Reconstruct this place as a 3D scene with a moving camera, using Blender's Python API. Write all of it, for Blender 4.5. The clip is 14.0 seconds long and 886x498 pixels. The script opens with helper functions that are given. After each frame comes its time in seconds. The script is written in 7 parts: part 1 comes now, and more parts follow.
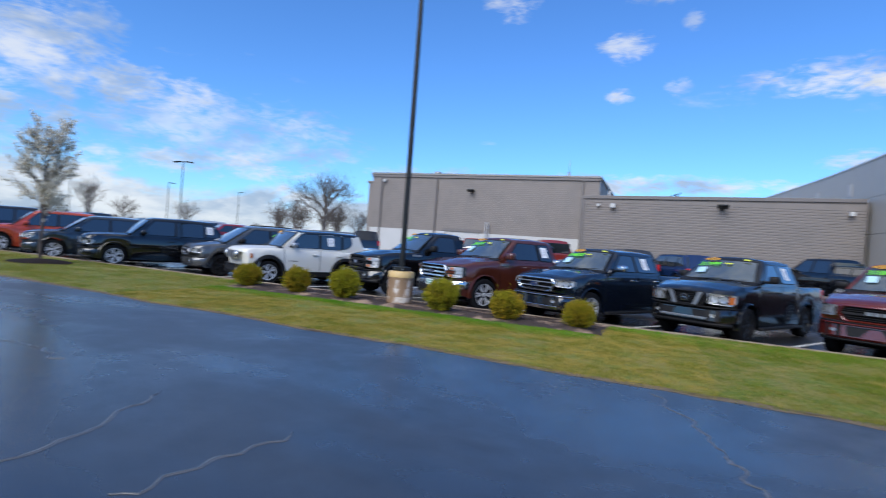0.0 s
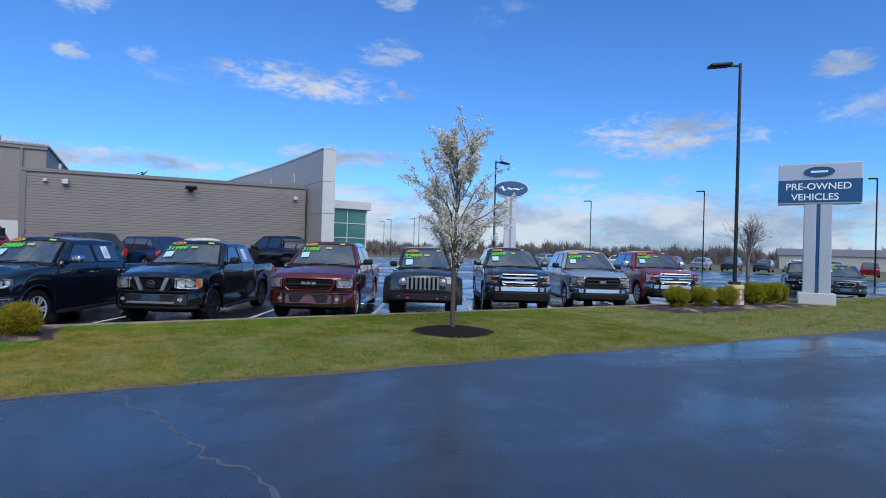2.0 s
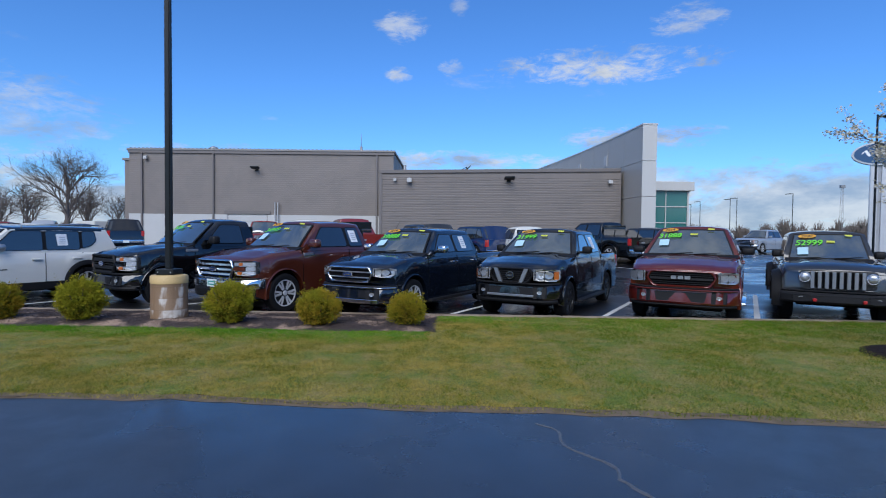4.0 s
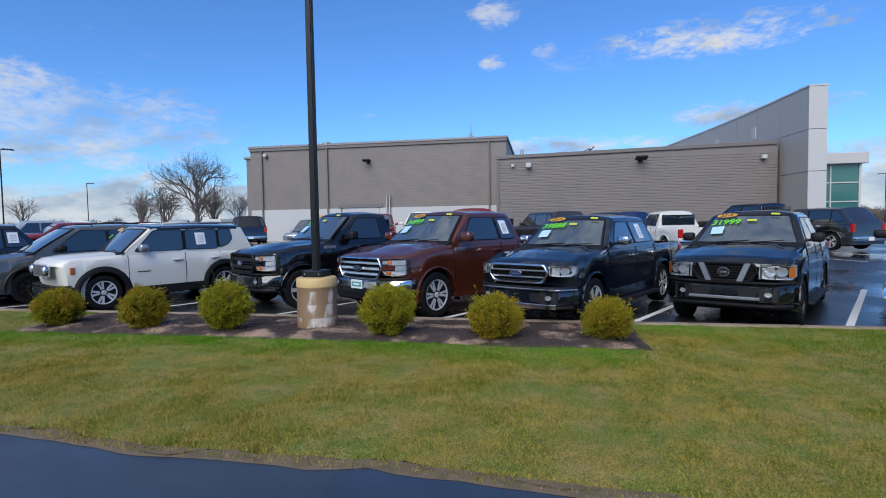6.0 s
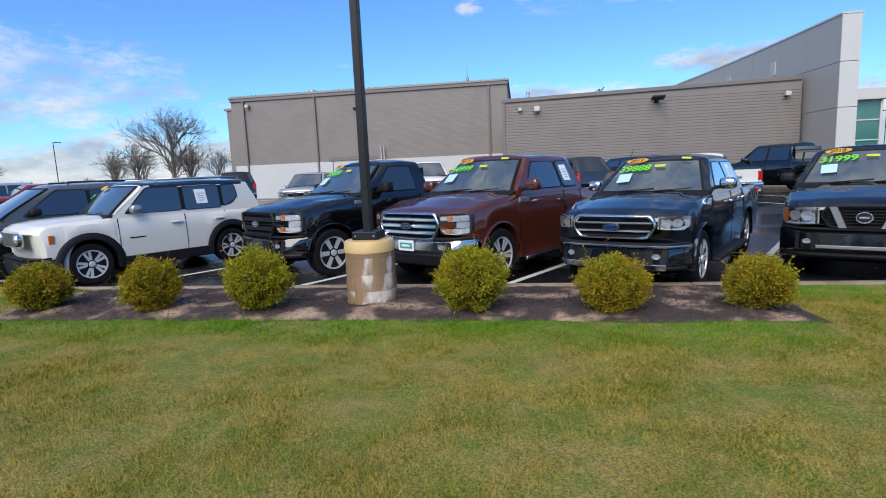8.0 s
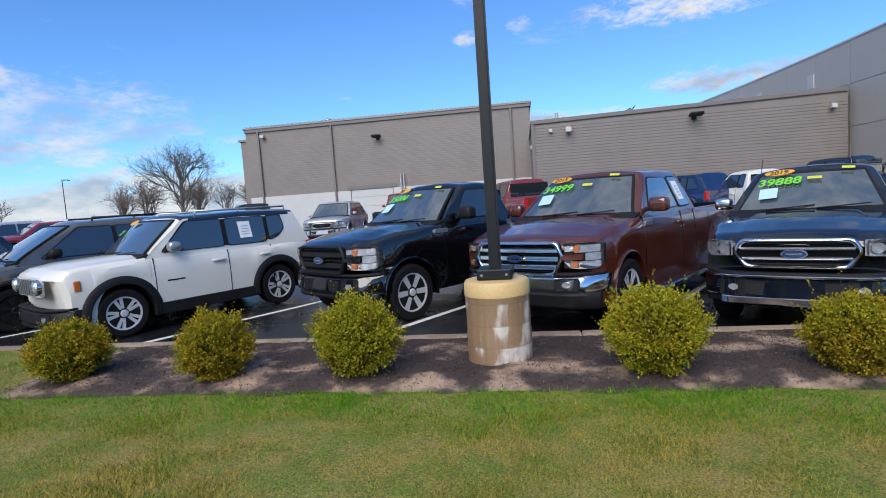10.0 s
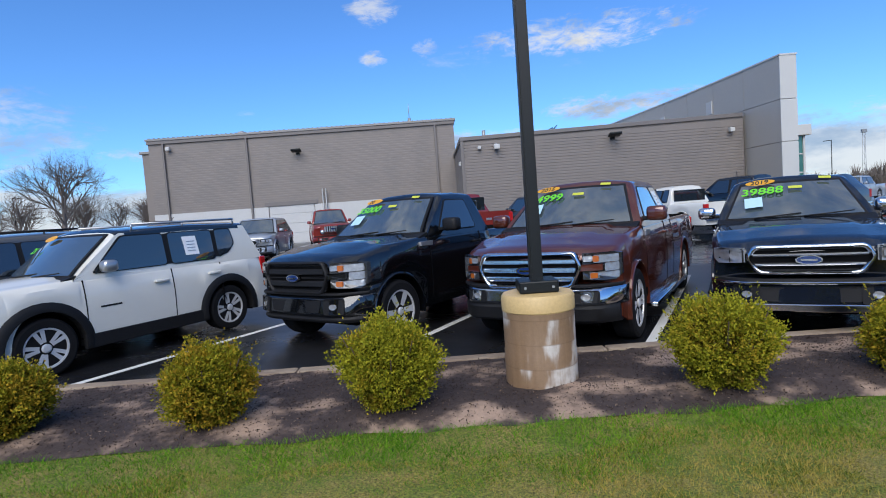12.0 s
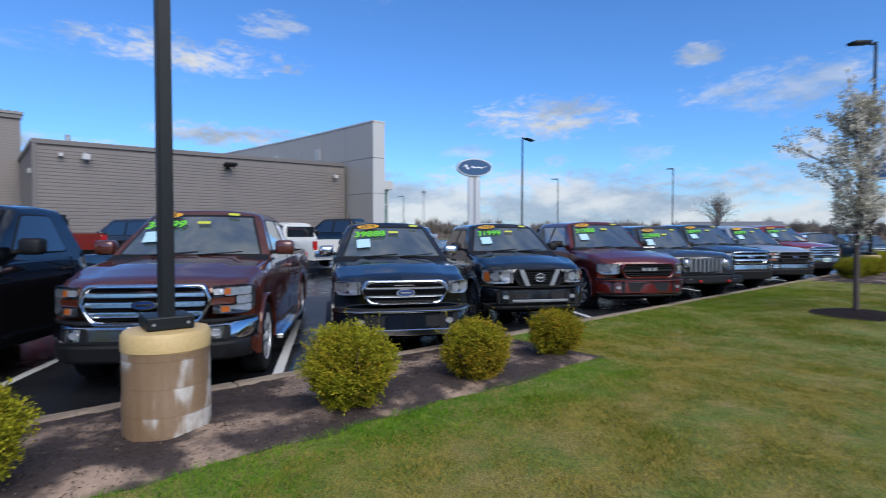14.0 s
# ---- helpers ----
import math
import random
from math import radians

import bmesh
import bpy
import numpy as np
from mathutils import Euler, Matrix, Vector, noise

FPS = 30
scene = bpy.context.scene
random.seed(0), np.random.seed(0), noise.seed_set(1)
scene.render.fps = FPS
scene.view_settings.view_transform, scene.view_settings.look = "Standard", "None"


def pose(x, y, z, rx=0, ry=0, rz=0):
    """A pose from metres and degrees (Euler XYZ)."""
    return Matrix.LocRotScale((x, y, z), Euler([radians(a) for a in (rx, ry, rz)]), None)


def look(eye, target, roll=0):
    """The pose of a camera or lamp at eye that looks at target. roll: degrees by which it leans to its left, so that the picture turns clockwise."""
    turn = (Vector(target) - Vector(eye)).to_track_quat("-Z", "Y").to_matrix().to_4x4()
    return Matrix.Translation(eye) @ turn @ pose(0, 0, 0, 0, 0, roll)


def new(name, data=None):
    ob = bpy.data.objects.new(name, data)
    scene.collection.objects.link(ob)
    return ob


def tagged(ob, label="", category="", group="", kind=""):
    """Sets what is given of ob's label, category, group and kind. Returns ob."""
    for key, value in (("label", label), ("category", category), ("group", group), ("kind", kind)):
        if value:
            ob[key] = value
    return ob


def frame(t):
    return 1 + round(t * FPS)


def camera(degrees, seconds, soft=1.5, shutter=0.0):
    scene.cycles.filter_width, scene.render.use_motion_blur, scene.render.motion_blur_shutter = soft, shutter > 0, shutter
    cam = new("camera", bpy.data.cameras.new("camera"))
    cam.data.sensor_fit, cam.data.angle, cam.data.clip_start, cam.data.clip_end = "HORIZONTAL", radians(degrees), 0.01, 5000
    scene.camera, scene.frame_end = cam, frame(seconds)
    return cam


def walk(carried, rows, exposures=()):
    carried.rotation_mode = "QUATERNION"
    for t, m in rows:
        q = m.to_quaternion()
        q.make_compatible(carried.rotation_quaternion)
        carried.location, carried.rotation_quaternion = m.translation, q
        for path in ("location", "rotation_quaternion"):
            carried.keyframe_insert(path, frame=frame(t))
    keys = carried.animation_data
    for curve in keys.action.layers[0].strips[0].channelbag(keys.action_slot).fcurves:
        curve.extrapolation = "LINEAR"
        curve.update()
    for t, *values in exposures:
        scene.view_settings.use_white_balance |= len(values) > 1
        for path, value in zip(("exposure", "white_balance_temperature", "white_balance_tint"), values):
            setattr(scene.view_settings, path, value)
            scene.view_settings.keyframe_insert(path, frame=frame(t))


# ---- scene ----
cam = camera(79.7, 14.0, soft=1.0, shutter=0.15)
PATH = [
    (0, (0.27, -0.94, 1.387), (-0.484, 0.912, 1.379), 4.2),
    (0.5, (0.565, -1.493, 1.401), (0.756, 0.498, 1.405), 0.4),
    (1, (0.541, -1.502, 1.546), (1.083, 0.423, 1.538), -0.4),
    (1.5, (0.549, -1.236, 1.532), (1.331, 0.605, 1.521), 0.5),
    (2, (0.402, -1.169, 1.561), (1.42, 0.552, 1.568), 1.6),
    (2.5, (0.288, -0.721, 1.606), (1.217, 1.047, 1.702), 1.1),
    (3, (0.096, 0.023, 1.565), (0.533, 1.968, 1.733), 1.0),
    (3.5, (-0.16, 0.597, 1.531), (0.019, 2.586, 1.636), 0.6),
    (4, (-0.502, 0.957, 1.53), (-0.501, 2.956, 1.468), 0.6),
    (6.5, (-2.226, 2.99, 1.532), (-2.598, 4.951, 1.407), -1.2),
    (7, (-2.534, 3.296, 1.491), (-2.745, 5.273, 1.275), -1.1),
    (7.5, (-2.89, 3.653, 1.481), (-3.076, 5.627, 1.217), -2.3),
    (8, (-3.385, 3.997, 1.476), (-3.681, 5.955, 1.198), -2.5),
    (8.5, (-3.756, 4.331, 1.487), (-4.123, 6.275, 1.199), -2.9),
    (9, (-4.159, 4.676, 1.495), (-4.569, 6.623, 1.292), -2.6),
    (11.5, (-5.753, 5.644, 1.453), (-5.779, 7.637, 1.294), -5.6),
    (12, (-5.981, 5.708, 1.447), (-5.946, 7.703, 1.316), -4.2),
    (12.5, (-6.066, 5.782, 1.436), (-5.967, 7.775, 1.292), -2.4),
    (13, (-6.102, 5.876, 1.454), (-5.905, 7.861, 1.315), -1.3),
    (13.5, (-6.07, 5.812, 1.448), (-5.442, 7.709, 1.356), -0.9),
    (14, (-6.236, 5.781, 1.462), (-4.902, 7.27, 1.4), 0.1),
]
EXPOSURES = [(0.0, 0.13, 6350, 10), (1.0, -0.05, 6100, 10), (2.0, -0.18, 6050, 10), (3.0, -0.26, 6000, 10), (4.0, -0.20, 6050, 10), (7.0, 0.02, 6700, 10),
             (8.5, 0.22, 6850, 10), (9.2, 0.20, 6850, 10), (11.5, 0.06, 6550, 10), (12.5, 0.0, 6450, 10), (14.0, -0.05, 6450, 10)]
walk(cam, [(t, look(eye, target, roll)) for t, eye, target, roll in PATH], EXPOSURES)

# ---------------------------------------------------------------- sky and sun
SUN_AZ, SUN_EL = 192.0, 42.0          # degrees clockwise from +y, degrees above the horizon
world = bpy.data.worlds.new("sky")
scene.world = world
world.use_nodes = True


class Nodes:
    """A small builder for node trees."""

    def __init__(self, tree):
        self.t = tree
        tree.nodes.clear()

    def add(self, kind, props=None, **inputs):
        n = self.t.nodes.new(kind)
        props = props or {}
        if "operation" in props:
            n.operation = props["operation"]
        if "use_clamp" in props:
            n.use_clamp = props["use_clamp"]
        if "data_type" in props:
            n.data_type, n.blend_type = props["data_type"], props["blend_type"]
        if "interpolation_type" in props:
            n.interpolation_type = props["interpolation_type"]
        for k, v in inputs.items():
            self.put(n.inputs[int(k[1:])] if k[0] == "i" and k[1:].isdigit() else n.inputs[k.replace("_", " ")], v)
        return n

    def put(self, socket, v):
        if isinstance(v, bpy.types.NodeSocket):
            self.t.links.new(v, socket)
        elif v is not None:
            if isinstance(v, (tuple, list)) and len(v) == 3 and socket.type == "RGBA":
                v = (*v, 1.0)
            socket.default_value = v

    def math(self, op, a, b=None, c=None, clamp=False):
        n = self.add("ShaderNodeMath", {"operation": op, "use_clamp": clamp})
        for i, v in enumerate((a, b, c)):
            if v is not None:
                self.put(n.inputs[i], v)
        return n.outputs[0]

    def noise(self, vec, scale, detail=4.0, rough=0.55, dist=0.0, out=0):
        n = self.add("ShaderNodeTexNoise", Scale=scale, Detail=detail, Roughness=rough, Distortion=dist)
        self.put(n.inputs["Vector"], vec)
        return n.outputs[out]

    def ramp(self, fac, *stops):
        n = self.add("ShaderNodeValToRGB")
        while len(n.color_ramp.elements) < len(stops):
            n.color_ramp.elements.new(0.5)
        for e, (p, c) in zip(n.color_ramp.elements, stops):
            e.position = p
            e.color = (c, c, c, 1) if not isinstance(c, (tuple, list)) else (*c, 1)
        self.put(n.inputs[0], fac)
        return n.outputs[0]

    def mix(self, fac, a, b, blend="MIX"):
        n = self.add("ShaderNodeMix", {"data_type": "RGBA", "blend_type": blend})
        self.put(n.inputs[0], fac), self.put(n.inputs[6], a), self.put(n.inputs[7], b)
        return n.outputs[2]

    def smooth(self, v, lo, hi, a=0.0, b=1.0):
        n = self.add("ShaderNodeMapRange", {"interpolation_type": "SMOOTHSTEP"})
        for i, x in enumerate((v, lo, hi, a, b)):
            self.put(n.inputs[i], x)
        return n.outputs[0]


def cloud_blob(n, d, az, el, wide, tall):
    """1 in the middle of an ellipse of sky at that bearing and elevation (degrees), 0 on its rim, below 0 outside."""
    a, e = radians(az), radians(el)
    side = (math.cos(a), -math.sin(a), 0.0)
    ahead = (math.sin(a), math.cos(a), 0.0)
    sx = n.add("ShaderNodeVectorMath", {"operation": "DOT_PRODUCT"}, i0=d, i1=side).outputs["Value"]
    fy = n.add("ShaderNodeVectorMath", {"operation": "DOT_PRODUCT"}, i0=d, i1=ahead).outputs["Value"]
    z = n.add("ShaderNodeSeparateXYZ", i0=d).outputs[2]
    u = n.math("MULTIPLY", sx, 1 / math.sin(radians(wide)))
    v = n.math("MULTIPLY", n.math("SUBTRACT", z, math.sin(e)), 1 / math.sin(radians(tall)))
    r = n.math("ADD", n.math("MULTIPLY", u, u), n.math("MULTIPLY", v, v))
    return n.math("SUBTRACT", n.math("SUBTRACT", 1.0, n.math("MINIMUM", r, 4.0)), n.math("MULTIPLY", n.math("LESS_THAN", fy, 0.0), 4.0))


def make_sky():
    n = Nodes(world.node_tree)
    d = n.add("ShaderNodeTexCoord").outputs["Generated"]
    sky = n.add("ShaderNodeTexSky")
    sky.sky_type, sky.sun_disc = "NISHITA", False
    sky.sun_elevation, sky.sun_rotation = radians(SUN_EL), radians(SUN_AZ)
    sky.air_density, sky.dust_density, sky.ozone_density = 1.0, 0.2, 2.5
    xyz = n.add("ShaderNodeSeparateXYZ", i0=d)
    x, y, z = xyz.outputs
    # a cloud sheet seen in perspective
    up = n.math("ADD", n.math("MAXIMUM", z, 0.0), 0.10)
    flat = n.add("ShaderNodeCombineXYZ", i0=n.math("DIVIDE", x, up), i1=n.math("DIVIDE", y, up), i2=n.math("MULTIPLY", z, 5.0)).outputs[0]
    puffs = n.noise(flat, 1.7, 7.0, 0.60, 0.25)
    stretched = n.add("ShaderNodeMapping", i0=d, Scale=(1.0, 1.0, 2.6)).outputs[0]
    curls = n.noise(stretched, 11.0, 9.0, 0.68, 0.6)
    fine = n.noise(stretched, 4.2, 9.0, 0.66, 0.5)
    # small scattered clouds high up
    scattered = n.smooth(n.math("ADD", puffs, n.math("MULTIPLY", n.math("SUBTRACT", curls, 0.5), 0.35)), n.smooth(z, 0.50, 0.80, 0.64, 0.37), n.smooth(z, 0.50, 0.80, 0.92, 0.67))
    # bank low on the horizon
    low = n.smooth(z, 0.02, 0.165, 1.0, 0.0)
    bank = n.smooth(n.math("ADD", n.math("MULTIPLY", low, 0.42), fine), 0.66, 0.86)
    bank = n.math("MULTIPLY", bank, n.smooth(z, 0.10, 0.20, 1.0, 0.0))
    total = n.math("MAXIMUM", n.math("MULTIPLY", scattered, 0.75), n.math("MULTIPLY", bank, 0.9))
    tufts = n.noise(stretched, 30.0, 6.0, 0.66, 0.5)
    ragged = n.math("ADD", n.math("MULTIPLY", n.math("SUBTRACT", curls, 0.5), 3.6), n.math("MULTIPLY", n.math("SUBTRACT", tufts, 0.5), 2.6))
    for az, el, wide, tall, dense in CLOUDS:
        blob = cloud_blob(n, d, az, el, wide * 1.25, tall * 1.25)
        puff = n.math("MULTIPLY", n.smooth(n.math("ADD", blob, n.math("MULTIPLY", ragged, n.smooth(blob, -1.0, 0.0))), 0.0, 1.5), dense)
        total = n.math("MAXIMUM", total, puff)
    total = n.math("MINIMUM", total, 1.0)
    shade = n.smooth(n.noise(stretched, 6.5, 6.0, 0.6), 0.35, 0.62)
    white = n.mix(shade, (0.46, 0.57, 0.74), (0.95, 0.98, 1.02))
    blue = n.mix(1.0, sky.outputs[0], SKY_TINT, "MULTIPLY")
    lit_sky = n.add("ShaderNodeBackground", Color=blue, Strength=SKY)
    lit_cloud = n.add("ShaderNodeBackground", Color=white, Strength=CLOUD)
    both = n.add("ShaderNodeMixShader", i0=total, i1=lit_sky.outputs[0], i2=lit_cloud.outputs[0])
    n.add("ShaderNodeOutputWorld", Surface=both.outputs[0])


SKY, CLOUD, SKY_TINT = 0.134, 0.80, (0.54, 0.93, 1.42)
CLOUDS = [  # bearing, elevation, half width, half height, density
    (16.2, 16.8, 8.6, 1.4, 1.0), (-16.6, 25.1, 2.2, 1.5, 0.6), (-1.5, 25.6, 3.2, 1.0, 0.6), (-4.6, 20.8, 2.2, 1.2, 0.7), (-5.0, 16.3, 1.2, 0.6, 0.9), (0.6, 16.9, 1.1, 0.8, 0.6),
    (1.5, 23.0, 0.9, 0.8, 0.5), (25.1, 25.0, 1.8, 0.8, 0.6), (24.4, 20.1, 2.8, 1.1, 0.7), (16.4, 29.0, 3.3, 1.8, 0.6), (33.0, 28.5, 4.0, 1.0, 0.6), (53.5, 12.0, 7.2, 1.9, 1.0),
    (20.0, 9.6, 6.0, 1.1, 1.0), (44.3, 8.6, 3.2, 0.6, 0.5), (54.0, 7.4, 1.4, 0.7, 0.5), (67.7, 16.7, 2.1, 0.9, 0.8), (75.0, 13.0, 7.0, 2.0, 0.6), (62.8, 8.0, 3.0, 0.8, 0.4), (77.0, 7.4, 3.2, 1.6, 0.8),
    (-48.6, 11.8, 2.6, 2.0, 0.7), (-41.9, 10.2, 3.6, 1.3, 0.6), (-46.2, 6.8, 8.0, 1.5, 0.8), (-61.0, 14.5, 6.0, 3.4, 0.8), (-55.7, 12.1, 5.8, 2.2, 0.8), (-56.5, 17.1, 2.2, 1.4, 0.6), (-36.3, 8.6, 5.0, 1.0, 0.6),
    (-46.0, 9.5, 13.0, 3.4, 0.55), (-8.0, 7.6, 22.0, 0.9, 0.9), (50.0, 4.2, 40.0, 2.4, 0.8), (-70.0, 8.0, 14.0, 4.0, 0.8),
    # Unseen clouds behind the view; the low bank is added for neutral chrome reflections.
    (190.0, 8.0, 80.0, 8.0, 0.8), (150.0, 52.0, 16.0, 7.0, 0.8), (215.0, 40.0, 14.0, 6.0, 0.8),
]
make_sky()
sun = new("sun", bpy.data.lights.new("sun", "SUN"))
sun.data.energy, sun.data.angle, sun.data.color = 3.75, radians(55), (1.0, 0.95, 0.87)
a, e = radians(SUN_AZ), radians(SUN_EL)
sun.matrix_world = look((0, 0, 30), (-math.sin(a) * math.cos(e), -math.cos(a) * math.cos(e), 30 - math.sin(e)))

# ---------------------------------------------------------------- materials


def surface(name, colour, rough=0.6, metal=0.0, vary=0.15, scale=8.0, grain=0.0, grain_scale=80.0, coat=0.0, second=None, blotch=(0.45, 0.6),
            rough_vary=0.0, each=0.0, spec=0.5, where="Object", transmission=0.0):
    """A procedural surface: colour varied at two scales, blotches of a second colour, roughness variation and fine relief."""
    m = bpy.data.materials.new(name)
    m.use_nodes = True
    n = Nodes(m.node_tree)
    tc = n.add("ShaderNodeTexCoord").outputs["Object"] if where == "Object" else n.add("ShaderNodeNewGeometry").outputs["Position"]
    big = n.noise(tc, scale, 5.0, 0.6)
    fine = n.noise(tc, scale * 9.0, 3.0, 0.6)
    base = n.mix(n.smooth(big, blotch[0], blotch[1]), colour, second) if second else colour
    level = n.math("ADD", n.math("MULTIPLY", big, vary), n.math("MULTIPLY", fine, vary * 0.7))
    level = n.math("ADD", level, 1.0 - vary * 0.85)
    if each:
        level = n.math("MULTIPLY", level, n.math("ADD", n.math("MULTIPLY", n.add("ShaderNodeObjectInfo").outputs["Random"], each), 1.0 - each / 2))
    grey = n.add("ShaderNodeCombineColor", i0=level, i1=level, i2=level).outputs[0]
    base = n.mix(1.0, base, grey, "MULTIPLY")
    r = n.math("ADD", n.math("MULTIPLY", n.math("SUBTRACT", big, 0.5), rough_vary), rough, clamp=True) if rough_vary else rough
    b = n.add("ShaderNodeBsdfPrincipled", Base_Color=base, Roughness=r, Metallic=metal)
    b.inputs["Specular IOR Level"].default_value = spec
    b.inputs["Coat Weight"].default_value, b.inputs["Coat Roughness"].default_value = coat, 0.03
    b.inputs["Transmission Weight"].default_value = transmission
    if grain:
        bump = n.add("ShaderNodeBump", Strength=min(1.0, grain), Distance=0.01, Height=n.noise(tc, grain_scale, 4.0, 0.65))
        n.put(b.inputs["Normal"], bump.outputs[0])
    n.add("ShaderNodeOutputMaterial", Surface=b.outputs[0])
    return m


def paint(name, colour, metal=0.25, rough=0.35, coat=0.85):
    """Car paint under clear coat with fine beads of rain on it."""
    m = surface(name, colour, rough, metal, vary=0.05, scale=1.5, coat=coat, spec=0.06)
    n = m.node_tree
    b = next(x for x in n.nodes if x.type == "BSDF_PRINCIPLED")
    tc = n.nodes.new("ShaderNodeTexCoord")
    vor = n.nodes.new("ShaderNodeTexVoronoi")
    vor.inputs["Scale"].default_value = 90.0
    bump = n.nodes.new("ShaderNodeBump")
    bump.inputs["Strength"].default_value, bump.inputs["Distance"].default_value = 0.02, 0.004
    n.links.new(tc.outputs["Object"], vor.inputs["Vector"])
    n.links.new(vor.outputs["Distance"], bump.inputs["Height"])
    n.links.new(bump.outputs[0], b.inputs["Coat Normal"])
    b.inputs["Coat IOR"].default_value = 1.8
    return m


def wet_asphalt(name, colour, wet, dry_rough):
    """Dark asphalt, wet in broad patches, with grit."""
    m = bpy.data.materials.new(name)
    m.use_nodes = True
    n = Nodes(m.node_tree)
    p = n.add("ShaderNodeNewGeometry").outputs["Position"]
    broad = n.noise(n.add("ShaderNodeMapping", i0=p, Scale=(0.55, 1.0, 1.0)).outputs[0], 0.35, 5.0, 0.55, 0.6)
    mid = n.noise(p, 3.0, 5.0, 0.6)
    grit = n.noise(p, 160.0, 2.0, 0.7)
    pool = n.smooth(n.math("ADD", broad, n.math("MULTIPLY", mid, 0.12)), 0.44, 0.70)
    lvl = n.math("ADD", n.math("MULTIPLY", mid, 0.45), n.math("MULTIPLY", grit, 0.5))
    base = n.mix(1.0, colour, n.ramp(lvl, (0.25, 0.45), (0.75, 1.5)), "MULTIPLY")
    base = n.mix(n.math("MULTIPLY", pool, 0.35), base, (0.012, 0.014, 0.018))
    rough = n.math("SUBTRACT", dry_rough, n.math("MULTIPLY", pool, wet), clamp=True)
    b = n.add("ShaderNodeBsdfPrincipled", Base_Color=base, Roughness=rough)
    b.inputs["Specular IOR Level"].default_value = 0.75
    b.inputs["Coat Weight"].default_value = 0.0
    height = n.math("ADD", n.math("MULTIPLY", grit, 0.6), n.math("MULTIPLY", n.noise(p, 45.0, 3.0), 0.4))
    bump = n.add("ShaderNodeBump", Strength=0.22, Distance=0.004, Height=height)
    n.put(b.inputs["Normal"], bump.outputs[0])
    n.add("ShaderNodeOutputMaterial", Surface=b.outputs[0])
    return m


def lawn_surface():
    """Soil and thatch under the grass: greener by the bed, straw-coloured and bare towards the road edge, in uneven patches."""
    m = bpy.data.materials.new("lawn soil")
    m.use_nodes = True
    n = Nodes(m.node_tree)
    p = n.add("ShaderNodeNewGeometry").outputs["Position"]
    big, mid, fine = n.noise(p, 2.2, 6.0, 0.65), n.noise(p, 6.0, 5.0, 0.65), n.noise(p, 70.0, 4.0, 0.7)
    straw = n.mix(mid, (0.19, 0.150, 0.038), (0.27, 0.215, 0.056))
    green = n.mix(mid, (0.075, 0.12, 0.010), (0.155, 0.19, 0.018))
    col = n.mix(n.smooth(n.math("ADD", n.math("MULTIPLY", big, 0.7), n.math("MULTIPLY", mid, 0.35)), 0.42, 0.64), green, straw)
    col = n.mix(1.0, col, n.ramp(fine, (0.36, 0.35), (0.64, 1.65)), "MULTIPLY")
    b = n.add("ShaderNodeBsdfPrincipled", Base_Color=col, Roughness=0.85)
    n.put(b.inputs["Normal"], n.add("ShaderNodeBump", Strength=0.7, Distance=0.02, Height=fine).outputs[0])
    n.add("ShaderNodeOutputMaterial", Surface=b.outputs[0])
    return m


def blades(name, low, high, straw, patch=0.9, lo=0.42, hi=0.62):
    """Leaves and blades: each its own shade, turning to straw colour in patches."""
    m = bpy.data.materials.new(name)
    m.use_nodes = True
    n = Nodes(m.node_tree)
    g = n.add("ShaderNodeNewGeometry")
    p = g.outputs["Position"]
    rnd = g.outputs["Random Per Island"]
    col = n.mix(rnd, low, high)
    spread_out = n.math("ADD", n.math("MULTIPLY", n.noise(p, patch, 4.0, 0.6), 0.6), n.math("MULTIPLY", n.noise(p, patch * 4.5, 3.0, 0.6), 0.4))
    turn = n.smooth(n.math("ADD", spread_out, n.math("MULTIPLY", n.math("SUBTRACT", rnd, 0.5), 0.25)), lo, hi)
    col = n.mix(turn, col, straw)
    b = n.add("ShaderNodeBsdfPrincipled", Base_Color=col, Roughness=0.7)
    b.inputs["Specular IOR Level"].default_value = 0.06
    t = n.add("ShaderNodeBsdfTranslucent", Color=col)
    s = n.add("ShaderNodeMixShader", i0=0.15, i1=b.outputs[0], i2=t.outputs[0])
    n.add("ShaderNodeOutputMaterial", Surface=s.outputs[0])
    return m


ASPHALT = wet_asphalt("wet road asphalt", (0.033, 0.038, 0.046), 0.25, 0.40)
LOT = wet_asphalt("wet parking asphalt", (0.015, 0.016, 0.019), 0.30, 0.38)
SEALED = surface("crack sealant", (0.085, 0.09, 0.098), 0.30, vary=0.3, scale=12, grain=0.3, grain_scale=60)
FIELD = surface("dry field grass", (0.15, 0.13, 0.055), 0.9, vary=0.5, scale=0.15, second=(0.085, 0.10, 0.03), where="World")
SOIL = lawn_surface()
GRASS = blades("grass blades", (0.060, 0.095, 0.008), (0.24, 0.25, 0.020), (0.41, 0.31, 0.075), patch=1.9, lo=0.37, hi=0.60)
GREENER = blades("greener grass blades", (0.055, 0.095, 0.008), (0.19, 0.24, 0.020), (0.36, 0.28, 0.070), patch=1.6, lo=0.46, hi=0.68)
LUSH = blades("lush grass blades", (0.04, 0.14, 0.008), (0.13, 0.30, 0.016), (0.17, 0.29, 0.022))
MULCH = surface("damp mulch soil", (0.058, 0.044, 0.040), 0.7, vary=1.0, scale=1.7, grain=1.0, grain_scale=30, spec=0.15, second=(0.29, 0.205, 0.15), blotch=(0.49, 0.64), where="World")
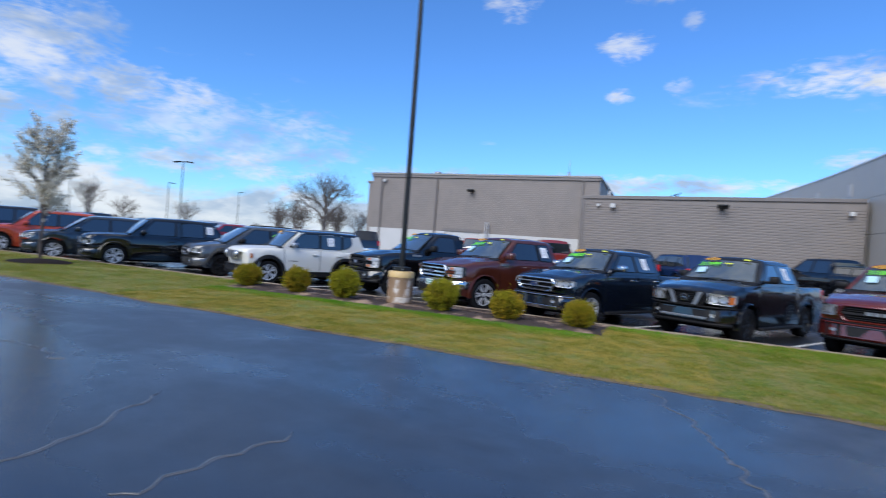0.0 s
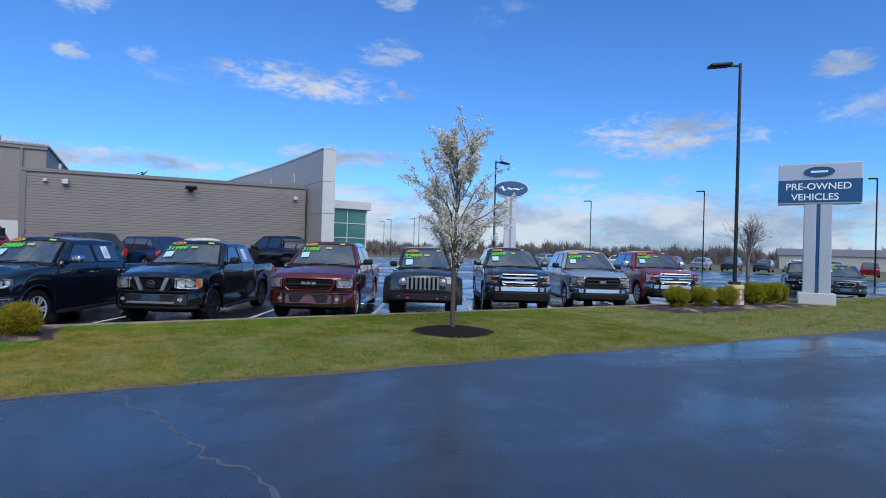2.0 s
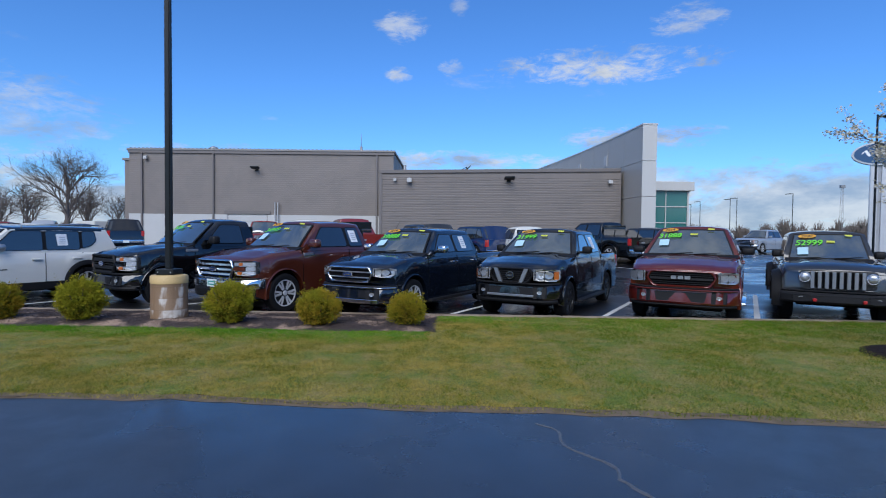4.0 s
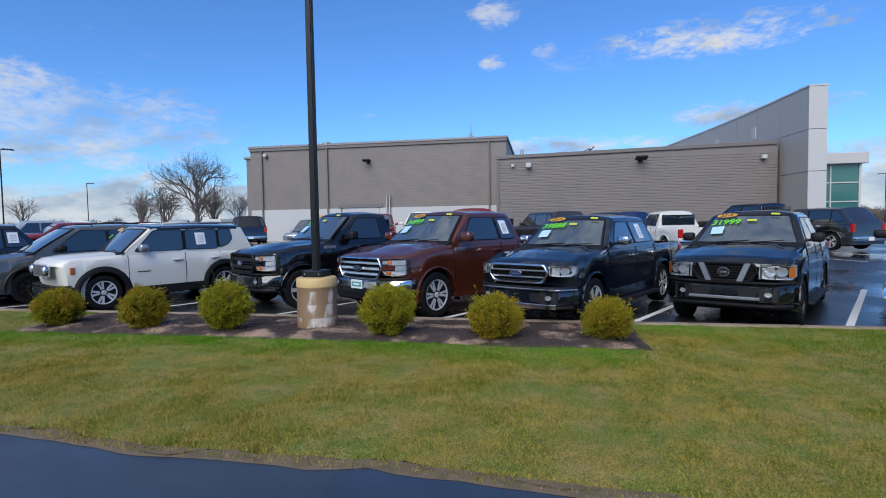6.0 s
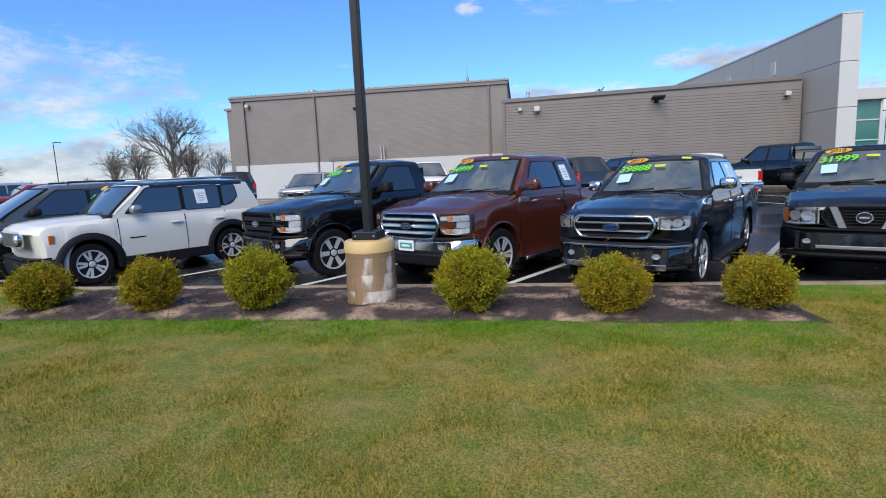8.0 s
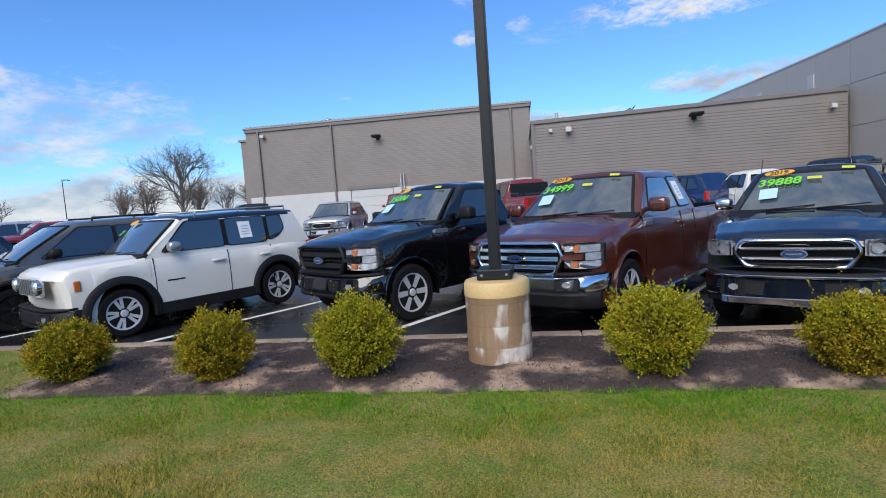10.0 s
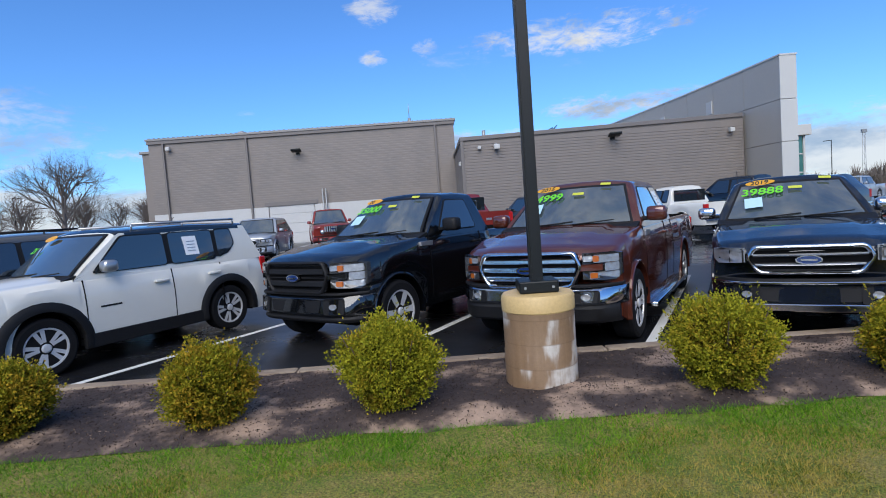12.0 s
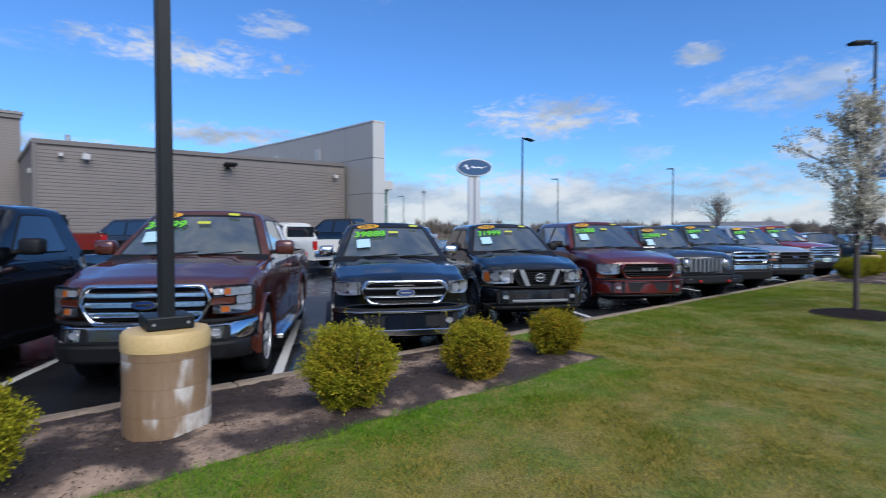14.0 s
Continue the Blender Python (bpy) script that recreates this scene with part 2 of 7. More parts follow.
CHIPS = blades("mulch chips", (0.035, 0.026, 0.024), (0.075, 0.055, 0.046), (0.26, 0.19, 0.14), patch=3.0, lo=0.52, hi=0.72)
DARK_MULCH = surface("dark wet mulch", (0.018, 0.012, 0.010), 0.85, vary=0.8, scale=9, grain=1.0, grain_scale=40, spec=0.1)
KERB = surface("weathered tan kerb concrete", (0.27, 0.21, 0.15), 0.8, vary=0.35, scale=3.0, grain=0.5, grain_scale=90, each=0.15, second=(0.19, 0.14, 0.10))
WHITE_LINE = surface("worn white line paint", (0.62, 0.62, 0.60), 0.5, vary=0.35, scale=5, second=(0.35, 0.35, 0.35), blotch=(0.60, 0.75), where="World")
TAUPE = surface("taupe painted metal siding", (0.195, 0.170, 0.153), 0.55, vary=0.10, scale=0.7, second=(0.178, 0.157, 0.143), rough_vary=0.2, grain=0.06)
TAUPE_DARK = surface("taupe metal trim", (0.15, 0.135, 0.128), 0.5, vary=0.12, scale=1.0)
OFFWHITE = surface("off-white painted block wall", (0.47, 0.47, 0.46), 0.7, vary=0.15, scale=1.2, grain=0.2)
PANEL = surface("pale grey composite panel", (0.37, 0.345, 0.31), 0.45, vary=0.08, scale=0.8, each=0.05)
PANEL_EDGE = surface("white composite panel", (0.50, 0.495, 0.47), 0.4, vary=0.06, scale=0.8, each=0.04)
GREEN_GLASS = surface("green tinted glazing", (0.045, 0.16, 0.15), 0.05, vary=0.1, scale=0.5, spec=0.8)
ROOF_METAL = surface("standing seam roof metal", (0.22, 0.21, 0.20), 0.45, 0.3, vary=0.1, scale=1)
BLACK_METAL = surface("black painted steel", (0.007, 0.009, 0.010), 0.45, vary=0.4, scale=4, grain=0.08, grain_scale=200, spec=0.3)
GREY_METAL = surface("galvanised steel", (0.30, 0.31, 0.32), 0.5, 0.5, vary=0.2, scale=4)
CREAM = surface("cream painted wall", (0.50, 0.42, 0.27), 0.7, vary=0.15, scale=1)

# ---------------------------------------------------------------- helpers for meshes


def part(name, bm, material, parent=None, label="", smooth=None):
    """Links a bmesh as one mesh object, under a thing or a part where a parent is given."""
    me = bpy.data.meshes.new(name)
    bm.to_mesh(me)
    bm.free()
    for m in material if isinstance(material, (list, tuple)) else (material,):
        me.materials.append(m)
    if smooth is not None:
        me.shade_smooth()
        me.set_sharp_from_angle(angle=radians(smooth))
    ob = new(name, me)
    if parent is not None:
        ob.parent = parent
    if label:
        tagged(ob, label)
    return ob


def share(name, me, parent, m=None, label=""):
    """One more object on a mesh that is there already."""
    ob = new(name, me)
    ob.parent = parent
    if m is not None:
        ob.matrix_basis = m
    if label:
        tagged(ob, label)
    return ob


def box(bm, x0, x1, y0, y1, z0, z1, bevel=0.0):
    """Adds a box to bm, its edges rounded off by bevel."""
    r = bmesh.ops.create_cube(bm, size=1.0, matrix=Matrix.Translation(((x0 + x1) / 2, (y0 + y1) / 2, (z0 + z1) / 2)) @ Matrix.Diagonal((abs(x1 - x0), abs(y1 - y0), abs(z1 - z0), 1)))
    if bevel:
        edges = list({ed for v in r["verts"] for ed in v.link_edges})
        bmesh.ops.bevel(bm, geom=edges, offset=bevel, segments=2, affect="EDGES", profile=0.5)
    return bm


def boxed(*args, bevel=0.0):
    return box(bmesh.new(), *args, bevel=bevel)


def tube(bm, p, q, r0, r1, sides=8, cap=True):
    """Adds a tapered round bar from p to q."""
    p, q = Vector(p), Vector(q)
    w = (q - p).to_track_quat("Z", "Y").to_matrix()
    rings = []
    for c, r in ((p, r0), (q, r1)):
        rings.append([bm.verts.new(c + w @ Vector((r * math.cos(2 * math.pi * i / sides), r * math.sin(2 * math.pi * i / sides), 0))) for i in range(sides)])
    for i in range(sides):
        f = bm.faces.new((rings[0][i], rings[0][(i + 1) % sides], rings[1][(i + 1) % sides], rings[1][i]))
        f.smooth = True
    if cap:
        bm.faces.new(rings[0][::-1]), bm.faces.new(rings[1])
    return bm


def lathe(bm, profile, sides=24, axis="z"):
    """Adds a turned shape from (radius, height) pairs."""
    rings = []
    for r, h in profile:
        ring = []
        for i in range(sides):
            c, s = r * math.cos(2 * math.pi * i / sides), r * math.sin(2 * math.pi * i / sides)
            ring.append(bm.verts.new((c, s, h) if axis == "z" else (c, h, s)))
        rings.append(ring)
    for a, b in zip(rings, rings[1:]):
        for i in range(sides):
            j = (i + 1) % sides
            bm.faces.new((a[i], a[j], b[j], b[i]) if axis == "z" else (a[j], a[i], b[i], b[j]))
    bm.faces.new(rings[0][::-1] if axis == "z" else rings[0]), bm.faces.new(rings[-1] if axis == "z" else rings[-1][::-1])
    return bm


def slab(bm, outline, z0, z1):
    """Adds a flat plate of that outline (counter-clockwise seen from above)."""
    lo, hi = [bm.verts.new((x, y, z0)) for x, y in outline], [bm.verts.new((x, y, z1)) for x, y in outline]
    bm.faces.new(hi), bm.faces.new(lo[::-1])
    for i in range(len(outline)):
        j = (i + 1) % len(outline)
        bm.faces.new((lo[i], lo[j], hi[j], hi[i]))
    return bm


def empty(name, m, label, category, group="", kind=""):
    ob = new(name)
    ob.matrix_basis = m
    return tagged(ob, label, category, group, kind)


def fall(x):
    """The site falls gently towards +x."""
    return -0.005 * (min(max(x, -40.0), 40.0) + 5.0)


def lot_rise(y):
    """The lot climbs a little towards the building."""
    return 0.0215 * max(0.0, min(y, 32.0) - 15.0)


# ---------------------------------------------------------------- ground
KERB_Y, BED_Y, BED_X0, BED_X1 = 10.80, 9.16, -9.75, -0.60
LOT_DROP = 0.12


def road_edge(x):
    return 5.60 - 0.055 * x + 0.10 * noise.noise((x * 0.55, 3.1, 0)) + 0.05 * noise.noise((x * 2.3, 7.7, 0))


def sheet(name, material, xs, rows, zoff, label, category, rough=0.0, smooth=True, edge_drop=0.0, rise=None):
    """A ground sheet on the falling site: for each x, the y values from rows(x)."""
    bm = bmesh.new()
    grid = []
    for x in xs:
        grid.append([bm.verts.new((x, y, fall(x) + zoff + (rise(y) if rise else 0.0) + (rough * noise.noise((x * 1.7, y * 1.7, 0)) + rough * 0.5 * noise.noise((x * 6, y * 6, 4)) if 0 < j < len(rows(x)) - 1 else -edge_drop if j == 0 else 0)))
                     for j, y in enumerate(rows(x))])
    for a, b in zip(grid, grid[1:]):
        for j in range(len(a) - 1):
            bm.faces.new((a[j], b[j], b[j + 1], a[j + 1]))
    return tagged(part(name, bm, material, smooth=60 if smooth else None), label, category, kind="structure")


def spread(lo, hi, step):
    k = max(1, round((hi - lo) / step))
    return [lo + (hi - lo) * i / k for i in range(k + 1)]


bm = bmesh.new()
bmesh.ops.create_grid(bm, x_segments=40, y_segments=40, size=3000)
for v in bm.verts:
    v.co.z = -0.55
tagged(part("ground", bm, FIELD), "dry brownish field grass reaching to the horizon", "ground", kind="structure")
sheet("road", ASPHALT, spread(-90, 90, 3.0), lambda x: spread(-14.0, 9.0 if abs(x) > 44 else road_edge(x) + 0.45, 1.5)[:1] + [-4.0, 0.0, 3.0, road_edge(x) + 0.45], -0.018,
      "dark wet asphalt drive with sealed cracks", "road")
sheet("parking_lot", LOT, spread(-85, 62, 3.0), lambda x: [KERB_Y + 0.05, 12.5, 15.0, 20.0, 25.0, 32.0, 45.0, 66.0, 90.0], -LOT_DROP,
      rise=lambda y: lot_rise(y), label="wet dark asphalt parking lot with white stall lines", category="parking lot")
XS = spread(-44, -14, 0.6) + spread(-13.8, 13.8, 0.2) + spread(14, 44, 0.6)
sheet("lawn", SOIL, XS, lambda x: [road_edge(x) + (KERB_Y - 0.02 - road_edge(x)) * k / 26 for k in range(27)], 0.0, edge_drop=0.03, label="patchy green and straw-coloured lawn strip beside the drive", category="lawn", rough=0.012)


VERGE = surface("bare verge soil", (0.15, 0.11, 0.07), 0.85, vary=0.7, scale=7.0, grain=0.9, grain_scale=50, second=(0.10, 0.075, 0.045), where="World")
sheet("verge", VERGE, XS, lambda x: [road_edge(x) - 0.05 - 0.05 * noise.noise((x * 3.1, 5, 5)), road_edge(x) + 0.08, road_edge(x) + 0.06 + 0.16 * noise.noise((x * 1.9, 9, 9))], -0.004,
      "bare tan soil along the edge of the drive", "verge", rough=0.0, edge_drop=0.012)


def bed(name, x0, x1, y0, y1, material, label):
    """A low mulch bed with an uneven edge."""
    bm = bmesh.new()
    nx, ny = max(8, int((x1 - x0) / 0.08)), 18
    grid = []
    for i in range(nx + 1):
        row = []
        for j in range(ny + 1):
            u, v = i / nx, j / ny
            x, y = x0 + (x1 - x0) * u, y0 + (y1 - y0) * v
            edge = min(1.0, 6 * v, 9 * min(u, 1 - u) * (x1 - x0) / 4)
            if j == 0:
                y += 0.10 * noise.noise((x * 2.1, 0.3, 1))
            z = fall(x) + 0.004 + 0.075 * edge * (0.75 + 0.5 * noise.noise((x * 2.2, y * 2.2, 0))) * max(0.15, 1 - max(0.0, v - 0.25) * 1.15) + 0.014 * noise.noise((x * 11, y * 11, 2)) * edge
            row.append(bm.verts.new((x, y, z)))
        grid.append(row)
    for a, b in zip(grid, grid[1:]):
        for j in range(ny):
            bm.faces.new((a[j], b[j], b[j + 1], a[j + 1]))
    return tagged(part(name, bm, material, smooth=80), label, "mulch bed", kind="structure")


bed("mulch_bed_1", BED_X0, BED_X1, BED_Y, KERB_Y - 0.03, MULCH, "damp brown mulch and bare soil bed along the kerb")
bed("mulch_bed_2", 14.4, 23.0, 8.7, KERB_Y - 0.03, MULCH, "damp brown mulch bed round a lamp post")

# stall lines, at sixty degrees to the kerb
SLANT = math.tan(radians(30))
lines = empty("stall_lines", Matrix(), "worn white painted stall lines on wet asphalt", "road marking", kind="structure")


def painted_line(p, q, width, zoff=0.004):
    d = (Vector(q) - Vector(p)).normalized()
    s = Vector((-d.y, d.x)) * width / 2
    bm = bmesh.new()
    k = 8
    a = [Vector(p).lerp(Vector(q), i / k) for i in range(k + 1)]
    left, right = [bm.verts.new((*(c + s), fall(c.x) + lot_rise(c.y) - LOT_DROP + zoff)) for c in a], [bm.verts.new((*(c - s), fall(c.x) + lot_rise(c.y) - LOT_DROP + zoff)) for c in a]
    for i in range(k):
        bm.faces.new((right[i], right[i + 1], left[i + 1], left[i]))
    part("line", bm, WHITE_LINE, lines)


for k in range(-9, 8):
    u = 2.25 + 3.14 * k
    painted_line((u + 0.25 * SLANT, KERB_Y + 0.25), (u + 5.3 * SLANT, KERB_Y + 5.3), 0.11)
for k in range(-9, 12):
    u = 6.0 + 3.14 * k
    painted_line((u, 27.6), (u + 5.0 * SLANT, 22.6), 0.11)

# ---------------------------------------------------------------- buildings


def siding(bm, x0, x1, y, z0, z1, pitch, depth):
    """Horizontal ribbed siding facing -y."""
    rows = int((z1 - z0) / pitch)
    prof = []
    for i in range(rows):
        z = z0 + i * pitch
        prof += [(z, 0.0), (z + pitch * 0.72, 0.0), (z + pitch * 0.78, depth), (z + pitch * 0.94, depth)]
    prof += [(z1, 0.0)]
    a = [bm.verts.new((x0, y + d, z)) for z, d in prof]
    b = [bm.verts.new((x1, y + d, z)) for z, d in prof]
    for i in range(len(prof) - 1):
        bm.faces.new((a[i], b[i], b[i + 1], a[i + 1]))


GARAGE = empty("workshop_building", pose(0, 0, 0), "tall taupe metal-sided workshop with white base wall", "building")
B1X0, B1X1, B1Y, B1Z = -23.4, -4.15, 39.8, 7.32
bm = bmesh.new()
box(bm, B1X0, B1X1, B1Y + 0.02, 70.0, -0.4, B1Z)
part("wall", bm, TAUPE, GARAGE)
bm = bmesh.new()
siding(bm, B1X0, B1X1, B1Y, 2.70, B1Z - 0.22, 0.15, 0.003)
part("siding", bm, TAUPE, GARAGE)
bm = bmesh.new()
for a, b in ((B1X0 - 0.02, -16.25), (-13.3, B1X1 + 0.02)):
    box(bm, a, b, B1Y - 0.05, B1Y + 0.03, -0.4, 2.69)
part("base_wall", bm, OFFWHITE, GARAGE, "off-white painted masonry base")
bm = boxed(B1X0 - 0.12, B1X1 + 0.12, B1Y - 0.14, 70.1, B1Z - 0.02, B1Z + 0.12, bevel=0.02)
part("roof", bm, ROOF_METAL, GARAGE, "low metal roof with ribbed eave")
bm = boxed(B1X0 - 0.06, B1X1 + 0.06, B1Y - 0.10, B1Y + 0.01, B1Z - 0.22, B1Z - 0.021, bevel=0.01)
part("eave_trim", bm, TAUPE_DARK, GARAGE)
for i in range(64):
    x = B1X0 + 0.15 + i * (B1X1 - B1X0 - 0.3) / 63
    part("roof_rib", boxed(x - 0.03, x + 0.03, B1Y - 0.15, 62, B1Z + 0.12, B1Z + 0.165), ROOF_METAL, GARAGE)
for x in (B1X0 + 0.95, -17.25, -5.35):
    part("downspout", boxed(x - 0.06, x + 0.06, B1Y - 0.16, B1Y - 0.04, 0.0, B1Z - 0.2, bevel=0.015), TAUPE_DARK, GARAGE)
bm = boxed(B1X0 - 1.05, B1X0 - 0.01, 41.0, 60.0, -0.4, 6.7)
part("annex", bm, TAUPE, GARAGE)
part("annex_roof", boxed(B1X0 - 1.2, B1X0 - 0.02, 40.9, 60.0, 6.71, 6.88, bevel=0.02), ROOF_METAL, GARAGE)
door = part("garage_door", boxed(-16.2, -13.35, B1Y + 0.0, B1Y + 0.015, -0.3, 2.86), OFFWHITE, GARAGE, "white sectional overhead door")
for i in range(5):
    part("door_panel", boxed(-16.15, -13.4, B1Y - 0.02, B1Y - 0.003, -0.28 + i * 0.62, 0.31 + i * 0.62, bevel=0.01), OFFWHITE, door)
part("door_lintel", boxed(-16.45, -13.1, B1Y - 0.09, B1Y - 0.055, 2.72, 2.98, bevel=0.01), TAUPE_DARK, GARAGE)
for x in (-12.72, -12.52):
    bm = tube(bmesh.new(), (x, B1Y - 0.2, 0), (x, B1Y - 0.2, 3.6), 0.05, 0.05)
    part("vent_pipe", bm, GREY_METAL, GARAGE)
bm = lathe(bmesh.new(), [(0.18, 0), (0.18, 0.25), (0.30, 0.28), (0.34, 0.42), (0.28, 0.56), (0.1, 0.62)], 14)
for v in bm.verts:
    v.co += Vector((-18.4, 42.5, B1Z + 0.1))
part("roof_turbine", bm, GREY_METAL, GARAGE, smooth=40)
bm = tube(bmesh.new(), (-7.0, 43.0, B1Z), (-7.0, 43.0, B1Z + 0.9), 0.11, 0.11)
tube(bm, (-7.0, 43.0, B1Z + 0.9), (-7.0, 43.0, B1Z + 1.9), 0.025, 0.015)
part("roof_stack", bm, GREY_METAL, GARAGE)

SHOP = empty("showroom_building", pose(0, 0, 0), "low taupe ribbed-metal showroom wing with pale curved end wall", "building")
B2X0, B2X1, B2Y, B2Z = -4.22, 9.9, 32.4, 5.18


def climbing(bm):
    """Lifts the upper edge of the wing gently towards its end wall."""
    for v in bm.verts:
        if v.co.z > B2Z - 0.34:
            v.co.z += 0.24 * (v.co.x - B2X0) / (B2X1 - B2X0)
    return bm


part("wall", climbing(boxed(B2X0, B2X1 - 0.5, B2Y + 0.06, 70.0, -0.4, B2Z - 0.02)), TAUPE, SHOP)
bm = bmesh.new()
siding(bm, B2X0 - 0.02, B2X1 + 0.1, B2Y, -0.3, B2Z - 0.2, 0.145, 0.017)
climbing(bm)
part("ribbed_siding", bm, TAUPE, SHOP)
part("parapet_cap", climbing(boxed(B2X0 - 0.08, B2X1 + 0.05, B2Y - 0.07, 69.0, B2Z - 0.2, B2Z, bevel=0.02)), TAUPE_DARK, SHOP)
part("corner_trim", boxed(B2X0 - 0.06, B2X0 + 0.10, B2Y - 0.05, B2Y + 0.08, -0.3, B2Z - 0.2, bevel=0.01), TAUPE_DARK, SHOP)


def fin_x(y):
    """The inner face of the pale end wall, gently curved in plan."""
    t = (y - 30.0) / 18.5
    return 10.33 - 1.7 * t + 0.25 * math.sin(min(t, 1.0) * math.pi) - 0.35 * max(0.0, t - 1.0)


# end wall in rows of panels with open joints between them
FIN_TOP = 7.52
levels = [-0.4, 1.75, 3.62, 5.55, FIN_TOP]
ys = [30.02, 32.6, 35.2, 37.8, 40.4, 43.0, 45.6, 48.2, 50.8, 53.4, 56.0]
bm = slab(bmesh.new(), [(11.06, ys[0] + 0.02), (11.06, ys[-1])] + [(fin_x(y) + 0.04, y + 0.02) for y in ys[::-1]], -0.4, FIN_TOP - 0.02)
part("core_wall", bm, TAUPE_DARK, SHOP)
for z0, z1 in zip(levels, levels[1:]):
    for a, b in zip(ys, ys[1:]):
        bm = slab(bmesh.new(), [(fin_x(a + 0.012), a + 0.012), (fin_x(a) + 0.05, a + 0.012), (fin_x(b) + 0.05, b - 0.012), (fin_x(b - 0.012), b - 0.012)], z0 + 0.012, z1 - 0.012)
        part("side_panel", bm, PANEL, SHOP)
    part("front_panel", boxed(fin_x(30) - 0.01, 11.1, 29.98, 30.03, z0 + 0.012, z1 - 0.012, bevel=0.006), PANEL_EDGE, SHOP, "white end panel")
slabs = [(fin_x(y) - 0.03, y - 0.06) for y in ys]
bm = slab(bmesh.new(), [(11.13, ys[0] - 0.06), (11.13, ys[-1] - 0.06)] + slabs[::-1], FIN_TOP - 0.015, FIN_TOP + 0.06)
part("coping", bm, PANEL_EDGE, SHOP)
for y, z in ((35.6, 6.25), (40.6, 6.35)):
    part("slot_window", boxed(fin_x(y) - 0.03, fin_x(y) + 0.02, y - 0.3, y + 0.3, z - 0.35, z + 0.35, bevel=0.01), OFFWHITE, SHOP, "narrow pale slot window")
# glazed front beyond the end wall
part("glazed_core", boxed(11.2, 15.6, 36.05, 60, -0.4, 4.9), OFFWHITE, SHOP)
part("fascia", boxed(11.0, 15.9, 35.7, 60, 4.42, 5.02, bevel=0.03), PANEL_EDGE, SHOP, "white fascia over glazing")
for i in range(3):
    x0 = 11.2 + i * 1.47
    for z0, z1 in ((-0.3, 1.2), (1.26, 2.3), (2.36, 3.36), (3.42, 4.40)):
        part("glass_pane", boxed(x0 + 0.03, x0 + 1.44, 36.0, 36.03, z0, z1), GREEN_GLASS, SHOP)
    part("mullion", boxed(x0 - 0.03, x0 + 0.03, 35.94, 36.04, -0.3, 4.41), PANEL_EDGE, SHOP)
for z in (1.23, 2.33, 3.39):
    part("transom", boxed(11.2, 15.6, 35.95, 36.04, z - 0.03, z + 0.03), PANEL_EDGE, SHOP)
part("end_mullion", boxed(15.55, 15.66, 35.93, 36.06, -0.3, 4.41), PANEL_EDGE, SHOP)
part("rear_parapet", boxed(11.2, 12.7, 37.0, 45, 5.02, 5.75, bevel=0.02), GREY_METAL, SHOP)
bm = tube(bmesh.new(), (-2.9, 34, B2Z - 0.1), (-2.9, 34, B2Z + 0.5), 0.09, 0.09)
part("roof_pipe", bm, GREY_METAL, SHOP)
bm = tube(bmesh.new(), (0.7, 35, B2Z - 0.1), (1.0, 35, B2Z + 0.55), 0.03, 0.03)
tube(bm, (1.0, 35, B2Z + 0.55), (0.3, 35, B2Z + 0.2), 0.02, 0.02), tube(bm, (0.9, 35, B2Z + 0.3), (1.25, 35, B2Z + 0.65), 0.05, 0.02)
part("roof_antenna", bm, BLACK_METAL, SHOP)


def wall_lamp(x, y, z, arm=0.5):
    """A black flood light on a wall bracket."""
    ob = empty("wall_lamp", pose(x, y, z), "black flood light on a wall bracket", "wall light", "flood lights on the walls")
    bm = boxed(-0.30, 0.30, -arm - 0.12, -arm + 0.28, -0.02, 0.10, bevel=0.03)
    for v in bm.verts:
        v.co.z += (v.co.y + arm) * -0.25
    part("lamp_head", bm, BLACK_METAL, ob, smooth=40)
    part("bracket", boxed(-0.06, 0.06, -arm + 0.1, -0.005, -0.06, 0.03, bevel=0.01), BLACK_METAL, ob)
    part("wall_plate", boxed(-0.12, 0.12, -0.05, -0.003, -0.18, 0.10, bevel=0.01), BLACK_METAL, ob)


def wall_camera(x, y, z, s=1.0):
    ob = empty("security_camera", pose(x, y, z), "small white security camera on the wall", "camera", "cameras on the walls")
    part("camera_body", boxed(-0.13 * s, 0.13 * s, -0.34 * s, -0.10 * s, -0.12 * s, 0.10 * s, bevel=0.03 * s), OFFWHITE, ob)
    part("mount", boxed(-0.05 * s, 0.05 * s, -0.12 * s, -0.002, -0.02 * s, 0.16 * s, bevel=0.01), GREY_METAL, ob)


wall_lamp(-14.1, B1Y, 6.05), wall_lamp(3.35, B2Y, 4.72)
for x, y, z, s in ((-22.1, B1Y, 6.75, 1.0), (-2.5, B2Y, 4.58, 1.1), (-3.35, B2Y, 4.6, 0.65), (9.3, B2Y, 4.6, 0.9), (-4.22, 34.0, 4.0, 0.9)):
    wall_camera(x, y, z, s)

# ---------------------------------------------------------------- vehicles
# Every vehicle is built with its nose at the origin, looking along +x, its left side on +y, its wheels on z = 0.
TYRE = surface("tyre rubber", (0.009, 0.009, 0.010), 0.75, vary=0.3, scale=15, grain=0.3, grain_scale=120, spec=0.15)
ALLOY = surface("silver alloy", (0.60, 0.61, 0.63), 0.32, 0.35, vary=0.1, scale=8)
BLACK_ALLOY = surface("gloss black alloy", (0.015, 0.015, 0.017), 0.25, 0.4, vary=0.1, scale=8)
CHROME = surface("chrome", (0.62, 0.63, 0.65), 0.13, 1.0, vary=0.05, scale=5)
SATIN = surface("satin silver trim", (0.42, 0.43, 0.45), 0.3, 0.8, vary=0.08, scale=6)
